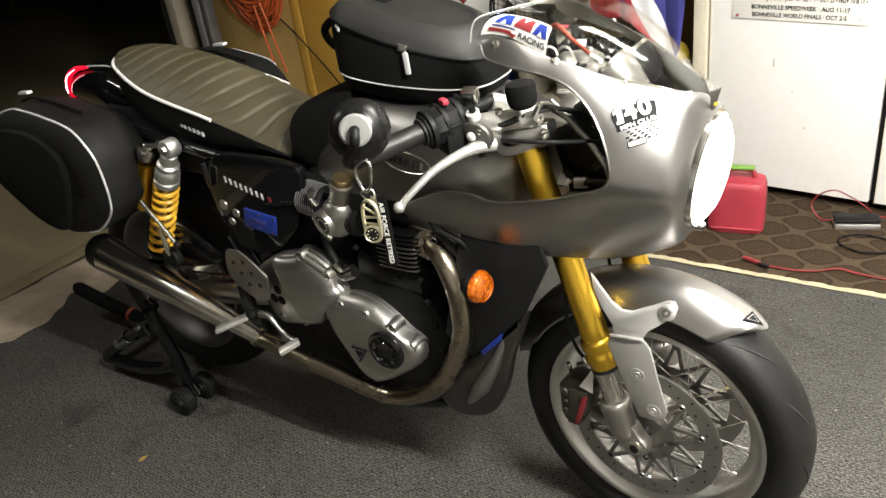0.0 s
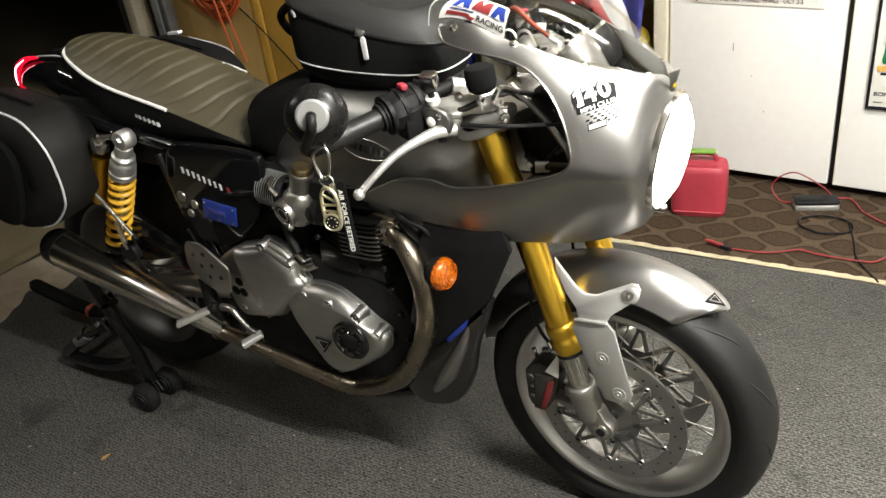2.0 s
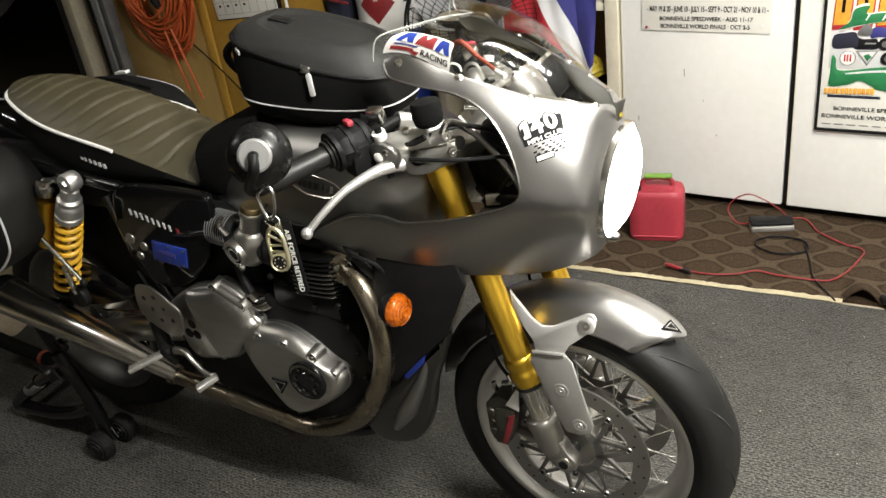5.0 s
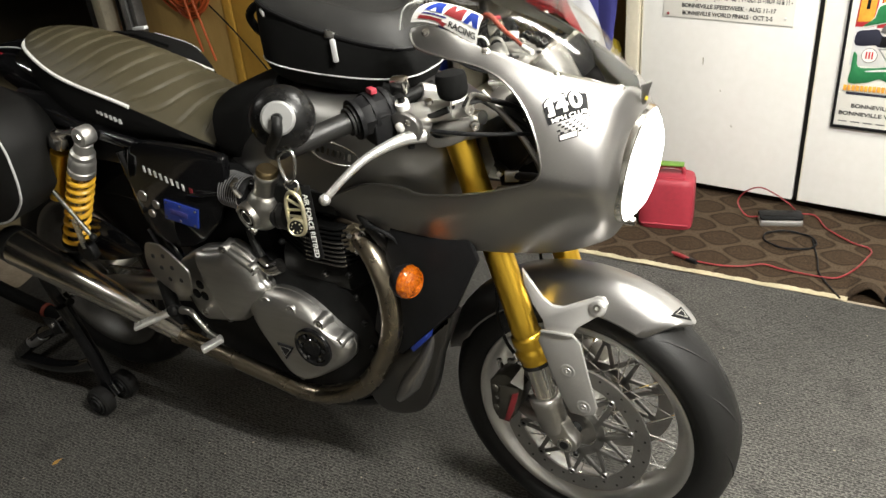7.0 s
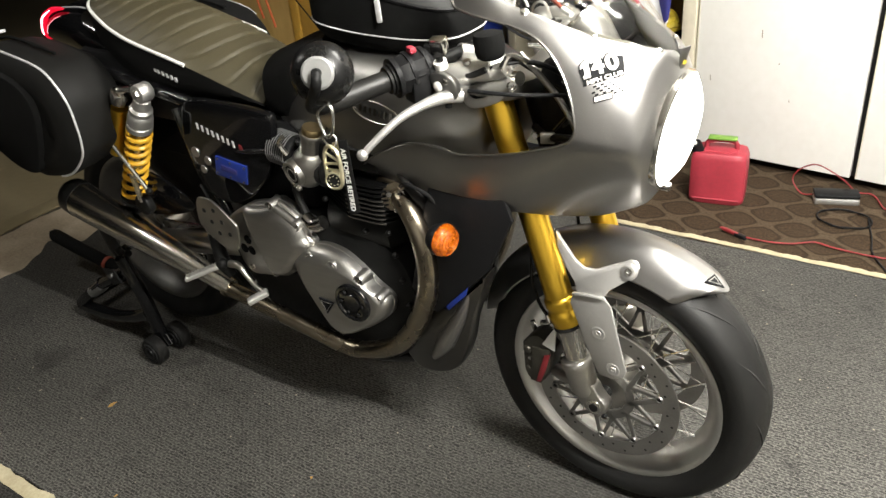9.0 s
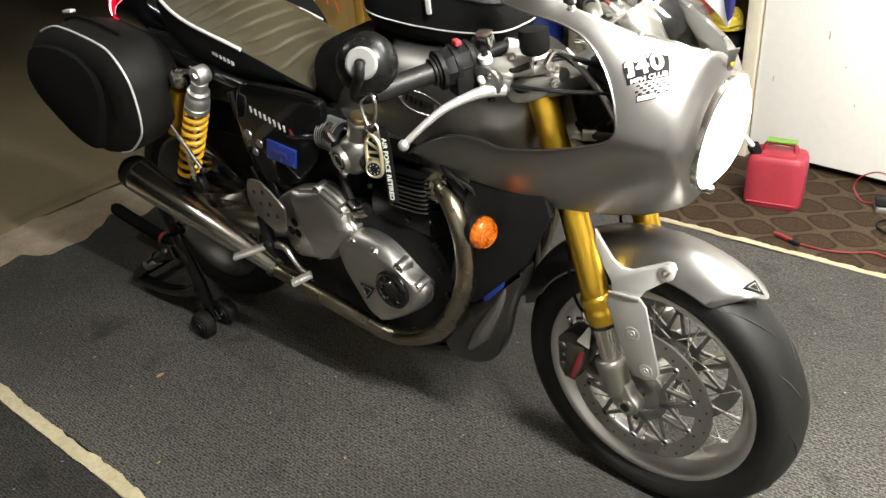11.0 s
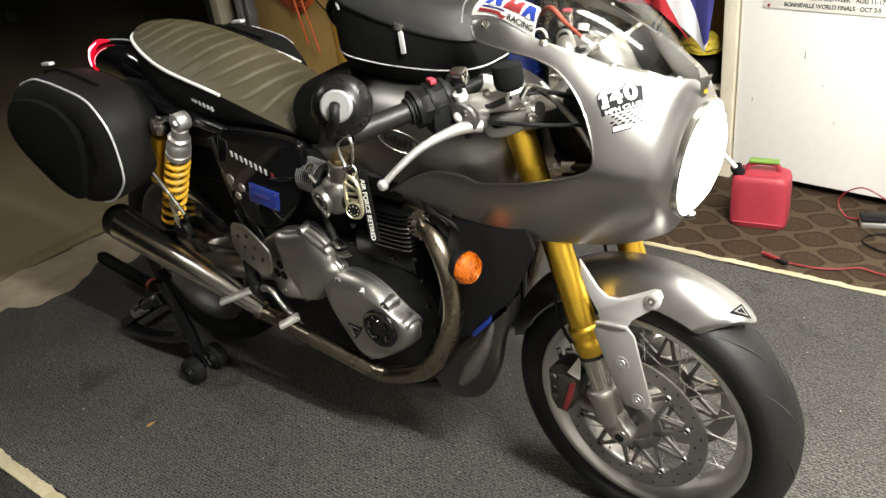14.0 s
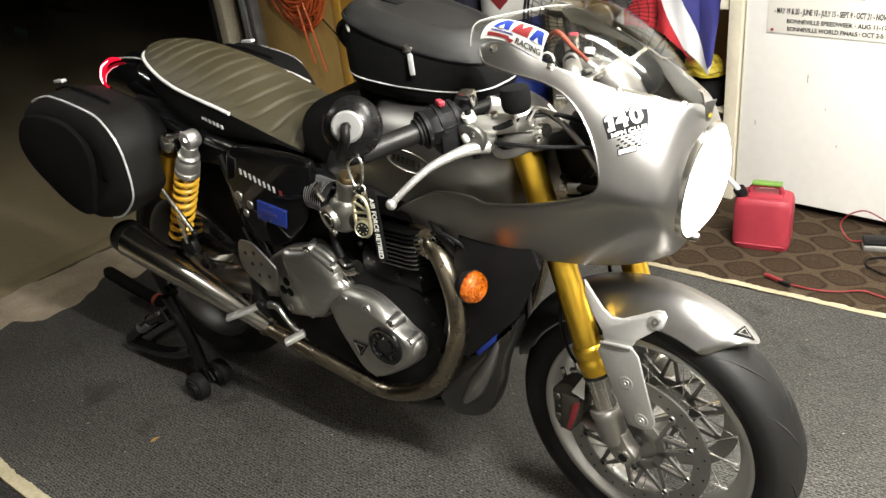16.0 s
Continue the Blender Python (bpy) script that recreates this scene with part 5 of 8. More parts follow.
# front fender and its brackets
def fender():
    rows = []
    n, k = 80, 17
    def ring(a, r0, shrink):
        out = []
        for j in range(k):
            u = j / (k - 1) * 2 - 1
            y = 0.068 * u * shrink
            dr = -0.050 * abs(u) ** 2.6
            k2 = (a - radians(51.5)) / radians(120.5)
            b2 = a + radians(9) * abs(u) ** 1.6 * max(0, 1 - k2 / 0.35) - radians(7) * abs(u) ** 1.6 * max(0, (k2 - 0.7) / 0.3)
            out.append(((r0 + dr) * math.cos(b2), y, 0.30 + (r0 + dr) * math.sin(b2)))
        return out
    for i in range(n + 1):
        t = i / n
        a = radians(53.0 + 119.0 * t)
        front = math.sqrt(max(0, 1 - (1 - min(1, t / 0.055)) ** 2)) * 0.34 + 0.66
        rear = min(1, (1 - t) / 0.25) ** 0.6
        rows.append((a, min(front, 0.25 + 0.75 * rear)))
    outer = [ring(a, 0.333, s) for a, s in rows]
    inner = [ring(a, 0.329, s * 0.98) for a, s in rows]
    v, f = loft(outer, False, False)
    w, g = loft(inner, False, False)
    f = list(f) + [tuple(i + len(v) for i in q[::-1]) for q in g]
    o = len(v)
    for i in range(n):
        for j in (0, k - 1):
            p, q = i * k + j, (i + 1) * k + j
            f.append((p, q, q + o, p + o))
    for i in (0, n):
        for j in range(k - 1):
            p, q = i * k + j, i * k + j + 1
            f.append((p, q, q + o, p + o))
    fd = part("front_fender", moved((list(v) + list(w), f), STEER), M["silver"], bike, "silver painted front fender with small badge")
    for s in (-1,):
        arm = [(-0.090, 0.664), (-0.062, 0.645), (-0.038, 0.629), (-0.018, 0.620), (0.000, 0.618), (0.040, 0.634), (0.056, 0.642), (0.068, 0.642), (0.075, 0.634), (0.074, 0.623), (0.064, 0.613), (0.031, 0.587), (0.027, 0.578), (0.022, 0.572), (-0.030, 0.566), (-0.034, 0.590), (-0.054, 0.612), (-0.080, 0.642)]
        blade = [(-0.030, 0.569), (0.024, 0.575), (0.039, 0.558), (0.054, 0.494), (0.072, 0.425), (0.066, 0.408), (0.044, 0.398), (0.018, 0.397), (0.000, 0.433), (-0.043, 0.544), (-0.038, 0.560)]

        def bend(geo):
            """The arm leans in towards the fender and its heel tucks behind the fork tube."""
            out = []
            for x, y, z in geo[0]:
                k = min(1, max(0, (x + 0.02) / 0.04))
                lean = k * 0.55 * max(0, z - 0.575) + (1 - k) * (0.25 * max(0, z - 0.590) + 0.4 * max(0, z - 0.622))
                out.append((x, y - s * lean, z))
            return out, geo[1]
        b = part("fork_guard", moved(bend(plate(blade, s * 0.1315, s * 0.1375, 0.0025)), STEER), M["guard"], fd, "silver fork guard with fender arm")
        part("guard_arm", moved(bend(plate(arm, s * 0.130, s * 0.136, 0.0022)), STEER), M["guard"], b)
        for x, z, dy in ((0.015, 0.494, 0.0), (0.046, 0.421, 0.0), (0.060, 0.625, -0.024))[:3 if s < 0 else 2]:
            part("guard_screw", moved(lathe([(0.0026, 0.0003), (0.0030, 0.0014), (0.0058, 0.0016), (0.0066, 0.0004), (0.0088, 0.0003), (0.0112, 0.0014), (0.0130, 0.0012), (0.0150, -0.0004)], (x, s * (0.1375 + dy), z), (0, s, 0.0), 20), STEER), M["guard"], b)
        if s < 0:
            part("arm_eye", moved(lathe([(0.0, 0.004), (0.0125, 0.004), (0.0145, 0.0025), (0.0145, -0.003)], (0.061, s * 0.1120, 0.627), (0, s, 0.45), 26), STEER), M["guard"], b)
            part("arm_screw", moved(lathe([(0.0025, 0.0035), (0.0030, 0.0066), (0.0068, 0.0066), (0.0078, 0.0045), (0.0078, 0.0)], (0.061, s * 0.1120, 0.627), (0, s, 0.45), 18), STEER), M["polish"], b)
        part("fold_ridge", moved(tube([(-0.036, s * 0.137, 0.566), (0.0, s * 0.139, 0.572), (0.025, s * 0.137, 0.573)], 0.0035, 8, 4), STEER), M["guard"], b)
    # small dark badge near the front tip
    def badge(grow, r):
        spots = [((0.013, 0.012), (0.047, -0.012), (0.041, 0.024))]
        mid = (0.034, 0.008)
        pts = [((r) * math.cos(radians(52.5) + u / 0.333), yy - 0.016, 0.30 + r * math.sin(radians(52.5) + u / 0.333)) for u, yy in [(mid[0] + (p - mid[0]) * grow, mid[1] + (q - mid[1]) * grow) for p, q in spots[0]]]
        return [tuple(p) for p in pts] + [tuple((x * 0.99, y, 0.30 + (z - 0.30) * 0.99)) for x, y, z in pts], [(0, 1, 2), (3, 5, 4), (0, 3, 4, 1), (1, 4, 5, 2), (2, 5, 3, 0)]
    bo = part("badge", moved(badge(1.0, 0.3345), STEER), M["ink"], fd, "small black triangular badge")
    part("badge_line", moved(badge(0.62, 0.3350), STEER), M["alu"], bo)
    part("badge_core", moved(badge(0.46, 0.3354), STEER), M["ink"], bo)


fender()


# ---- fairing, screen and headlamp ----
TOP = [(0.094, 0, 0.951), (0.080, -0.004, 0.984), (0.056, -0.036, 0.998), (-0.03, -0.088, 1.028), (-0.137, -0.119, 1.069), (-0.266, -0.137, 1.091), (-0.50, -0.16, 0.86)]
MID = [(0.083, -0.100, 0.852), (0.068, -0.132, 0.858), (0.04, -0.152, 0.866), (-0.025, -0.172, 0.876), (-0.125, -0.184, 0.88), (-0.27, -0.186, 0.86), (-0.50, -0.17, 0.80)]
LOW = [(0.068, 0, 0.752), (0.055, -0.004, 0.726), (0.032, -0.016, 0.704), (-0.038, -0.056, 0.688), (-0.145, -0.122, 0.698), (-0.280, -0.134, 0.705), (-0.54, -0.128, 0.718)]


def along(row, s):
    n = len(row)
    i = min(int(s), n - 2)
    t = s - i
    a, b, c, d = (Vector(row[j]) for j in (max(i - 1, 0), i, i + 1, min(i + 2, n - 1)))
    return 0.5 * (2 * b + (c - a) * t + (2 * a - 5 * b + 4 * c - d) * t * t + (3 * b - a - 3 * c + d) * t ** 3)


FLANK = 1.35


def cowl(s, v, lift=0.0):
    """Point of the fairing skin: s from lamp to tail, v from the screen line round to the underside."""
    t, m, b = along(TOP, s), along(MID, s), along(LOW, s)
    mid, a = (t + b) / 2, math.pi * v
    # flatter flanks than an ellipse, with a firmer turn along the widest line
    bulge = (1 - abs(math.cos(a)) ** (2 / FLANK)) ** (FLANK / 2)
    p = mid + (t - b) / 2 * math.cos(a) + (m - mid) * bulge
    if lift:
        e = 0.01
        u = cowl(min(s + e, 6), v) - cowl(max(s - e, 0), v)
        w = cowl(s, v + e) - cowl(s, v - e)
        nrm = u.cross(w).normalized()
        if nrm.y > 0:
            nrm = -nrm
        p = p + nrm * lift
    return p


OPENING = [(4.92, 0.06), (4.9, 0.1), (4.84, 0.145), (4.66, 0.172), (4.34, 0.172), (4.04, 0.162), (3.74, 0.185), (3.48, 0.23), (3.26, 0.29), (3.08, 0.36), (2.98, 0.425), (2.97, 0.465), (3.12, 0.5), (3.6, 0.535), (4.16, 0.562), (4.78, 0.566), (5.0, 0.54), (5.24, 0.525), (5.4, 0.528), (5.62, 0.585), (5.80, 0.72), (5.90, 0.87)]
UNDER = [(5.80, 0.915), (5.4, 0.90), (5.14, 0.88), (4.82, 0.875), (4.36, 0.875), (3.86, 0.875), (3.4, 0.905), (2.9, 0.965), (2.6, 1.0)]


def fairing_skin():
    from mathutils.geometry import delaunay_2d_cdt
    rim = [(0.0, v / 24) for v in range(24, 0, -1)]
    edge = [(s / 4, 1.0) for s in range(9, 0, -1)]
    top = [(s / 4, 0.0) for s in range(0, 20)] + [(4.92, 0.0)]
    def fine(path):
        return [(q.x, q.y) for q in spline([(a, b, 0) for a, b in path], 4)]
    outline = top + fine(OPENING) + fine(UNDER) + edge + rim
    pts = [Vector((a, b * 4)) for a, b in outline]
    inner = []
    for i in range(1, 72):
        for j in range(1, 48):
            inner.append(Vector((i / 12, j / 48 * 4)))
    def inside(p):
        c = False
        for i in range(len(pts)):
            a, b = pts[i], pts[i - 1]
            if (a.y > p.y) != (b.y > p.y) and p.x < (b.x - a.x) * (p.y - a.y) / (b.y - a.y) + a.x:
                c = not c
        return c
    def clear(p):
        return min((p - q).length for q in pts) > 0.03
    inner = [p for p in inner if inside(p) and clear(p)]
    n = len(pts)
    vs, _, fs, _, _, _ = delaunay_2d_cdt(pts + inner, [(i, (i + 1) % n) for i in range(n)], [], 0, 1e-5)
    fs = [f for f in fs if inside(sum((vs[i] for i in f), Vector((0, 0))) / len(f))]
    out = [tuple(cowl(p.x, p.y / 4)) for p in vs]
    inn = [tuple(cowl(p.x, min(max(p.y / 4, 0.012), 0.988), -0.0035)) for p in vs]
    o = len(out)
    faces = [tuple(f) for f in fs]
    count = {}
    for f in fs:
        for i in range(len(f)):
            e = (f[i], f[(i + 1) % len(f)])
            count[e] = 1
    for (a, b) in list(count):
        if (b, a) not in count:
            faces.append((b, a, a + o, b + o))
    return (out + inn, faces), (inn, [tuple(f[::-1]) for f in fs])


SKIN, LINER = fairing_skin()
fair = part("fairing", join(SKIN, mirrored(SKIN)), M["silver"], bike, "silver half fairing with race sticker", 45)
# inner face brightened by its colour, not by reflected light
part("fairing_liner", join(LINER, mirrored(LINER)), M["liner_tone"], fair, "inner face, olive-grey to stand for its reflections", 45)
TRIM = tube([tuple(cowl(a, b, 0.0)) for a, b in OPENING], 0.0024, 6, 3)
# trim takes the darkened silver so that no bright line shows
part("edge_trim", TRIM, M["darksilver"], fair)
part("edge_trim", mirrored(TRIM), M["darksilver"], fair)
for s, v in ((4.74, 0.078), (3.94, 0.045), (2.94, 0.03), (1.88, 0.03)):
    for side in (1, -1):
        p, q = cowl(s, v), cowl(s, v, 0.01)
        nrm = (q - p).normalized()
        g = lathe([(0.0015, 0.002), (0.0025, 0.0035), (0.0045, 0.003), (0.0055, 0.001), (0.0068, 0.0005), (0.0068, -0.001)], p, nrm, 16)
        part("fairing_screw", g if side == 1 else mirrored(g), M["polish"], fair)

LAMP_C, LAMP_AX = Vector((0.081, 0, 0.852)), Vector((0.99, 0, -0.12)).normalized()
lamp = part("headlamp", lathe([(0.101, -0.012), (0.1022, 0.0), (0.1012, 0.006), (0.098, 0.008), (0.096, 0.005), (0.094, -0.01)], LAMP_C, LAMP_AX, 56, False), M["polish"], bike, "lit round headlamp in a chrome rim")
part("lens", lathe([(0.0965, 0.004), (0.086, 0.014), (0.066, 0.024), (0.036, 0.030), (0.0, 0.032)], LAMP_C, LAMP_AX, 48, False), M["lamp_glow"], lamp, "brightly lit headlamp lens")
part("reflector_bowl", lathe([(0.0935, 0.0), (0.08, -0.05), (0.03, -0.085), (0.0, -0.09)], LAMP_C, LAMP_AX, 40, False), M["polish"], lamp)
part("rim_clip", moved(box(-0.012, 0.012, -0.008, 0.008, -0.006, 0.006, 0.003), Matrix.Translation(LAMP_C + Vector((-0.008, -0.012, -0.103)))), M["polish"], lamp)


# clear bubble screen
CREST = [(0.080, 0, 0.986), (0.050, 0, 1.010), (0.005, 0, 1.062), (-0.070, 0, 1.114), (-0.155, 0, 1.136)]


def screen_point(s, u):
    """s along the fairing's top line from 1 to 5, u from right base (-1) over the crown to the left base (1)."""
    b = cowl(min(s, 4.96), 0.012)
    c = along(CREST, s - 1)
    k = (s - 1) / 4
    b.x -= 0.014 * k ** 6
    h = 1 - abs(u) ** (2.2 + 2.8 * k + 5 * k ** 6)
    w = abs(u) ** (2.0 - 0.7 * k - 0.8 * k ** 6)
    return Vector((c.x + (b.x - c.x) * w, -b.y * math.sin(u * math.pi / 2) ** 1 if u >= 0 else b.y * math.sin(-u * math.pi / 2), b.z + (c.z - b.z) * h))


def screen():
    rows_o, rows_i = [], []
    for i in range(41):
        s = 1.05 + 3.95 * i / 40
        row = [screen_point(s, math.sin(math.pi / 2 * (-1 + 2 * j / 36))) for j in range(37)]
        rows_o.append(row)
    # even out the moulded sheet between its edges
    for _ in range(4):
        rows_o = [rows_o[0]] + [[r[0]] + [(r[j - 1] + r[j + 1] + rows_o[i - 1][j] + rows_o[i + 1][j] + r[j] * 4) / 8 for j in range(1, 36)] + [r[36]] for i, r in enumerate(rows_o) if 0 < i < 40] + [rows_o[40]]
    v, f = loft(rows_o, False, False)
    me = mesh_of("screen", (v, f), 80)
    ob = part("windscreen", me, M["screen"], bike, "clear acrylic bubble windscreen with race sticker")
    md = ob.modifiers.new("thickness", "SOLIDIFY")
    md.thickness = 0.003
    part("rolled_edge", tube([tuple(q) for q in rows_o[-1]], 0.0013, 8, 2), M["clear_edge"], ob, "pale polished screen edge")
    ob.visible_shadow = False
    return ob


scr = screen()


# lettering and stickers that lie on curved skins
from mathutils.bvhtree import BVHTree


def drape(geo, ob_geo, way, lift):
    tree = BVHTree.FromPolygons([Vector(q) for q in ob_geo[0]], [q for q in ob_geo[1]])
    out = []
    d = Vector(way).normalized()
    for q in geo[0]:
        p = Vector(q)
        hit = tree.ray_cast(p - d * 0.3, d)
        out.append(tuple(hit[0] - d * lift) if hit[0] else tuple(p))
    return out, geo[1]


def patch(outline, m, n=14):
    """Flat sheet inside an outline (x, y), cut finely so that it can be draped, in the plane of m."""
    bm = bmesh.new()
    f = bm.faces.new([bm.verts.new((a, b, 0)) for a, b in outline])
    bmesh.ops.triangulate(bm, faces=[f])
    bmesh.ops.subdivide_edges(bm, edges=bm.edges, cuts=5, use_grid_fill=True)
    bm.verts.index_update()
    v = [tuple(m @ q.co) for q in bm.verts]
    fs = [tuple(q.index for q in g.verts) for g in bm.faces]
    bm.free()
    return v, fs


# race sticker, laid on the skin: black block, white numbers, chequered tail
def sticker_spot(x, y, lift):
    """Sticker coordinates, 0 to 1 across and up, to the fairing skin."""
    s = (2.80 * (1 - x) + 1.95 * x) * (1 - y) + (3.06 * (1 - x) + 2.44 * x) * y
    v = (0.375 * (1 - x) + 0.295 * x) * (1 - y) + (0.225 * (1 - x) + 0.100 * x) * y
    return tuple(cowl(s, v, lift))


def on_skin(outline, lift):
    g = patch(outline, Matrix())
    return [sticker_spot(x, y, lift) for x, y, z in g[0]], g[1]


def letters_on_skin(text, x, y, w, h, lift, bold=0.0):
    g = lettering(text, 1.0, Matrix(), 0.0, None, bold)
    xs, ys = [q[0] for q in g[0]], [q[1] for q in g[0]]
    x0, x1, y0, y1 = min(xs), max(xs), min(ys), max(ys)
    return [sticker_spot(x + w * (q[0] - x0) / (x1 - x0), y + h * (q[1] - y0) / (y1 - y0), lift) for q in g[0]], g[1]


stick = part("race_sticker", on_skin([(0.02, 0.42), (0.82, 0.40), (0.88, 0.86), (0.62, 0.90), (0.02, 0.84)], 0.0012), M["ink"], fair, "black and white race number sticker")
ONE = [(0.055, 0.565), (0.195, 0.565), (0.195, 0.955), (0.110, 0.955), (0.020, 0.875), (0.020, 0.795), (0.085, 0.825), (0.085, 0.640), (0.055, 0.640)]
part("number_shadow", on_skin([(0.020, 0.530), (0.225, 0.530), (0.225, 0.990), (0.100, 0.990), (-0.012, 0.900), (-0.012, 0.745), (0.020, 0.745)], 0.0022), M["ink"], stick)
part("number", on_skin(ONE, 0.0034), M["paper"], stick, "white racing digit")
for ch, x, w in (("4", 0.22, 0.27), ("0", 0.50, 0.27)):
    part("number_shadow", letters_on_skin(ch, x - 0.025, 0.535, w + 0.05, 0.455, 0.0022, 0.05), M["ink"], stick)
    part("number", letters_on_skin(ch, x + 0.012, 0.57, w - 0.024, 0.385, 0.0034, 0.04), M["paper"], stick, "white racing digit")
part("club_line", letters_on_skin("MPH CLUB", 0.10, 0.425, 0.70, 0.095, 0.0030, 0.03), M["paper"], stick)
for i in range(5):
    for j in range(9):
        if (i + j) % 2 == 0 and i - j < 3:
            x, y = 0.20 + 0.075 * j - 0.02 * i, 0.335 - 0.055 * i
            part("chequer", on_skin([(x, y), (x + 0.07, y + 0.004), (x + 0.064, y + 0.040), (x - 0.006, y + 0.036)], 0.0016), M["ink"], stick)
part("sponsor_frame", on_skin([(0.16, 0.04), (0.54, 0.04), (0.55, 0.17), (0.17, 0.17)], 0.0020), M["ink"], stick)
part("sponsor_field", on_skin([(0.185, 0.06), (0.52, 0.06), (0.53, 0.15), (0.19, 0.15)], 0.0028), M["paper"], stick)
nose = part("nose_badge", moved(plate([(-0.005, -0.016), (0.005, -0.016), (0.008, 0.006), (0.012, 0.020), (-0.012, 0.020), (-0.008, 0.006)], -0.001, 0.002, 0.0008), Matrix.Translation((0.092, -0.010, 0.976)) @ pose(0, 0, 0, 8, 0, 62)), M["gun"], fair, "small silver and yellow nose badge")
part("badge_centre", moved(lathe([(0, 0.001), (0.0038, 0.001), (0.0038, 0)], (0, 0, 0), (0, -1, 0), 16), Matrix.Translation((0.0945, -0.012, 0.972)) @ pose(0, 0, 0, 8, 0, 62)), M["yellowrope"], nose)


# ---- tank, seat and tail ----
def body_loft(stations, n=28, power=2.4):
    """Rows of (x, half width, low z, top z, sharpness of the crown): closed rounded sections across x."""
    rings = []
    for x, w, z0, z1 in stations:
        ring = []
        for j in range(n):
            a = 2 * math.pi * j / n
            c, s = math.cos(a), math.sin(a)
            e = 2 / power
            ring.append((x, w * abs(c) ** e * (1 if c > 0 else -1), (z0 + z1) / 2 + (z1 - z0) / 2 * abs(s) ** e * (1 if s > 0 else -1)))
        rings.append(ring)
    return loft(rings)


def dense(rows, sub):
    return [tuple(q) for q in _rows(rows, sub)]


def _rows(rows, sub):
    out = []
    n = len(rows)
    for i in range(n - 1):
        a, b, c, d = rows[max(i - 1, 0)], rows[i], rows[i + 1], rows[min(i + 2, n - 1)]
        for k in range(sub):
            t = k / sub
            out.append([0.5 * (2 * q + (r - p) * t + (2 * p - 5 * q + 4 * r - s) * t * t + (3 * q - p - 3 * r + s) * t ** 3) for p, q, r, s in zip(a, b, c, d)])
    out.append(list(rows[-1]))
    return out


TANK_ROWS = [(-0.775, 0.045, 0.78, 0.875), (-0.755, 0.095, 0.735, 0.905), (-0.70, 0.120, 0.700, 0.938), (-0.60, 0.136, 0.680, 0.968), (-0.50, 0.156, 0.670, 0.985), (-0.40, 0.166, 0.675, 0.985), (-0.31, 0.158, 0.695, 0.968), (-0.250, 0.132, 0.730, 0.94), (-0.215, 0.090, 0.78, 0.91), (-0.203, 0.03, 0.83, 0.88)]
TANK = body_loft(dense(TANK_ROWS, 5), 40, 2.15)
tank = part("fuel_tank", TANK, M["darksilver"], bike, "metallic fuel tank, silver darkened for shade, with raised emblem", 60)
oval = [(0.058 * math.cos(2 * math.pi * k / 28), 0.0185 * math.sin(2 * math.pi * k / 28)) for k in range(28)]
EMB = Matrix.Translation((-0.430, -0.17, 0.872)) @ pose(0, 0, 0, 90, 0, 0) @ pose(0, 0, 0, 0, 0, -6)
ring_pts = drape(([tuple(EMB @ Vector((a, b, 0))) for a, b in oval], []), TANK, (0, 1, -0.1), 0.0015)[0]
emblem = part("tank_emblem", tube(ring_pts, 0.0017, 6, 2, True), M["polish"], tank, "chrome outlined oval emblem")
for k in range(7):
    x = -0.040 + 0.0125 * k
    part("emblem_bar", drape(patch([(x, -0.006), (x + 0.007, -0.006), (x + 0.007, 0.007), (x, 0.007)], EMB), TANK, (0, 1, -0.1), 0.0018), M["polish"], emblem)

# seat: pleated top, black skirt, white piping
SEAT_ROWS = [(-0.765, 0.085, 0.812, 0.862), (-0.80, 0.105, 0.822, 0.880), (-0.88, 0.118, 0.850, 0.897), (-0.96, 0.126, 0.878, 0.924), (-1.04, 0.130, 0.901, 0.956), (-1.12, 0.131, 0.919, 0.980), (-1.195, 0.129, 0.936, 0.996), (-1.262, 0.120, 0.954, 1.008), (-1.330, 0.101, 0.974, 1.012), (-1.382, 0.077, 0.986, 1.010), (-1.416, 0.045, 0.990, 1.003), (-1.434, 0.010, 0.991, 0.994)]


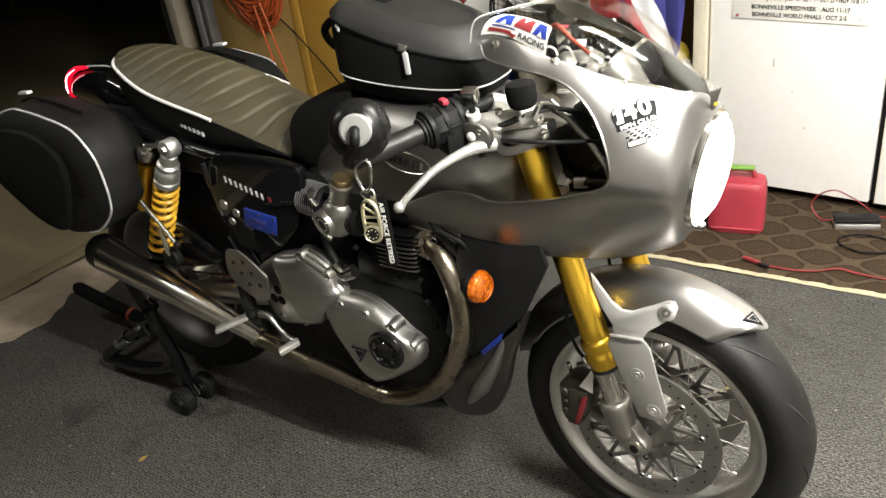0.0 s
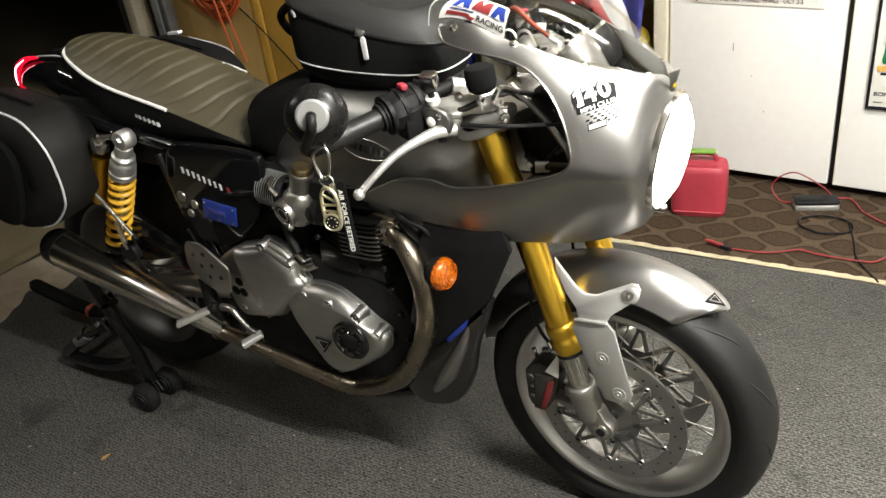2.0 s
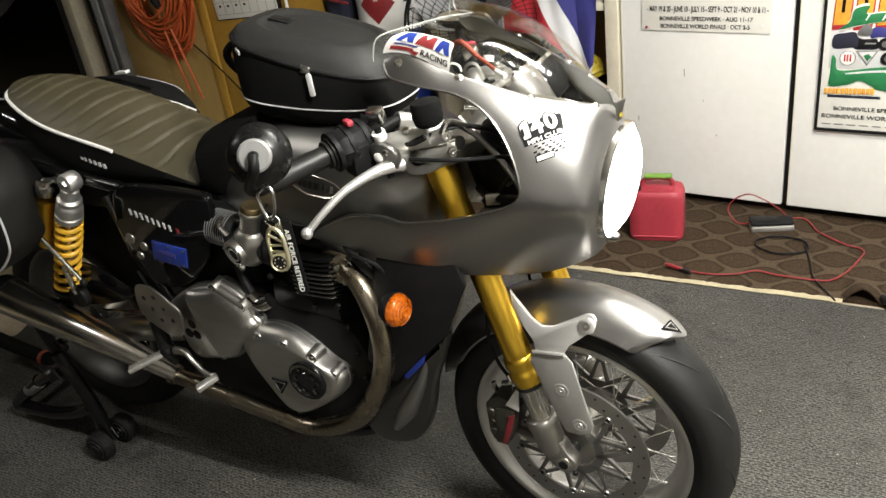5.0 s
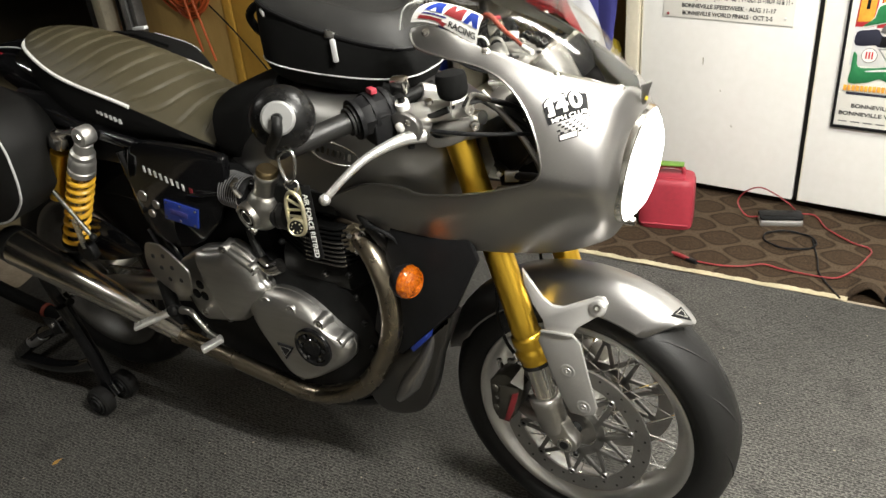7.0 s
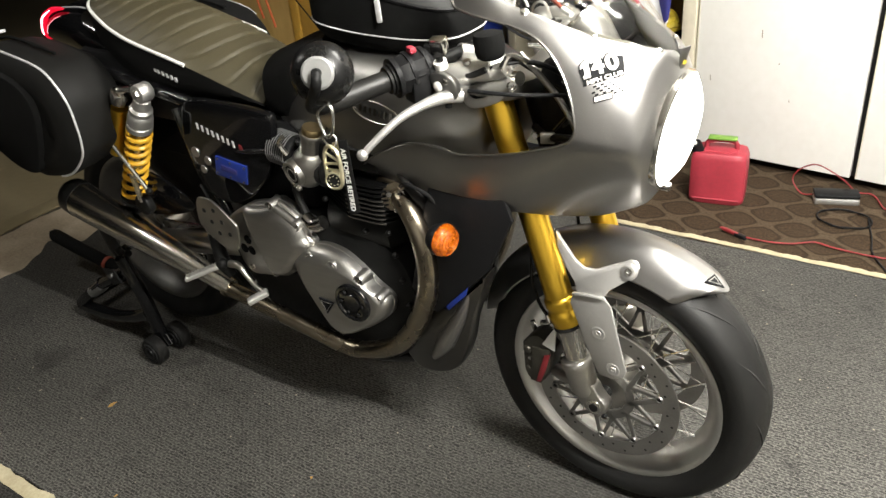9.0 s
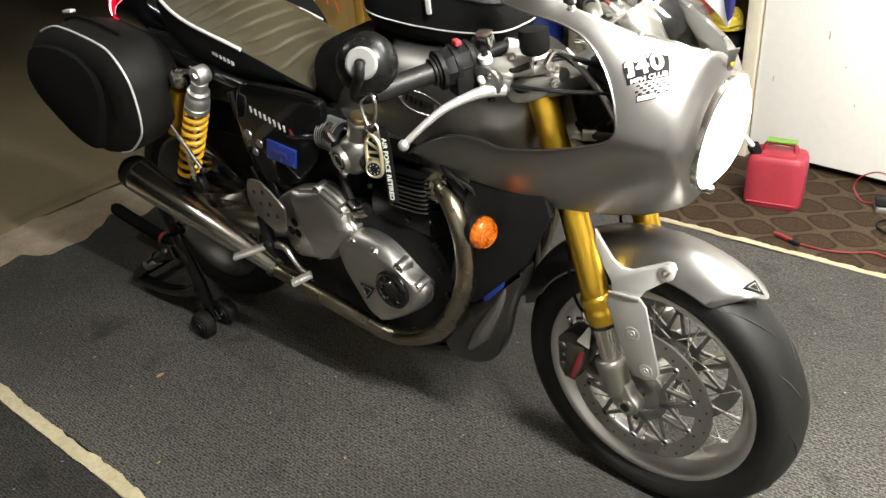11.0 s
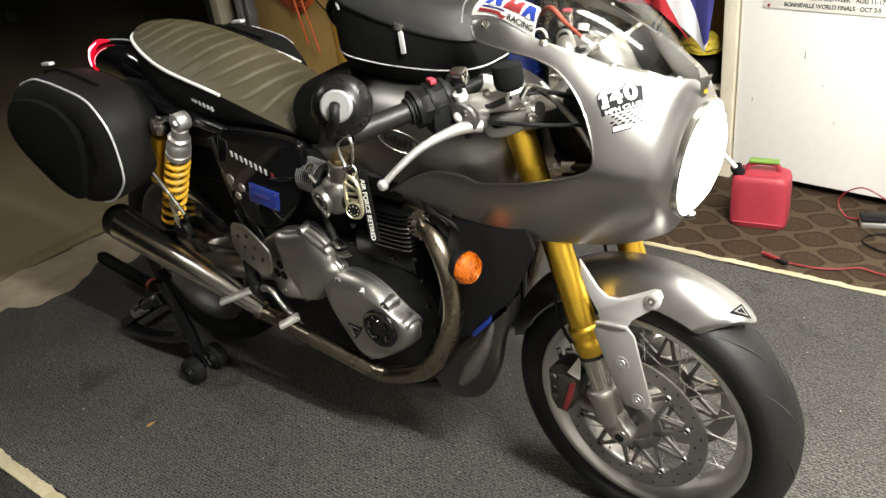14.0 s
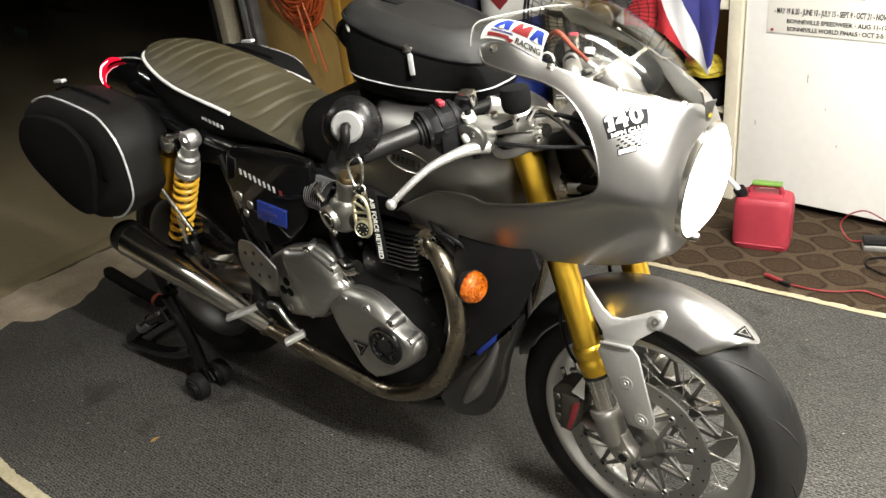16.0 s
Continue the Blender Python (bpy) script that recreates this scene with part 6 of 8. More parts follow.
def seat():
    rows = _rows(SEAT_ROWS, 34)
    top = []
    for x, w, ze, zt in rows:
        row = []
        for j in range(105):
            u = j / 104 * 2 - 1
            bow = 0.020 * (u * u) * (1 if x < -0.80 else 0.4)
            arch = (1 - abs(u) ** 2.5)
            fade = min(1, (1 - abs(u)) * 7)
            # the pleats sweep back towards both edges, less so near the tank
            ph = ((x + bow + 0.765 + 0.060 * abs(u) ** 3.5 * min(1, max(0, (-0.84 - x) / 0.16))) / 0.047) % 1.0
            pleat = 0.0014 - 0.0056 * max(0, 1 - min(ph, 1 - ph) / 0.17) ** 1.5
            row.append((x + bow, w * u, ze + (zt - ze) * arch + pleat * fade))
        top.append(row)
    v, f = loft(top, False, False)
    s = part("seat", (v, f), M["leather"], bike, "taupe pleated seat with white piping", 60)
    # skirt under the edge
    rings = []
    for x, w, ze, zt in rows:
        bow = 0.020 if x < -0.80 else 0.008
        low = min(ze - 0.012, 0.815 + max(0, (-1.15 - x)) * 0.22)
        a = [(x + bow, -w, ze), (x + bow, -w - 0.003, ze - (ze - low) * 0.35), (x + bow, -w * 0.97, ze - (ze - low) * 0.75), (x + bow, -w * 0.86, low)]
        rings.append(a + [(p, -q, r) for p, q, r in a[::-1]])
    part("seat_skirt", loft(rings, True, True), M["nylon"], s, "black seat skirt")
    edge = [(x + 0.020, -w - 0.001, ze + 0.002) for x, w, ze, zt in rows if x < -1.005]
    full = edge + [(x, -y, z) for x, y, z in edge[::-1]]
    part("piping", tube(full[::8] + [full[-1]], 0.0042, 8, 3), M["piping"], s, "white edge piping")
    for k in range(6):
        x = -1.094 + 0.0135 * k - (0.003 if k else 0.0)
        h = 0.017 if k == 0 else 0.011
        part("brand_bar", box(x, x + 0.008, -0.1335, -0.1295, 0.870 - 0.0035 * k, 0.870 - 0.0035 * k + h, 0.001), M["reflect"], s, "small silver lettering bar")
    return s


seat()


def tail():
    st = [(-1.30, 0.10, 0.82, 0.935), (-1.40, 0.098, 0.835, 0.972), (-1.48, 0.088, 0.850, 0.977), (-1.55, 0.075, 0.858, 0.968), (-1.61, 0.060, 0.862, 0.945), (-1.645, 0.045, 0.866, 0.914), (-1.672, 0.02, 0.873, 0.890)]
    t = part("tail_unit", body_loft(dense(st, 4), 24, 2.3), M["black"], bike, "gloss black tail with lit red lamp")
    for side in (-1,):
        pts = [(-1.500, side * 0.062, 0.971), (-1.556, side * 0.060, 0.963), (-1.608, side * 0.056, 0.940), (-1.640, side * 0.048, 0.908), (-1.652, side * 0.042, 0.886), (-1.652, side * 0.036, 0.866)]
        part("tail_lamp_strip", tube(pts, [0.003, 0.007, 0.009, 0.009, 0.006, 0.003], 8, 5), M["tail_glow"], t, "lit red lamp strip")
        part("led_streak", tube([(x + 0.002, y + side * 0.0085, z + 0.001) for x, y, z in pts[1:5]], [0.001, 0.0026, 0.0030, 0.001], 6, 4), M["tail_hot"], t, "bright led streak")
    part("tail_lens", tube([(-1.648, -0.035, 0.885), (-1.662, 0.0, 0.885), (-1.648, 0.035, 0.885)], 0.020, 10, 5), M["tail_dark"], t)
    part("chrome_line", tube([(-1.395, -0.064, 0.978), (-1.43, -0.064, 0.979), (-1.50, -0.062, 0.974)], 0.0022, 6, 4), M["reflect"], t)
    rf = []
    for i in range(25):
        a = radians(62 + 88 * i / 24)
        rf.append([(-1.405 + (0.345 - 0.03 * abs(u) ** 3) * math.cos(a), 0.088 * u, 0.345 + (0.345 - 0.03 * abs(u) ** 3) * math.sin(a)) for u in [j / 8 - 1 for j in range(17)]])
    part("rear_mudguard", loft(rf, False, False), M["plastic"], t)


tail()

# ---- frame, swingarm, shocks ----
fr = part("frame", join(*[tube(p, 0.0155, 10, 5) for p in (
    [(-0.23, -0.02, 0.86), (-0.40, -0.10, 0.80), (-0.62, -0.135, 0.76), (-0.80, -0.14, 0.78), (-1.0, -0.135, 0.81), (-1.2, -0.125, 0.83), (-1.38, -0.10, 0.85)],
    [(-0.23, 0.02, 0.86), (-0.40, 0.10, 0.80), (-0.62, 0.135, 0.76), (-0.80, 0.14, 0.78), (-1.0, 0.135, 0.81), (-1.2, 0.125, 0.83), (-1.38, 0.10, 0.85)])]), M["black"], bike, "black tubular steel frame")
for s in (-1, 1):
    part("rear_stay", tube([(-1.02, s * 0.155, 0.80), (-0.99, s * 0.158, 0.70), (-0.93, s * 0.155, 0.56), (-0.90, s * 0.15, 0.46)], 0.012, 10, 5), M["black"], fr)
    part("down_tube", tube([(-0.25, s * 0.03, 0.82), (-0.32, s * 0.06, 0.66), (-0.36, s * 0.10, 0.45), (-0.40, s * 0.12, 0.30), (-0.55, s * 0.13, 0.24)], 0.016, 10, 5), M["black"], fr)
    part("upper_shock_mount", lathe([(0.012, 0), (0.016, 0.01), (0.016, 0.05)], (-1.113, s * 0.115, 0.827), (0, s, 0), 14), M["black"], fr)
part("head_tube", rod((-0.175, 0, 0.93), (-0.118, 0, 0.72), 0.034, 20), M["satin"], fr)
part("subframe_panel", box(-1.42, -1.02, -0.116, 0.116, 0.735, 0.893, 0.02), M["plastic"], fr)
part("airbox", box(-0.985, -0.665, -0.125, 0.125, 0.545, 0.80, 0.03), M["plastic"], fr, "black airbox behind the side covers")
part("frame_badge", tube([(-0.985, -0.17, 0.62), (-0.955, -0.172, 0.56)], 0.004, 6, 2), M["black"], fr)

sw = part("swingarm", join(tube([(-0.90, -0.115, 0.445), (-1.05, -0.125, 0.425), (-1.25, -0.135, 0.385), (-1.42, -0.135, 0.345)], [0.030, 0.034, 0.030, 0.026], 12, 5),
                           tube([(-0.90, 0.115, 0.445), (-1.05, 0.125, 0.425), (-1.25, 0.135, 0.385), (-1.42, 0.135, 0.345)], [0.030, 0.034, 0.030, 0.026], 12, 5),
                           rod((-0.93, -0.12, 0.44), (-0.93, 0.12, 0.44), 0.028, 14)), M["alu"], bike, "cast alloy swingarm")
part("rear_axle_nut", lathe([(0.0, 0.0), (0.016, 0.0), (0.018, -0.004), (0.018, -0.02)], (-1.405, -0.168, 0.345), (0, -1, 0), 6), M["polish"], sw)
part("hugger", plate([(-1.355, 0.545), (-1.30, 0.575), (-1.212, 0.597), (-1.108, 0.563), (-1.064, 0.528), (-1.15, 0.490), (-1.28, 0.468), (-1.355, 0.495)], -0.146, -0.138, 0.003, 3), M["black"], sw, "gloss black wheel hugger")
part("chain_guard", tube([(-0.95, -0.135, 0.475), (-1.10, -0.137, 0.468), (-1.22, -0.138, 0.455)], 0.004, 8, 4), M["spoke"], sw)


def shock(side):
    y = side * 0.166
    top, low = Vector((-1.113, y, 0.829)), Vector((-1.312, y * 0.98, 0.478))
    d = (low - top).normalized()
    L = (low - top).length
    s = part("shock_absorber", rod(top + d * 0.03, low, 0.0095, 14), M["polish"], bike, "twin shock with yellow spring and reservoir")
    part("top_eye", lathe([(0.009, -0.017), (0.021, -0.017), (0.023, -0.013), (0.023, 0.013), (0.021, 0.017), (0.009, 0.017)], top, (0, side, 0), 22), M["castbright"], s)
    part("eye_bolt", lathe([(0.0, 0.006), (0.009, 0.006), (0.011, 0.002), (0.011, 0.0)], top + Vector((0, side * 0.017, 0)), (0, side, 0), 6), M["alu"], s)
    part("top_body", lathe([(0.012, 0.015), (0.020, 0.02), (0.021, 0.045), (0.027, 0.05), (0.027, 0.06), (0.025, 0.062), (0.028, 0.066), (0.030, 0.075), (0.030, 0.092), (0.028, 0.094), (0.031, 0.097), (0.031, 0.110), (0.024, 0.113)], top, d, 26), M["castbright"], s)
    turns, pts = 8.5, []
    q = d.to_track_quat("Z", "Y").to_matrix()
    h0, h1 = 0.116, L - 0.055
    n = 190
    for i in range(n + 1):
        t = i / n
        a = 2 * math.pi * turns * t
        pts.append(top + d * (h0 + (h1 - h0) * (t ** 1.18)) + q @ Vector((0.0262 * math.cos(a), 0.0262 * math.sin(a), 0)))
    part("spring", tube([tuple(p) for p in pts], 0.0062, 8, 1, smooth_path=False), M["yellow"], s, "yellow coil spring")
    part("bump_stop", lathe([(0.012, L - 0.11), (0.017, L - 0.10), (0.015, L - 0.07)], top, d, 16), M["rubber"], s)
    part("lower_cup", lathe([(0.016, L - 0.056), (0.032, L - 0.053), (0.032, L - 0.046), (0.018, L - 0.040), (0.014, L - 0.015)], top, d, 24), M["satin"], s)
    part("low_eye", lathe([(0.008, -0.014), (0.018, -0.014), (0.018, 0.014), (0.008, 0.014)], low, (0, side, 0), 18), M["satin"], s)
    # reservoir bridge and gold canister behind
    rt = top + Vector((-0.086, 0.0, -0.028))
    part("bridge", tube([top + Vector((-0.02, 0, 0.006)), top + Vector((-0.06, 0, 0.0)), rt + Vector((0, 0, 0.022))], [0.011, 0.007, 0.012], 10, 5), M["polish"], s, "polished reservoir bridge")
    part("reservoir_cap", lathe([(0.0, -0.002), (0.021, 0.0), (0.023, 0.004), (0.023, 0.028), (0.021, 0.032)], rt + Vector((0, 0, 0.02)), d, 22), M["polish"], s)
    part("reservoir", lathe([(0.020, 0.05), (0.020, 0.185), (0.016, 0.20), (0.0, 0.202)], rt + Vector((0, 0, 0.02)), d, 22), M["gold"], s, "gold anodised reservoir")
    return s


shock(-1)
shock(1)

# polished link rod and return spring beside the shock
link = part("brake_link", rod((-1.236, -0.205, 0.691), (-1.147, -0.205, 0.588), 0.0055, 10), M["spoke"], bike, "polished rod with coiled return spring")
pts = []
for i in range(150):
    t = i / 149
    a = 2 * math.pi * 15 * t
    c = Vector((-1.198, -0.203, 0.624)).lerp(Vector((-1.193, -0.203, 0.548)), t)
    pts.append((c.x + 0.006 * math.cos(a), c.y + 0.006 * math.sin(a), c.z))
part("return_spring", tube(pts, 0.0016, 5, 1, smooth_path=False), M["spoke"], link)
part("link_joint", ball((-1.145, -0.205, 0.586), 0.009), M["satin"], link)
part("link_bracket", plate([(-1.215, 0.555), (-1.180, 0.562), (-1.165, 0.528), (-1.190, 0.508), (-1.220, 0.522)], -0.205, -0.185, 0.003, 3), M["satin"], link)

# ---- engine ----
CASE = [(-0.95, 0.50), (-0.90, 0.56), (-0.72, 0.60), (-0.60, 0.585), (-0.46, 0.57), (-0.40, 0.50), (-0.40, 0.36), (-0.47, 0.27), (-0.62, 0.24), (-0.80, 0.26), (-0.92, 0.38)]
eng = part("engine", plate(CASE, -0.155, 0.155, 0.02, 3), M["satin"], bike, "black parallel twin engine with polished covers")
# outer edges of the cast covers, and the edges of their raised faces, corner for corner
SPROCKET_EDGE = [(-0.905, 0.551), (-0.862, 0.584), (-0.810, 0.608), (-0.757, 0.621), (-0.735, 0.634), (-0.700, 0.622), (-0.664, 0.592), (-0.655, 0.563), (-0.645, 0.540), (-0.690, 0.490), (-0.729, 0.443), (-0.768, 0.428), (-0.818, 0.418), (-0.860, 0.412), (-0.885, 0.433), (-0.900, 0.481), (-0.908, 0.520)]
BULGE_EDGE = [(-0.832, 0.600), (-0.800, 0.604), (-0.757, 0.615), (-0.735, 0.622), (-0.702, 0.614), (-0.668, 0.586), (-0.658, 0.560), (-0.650, 0.538), (-0.692, 0.490), (-0.730, 0.449), (-0.772, 0.438), (-0.790, 0.464), (-0.812, 0.510), (-0.828, 0.560)]
BULGE_FACE = [(-0.812, 0.568), (-0.788, 0.574), (-0.757, 0.576), (-0.738, 0.578), (-0.715, 0.572), (-0.694, 0.558), (-0.687, 0.546), (-0.684, 0.534), (-0.708, 0.497), (-0.738, 0.463), (-0.764, 0.456), (-0.776, 0.474), (-0.794, 0.512), (-0.808, 0.545)]
CLUTCH_EDGE = [(-0.707, 0.494), (-0.672, 0.528), (-0.623, 0.545), (-0.572, 0.541), (-0.527, 0.518), (-0.484, 0.484), (-0.446, 0.458), (-0.452, 0.418), (-0.485, 0.385), (-0.548, 0.343), (-0.585, 0.330), (-0.622, 0.345), (-0.654, 0.397), (-0.692, 0.452)]
CLUTCH_FACE = [(-0.664, 0.494), (-0.643, 0.511), (-0.606, 0.516), (-0.572, 0.511), (-0.535, 0.503), (-0.500, 0.490), (-0.470, 0.462), (-0.470, 0.428), (-0.496, 0.398), (-0.549, 0.357), (-0.584, 0.346), (-0.612, 0.359), (-0.641, 0.402), (-0.668, 0.452)]


def cover(name, edge, face, y0, y1, dome, parent, label=""):
    """Cast cover: a flange line, a wide rolled shoulder up to a ridge, and a slightly crowned face."""
    o, f = ([(q.x, q.y) for q in spline([(a, b, 0) for a, b in line], 6, True)] for line in (edge, face))
    rows = [[(a, -0.150, b) for a, b in o], [(a, y0 + 0.006, b) for a, b in o], [(a, y0 + 0.005, b) for a, b in inset(o, 0.0015)], [(a, y0 + 0.003, b) for a, b in inset(o, 0.0015)], [(a, y0 + 0.002, b) for a, b in o]]
    for k, g in ((0.0, 0.0), (0.02, 0.20), (0.09, 0.42), (0.24, 0.63), (0.45, 0.79), (0.70, 0.91), (0.92, 0.985), (1.0, 1.0)):
        rows.append([(a + (c - a) * k, y0 + (y1 - y0) * g, b + (d - b) * k) for (a, b), (c, d) in zip(o, f)])
    cx, cz = sum(a for a, b in f) / len(f), sum(b for a, b in f) / len(f)
    for q, h in ((0.93, 0.15), (0.75, 0.5), (0.5, 0.85), (0.25, 1.0), (0.04, 1.0)):
        rows.append([(cx + (a - cx) * q, y1 - dome * h, cz + (b - cz) * q) for a, b in f])
    return part(name, loft(rows), M["cover"], parent, label, 50)


low_face = [(a + (-0.775 - a) * 0.10, b + (0.52 - b) * 0.10) for a, b in SPROCKET_EDGE]
ca = cover("sprocket_cover", SPROCKET_EDGE, low_face, -0.172, -0.184, 0.001, eng, "cast alloy sprocket cover with three holes")
cover("cover_bulge", BULGE_EDGE, BULGE_FACE, -0.181, -0.203, 0.004, ca)
cb = cover("clutch_cover", CLUTCH_EDGE, CLUTCH_FACE, -0.172, -0.204, 0.002, eng, "cast alloy clutch cover with black cap")
part("cover_web", tube([(-0.742, -0.183, 0.624), (-0.706, -0.186, 0.610), (-0.670, -0.184, 0.589)], 0.0095, 12, 4), M["cover"], ca)


def bosses(parent, spots):
    """Counterbored bolt bosses with a socket screw down in each."""
    for a, y, b, r in spots:
        bo = part("bolt_boss", lathe([(r + 0.003, 0.0), (r + 0.001, 0.014), (r, 0.032), (r - 0.0008, 0.0335), (r - 0.0025, 0.0335), (r - 0.003, 0.026), (0.002, 0.026)], (a, y + 0.0335, b), (0, -1, 0), 24), M["cover"], parent)
        part("bolt_head", lathe([(0.0, 0.003), (0.0032, 0.003), (0.0036, 0.007), (0.0055, 0.007), (0.0063, 0.005), (0.0063, 0.0)], (a, y + 0.0075, b), (0, -1, 0), 14), M["polish"], bo)


bosses(ca, ((-0.738, -0.194, 0.624, 0.0125), (-0.673, -0.193, 0.589, 0.0125), (-0.853, -0.187, 0.436, 0.010), (-0.775, -0.190, 0.440, 0.010)))
bosses(cb, ((-0.642, -0.199, 0.520, 0.0130), (-0.574, -0.203, 0.518, 0.0130), (-0.505, -0.203, 0.501, 0.0130), (-0.464, -0.199, 0.462, 0.0120), (-0.505, -0.197, 0.389, 0.010), (-0.584, -0.197, 0.342, 0.010)))
for a, b in ((-0.847, 0.510), (-0.865, 0.483), (-0.841, 0.482)):
    part("hole", lathe([(0.0, 0.001), (0.0105, 0.001), (0.0125, 0.0)], (a, -0.1845, b), (0, -1, 0), 20), M["ink"], ca)
cap = part("clutch_cap", lathe([(0.046, -0.004), (0.046, 0.003), (0.043, 0.006), (0.037, 0.006), (0.035, 0.002), (0.022, 0.001), (0.020, 0.004), (0.0, 0.004)], (-0.526, -0.2075, 0.443), (0, -1, 0), 40), M["black"], cb, "black round cap with bolts")
for k in range(6):
    a = 2 * math.pi * k / 6
    part("cap_bolt", lathe([(0.0, 0.003), (0.003, 0.003), (0.0042, 0.001), (0.0042, 0)], (-0.526 + 0.029 * math.cos(a), -0.2105, 0.443 + 0.029 * math.sin(a)), (0, -1, 0), 10), M["satin"], cap)
part("triangle_badge", plate([(-0.625, 0.428), (-0.608, 0.389), (-0.581, 0.426)], -0.2095, -0.2035, 0.001), M["ink"], cb, "black triangular badge")
part("triangle_line", tube([(-0.6185, -0.2102, 0.4235), (-0.6070, -0.2102, 0.3975), (-0.5885, -0.2102, 0.4220)], 0.0009, 6, 1, True, False), M["alu"], cb)

# barrels with bright-edged fins, and head
cyl = part("cylinder_block", body_loft([(-0.63, 0.12, 0.56, 0.64), (-0.61, 0.150, 0.55, 0.64), (-0.45, 0.150, 0.55, 0.64), (-0.43, 0.12, 0.56, 0.64)], 24, 5), M["satin"], eng)
for k in range(9):
    z = 0.636 + 0.0100 * k
    fin = [(-0.640, -0.115), (-0.600, -0.135), (-0.560, -0.156), (-0.530, -0.170), (-0.515, -0.1720), (-0.455, -0.1720), (-0.440, -0.168), (-0.422, -0.145), (-0.422, 0.140), (-0.455, 0.172), (-0.615, 0.172), (-0.640, 0.145)]
    geo = loft([[(a, b, z - 0.0022) for a, b in fin], [(a, b, z + 0.0022) for a, b in fin]])
    fo = part("cooling_fin", geo, M["fin"], cyl)
    if k < 6:
        part("bright_edge", loft([[(a, b, z - 0.0017), (a, b - 0.0012, z - 0.0017), (a, b - 0.0012, z + 0.0017), (a, b, z + 0.0017)] for a, b in ((-0.530, -0.1702), (-0.515, -0.1722), (-0.455, -0.1722), (-0.440, -0.1682), (-0.436, -0.1635))]), M["polish"], fo, "machined bright fin edge")
head = part("cylinder_head", body_loft([(-0.64, 0.12, 0.722, 0.78), (-0.62, 0.155, 0.72, 0.80), (-0.45, 0.158, 0.72, 0.80), (-0.425, 0.13, 0.722, 0.775)], 24, 4), M["satin"], eng, "black cylinder head")
part("cam_cover", body_loft([(-0.60, 0.11, 0.79, 0.815), (-0.58, 0.14, 0.785, 0.835), (-0.47, 0.14, 0.785, 0.835), (-0.45, 0.11, 0.79, 0.815)], 24, 4), M["black"], head)
for a, b in ((-0.60, 0.655), (-0.44, 0.61), (-0.50, 0.60), (-0.43, 0.56), (-0.645, 0.60), (-0.41, 0.44), (-0.42, 0.50)):
    part("case_bolt", lathe([(0.0, 0.008), (0.004, 0.008), (0.006, 0.006), (0.007, 0.0)], (a, -0.156, b), (0, -1, 0), 10), M["satin"], eng)
part("oil_filter", lathe([(0.0, 0.03), (0.036, 0.028), (0.038, 0.02), (0.038, -0.02)], (-0.39, 0.0, 0.40), (1, 0, 0), 24), M["satin"], eng)
part("drive_link", tube([(-0.66, -0.165, 0.60), (-0.635, -0.17, 0.59), (-0.61, -0.165, 0.60)], 0.016, 12, 4), M["polish"], eng, "polished banjo fitting")
part("hose", tube([(-0.66, -0.16, 0.60), (-0.69, -0.15, 0.66), (-0.70, -0.12, 0.72)], 0.009, 8, 5), M["rubber"], eng)
part("hose", tube([(-0.42, -0.14, 0.78), (-0.37, -0.15, 0.72), (-0.34, -0.13, 0.66), (-0.33, -0.10, 0.60)], 0.013, 10, 5), M["rubber"], eng)

# throttle body shaped like an old carburettor
AX_T = Vector((0.32, 0.0, 1.0)).normalized()
T0 = Vector((-0.632, -0.152, 0.728))
tb = part("throttle_body", lathe([(0.0, -0.050), (0.014, -0.049), (0.026, -0.043), (0.034, -0.032), (0.0375, -0.016), (0.0375, 0.006), (0.035, 0.018), (0.029, 0.027), (0.0235, 0.034)], T0, AX_T, 32), M["dullcast"], bike, "cast alloy throttle body with brass cap", 60)
part("throttle_barrel", lathe([(0.0235, 0.034), (0.0225, 0.050), (0.0225, 0.066), (0.0250, 0.068), (0.0250, 0.075), (0.0235, 0.077)], T0, AX_T, 26), M["dullcast"], tb)
part("brass_cap", lathe([(0.0220, 0.076), (0.0218, 0.079), (0.0218, 0.087), (0.0195, 0.090), (0.0, 0.091)], T0, AX_T, 24), M["bronze"], tb, "brass coloured cap")
CA = Vector((-0.22, -0.96, -0.16)).normalized()
CX = T0 + Vector((-0.010, 0.0, -0.006)) + CA * 0.038
part("cap_ring", lathe([(0.031, -0.024), (0.030, -0.004), (0.0285, 0.002), (0.0255, 0.0035), (0.0225, 0.003), (0.0215, 0.0)], CX, CA, 32), M["alu"], tb)
part("cap_emblem", lathe([(0.0215, 0.0), (0.0205, 0.0015), (0.0, 0.002)], CX, CA, 26), M["satin"], tb, "dark round emblem")
part("emblem_ring", lathe([(0.0125, 0.0016), (0.0135, 0.0030), (0.0155, 0.0030), (0.0165, 0.0014)], CX, CA, 26, False), M["alu"], tb)
turn_c = CA.to_track_quat("Z", "Y").to_matrix()
for k in range(3):
    a = radians(30 + 120 * k)
    part("cap_screw", lathe([(0.0, 0.005), (0.0022, 0.005), (0.0035, 0.004), (0.0038, 0.0)], CX + turn_c @ Vector((0.0255 * math.cos(a), 0.0255 * math.sin(a), 0.001)), CA, 12), M["polish"], tb)
part("idle_arm", tube([(-0.668, -0.175, 0.752), (-0.680, -0.18, 0.775), (-0.668, -0.178, 0.792)], 0.006, 8, 4), M["polish"], tb)
part("drain_screw", lathe([(0.0, 0.006), (0.006, 0.006), (0.008, 0.0)], (-0.635, -0.190, 0.690), (0, -1, -0.4), 12), M["polish"], tb)
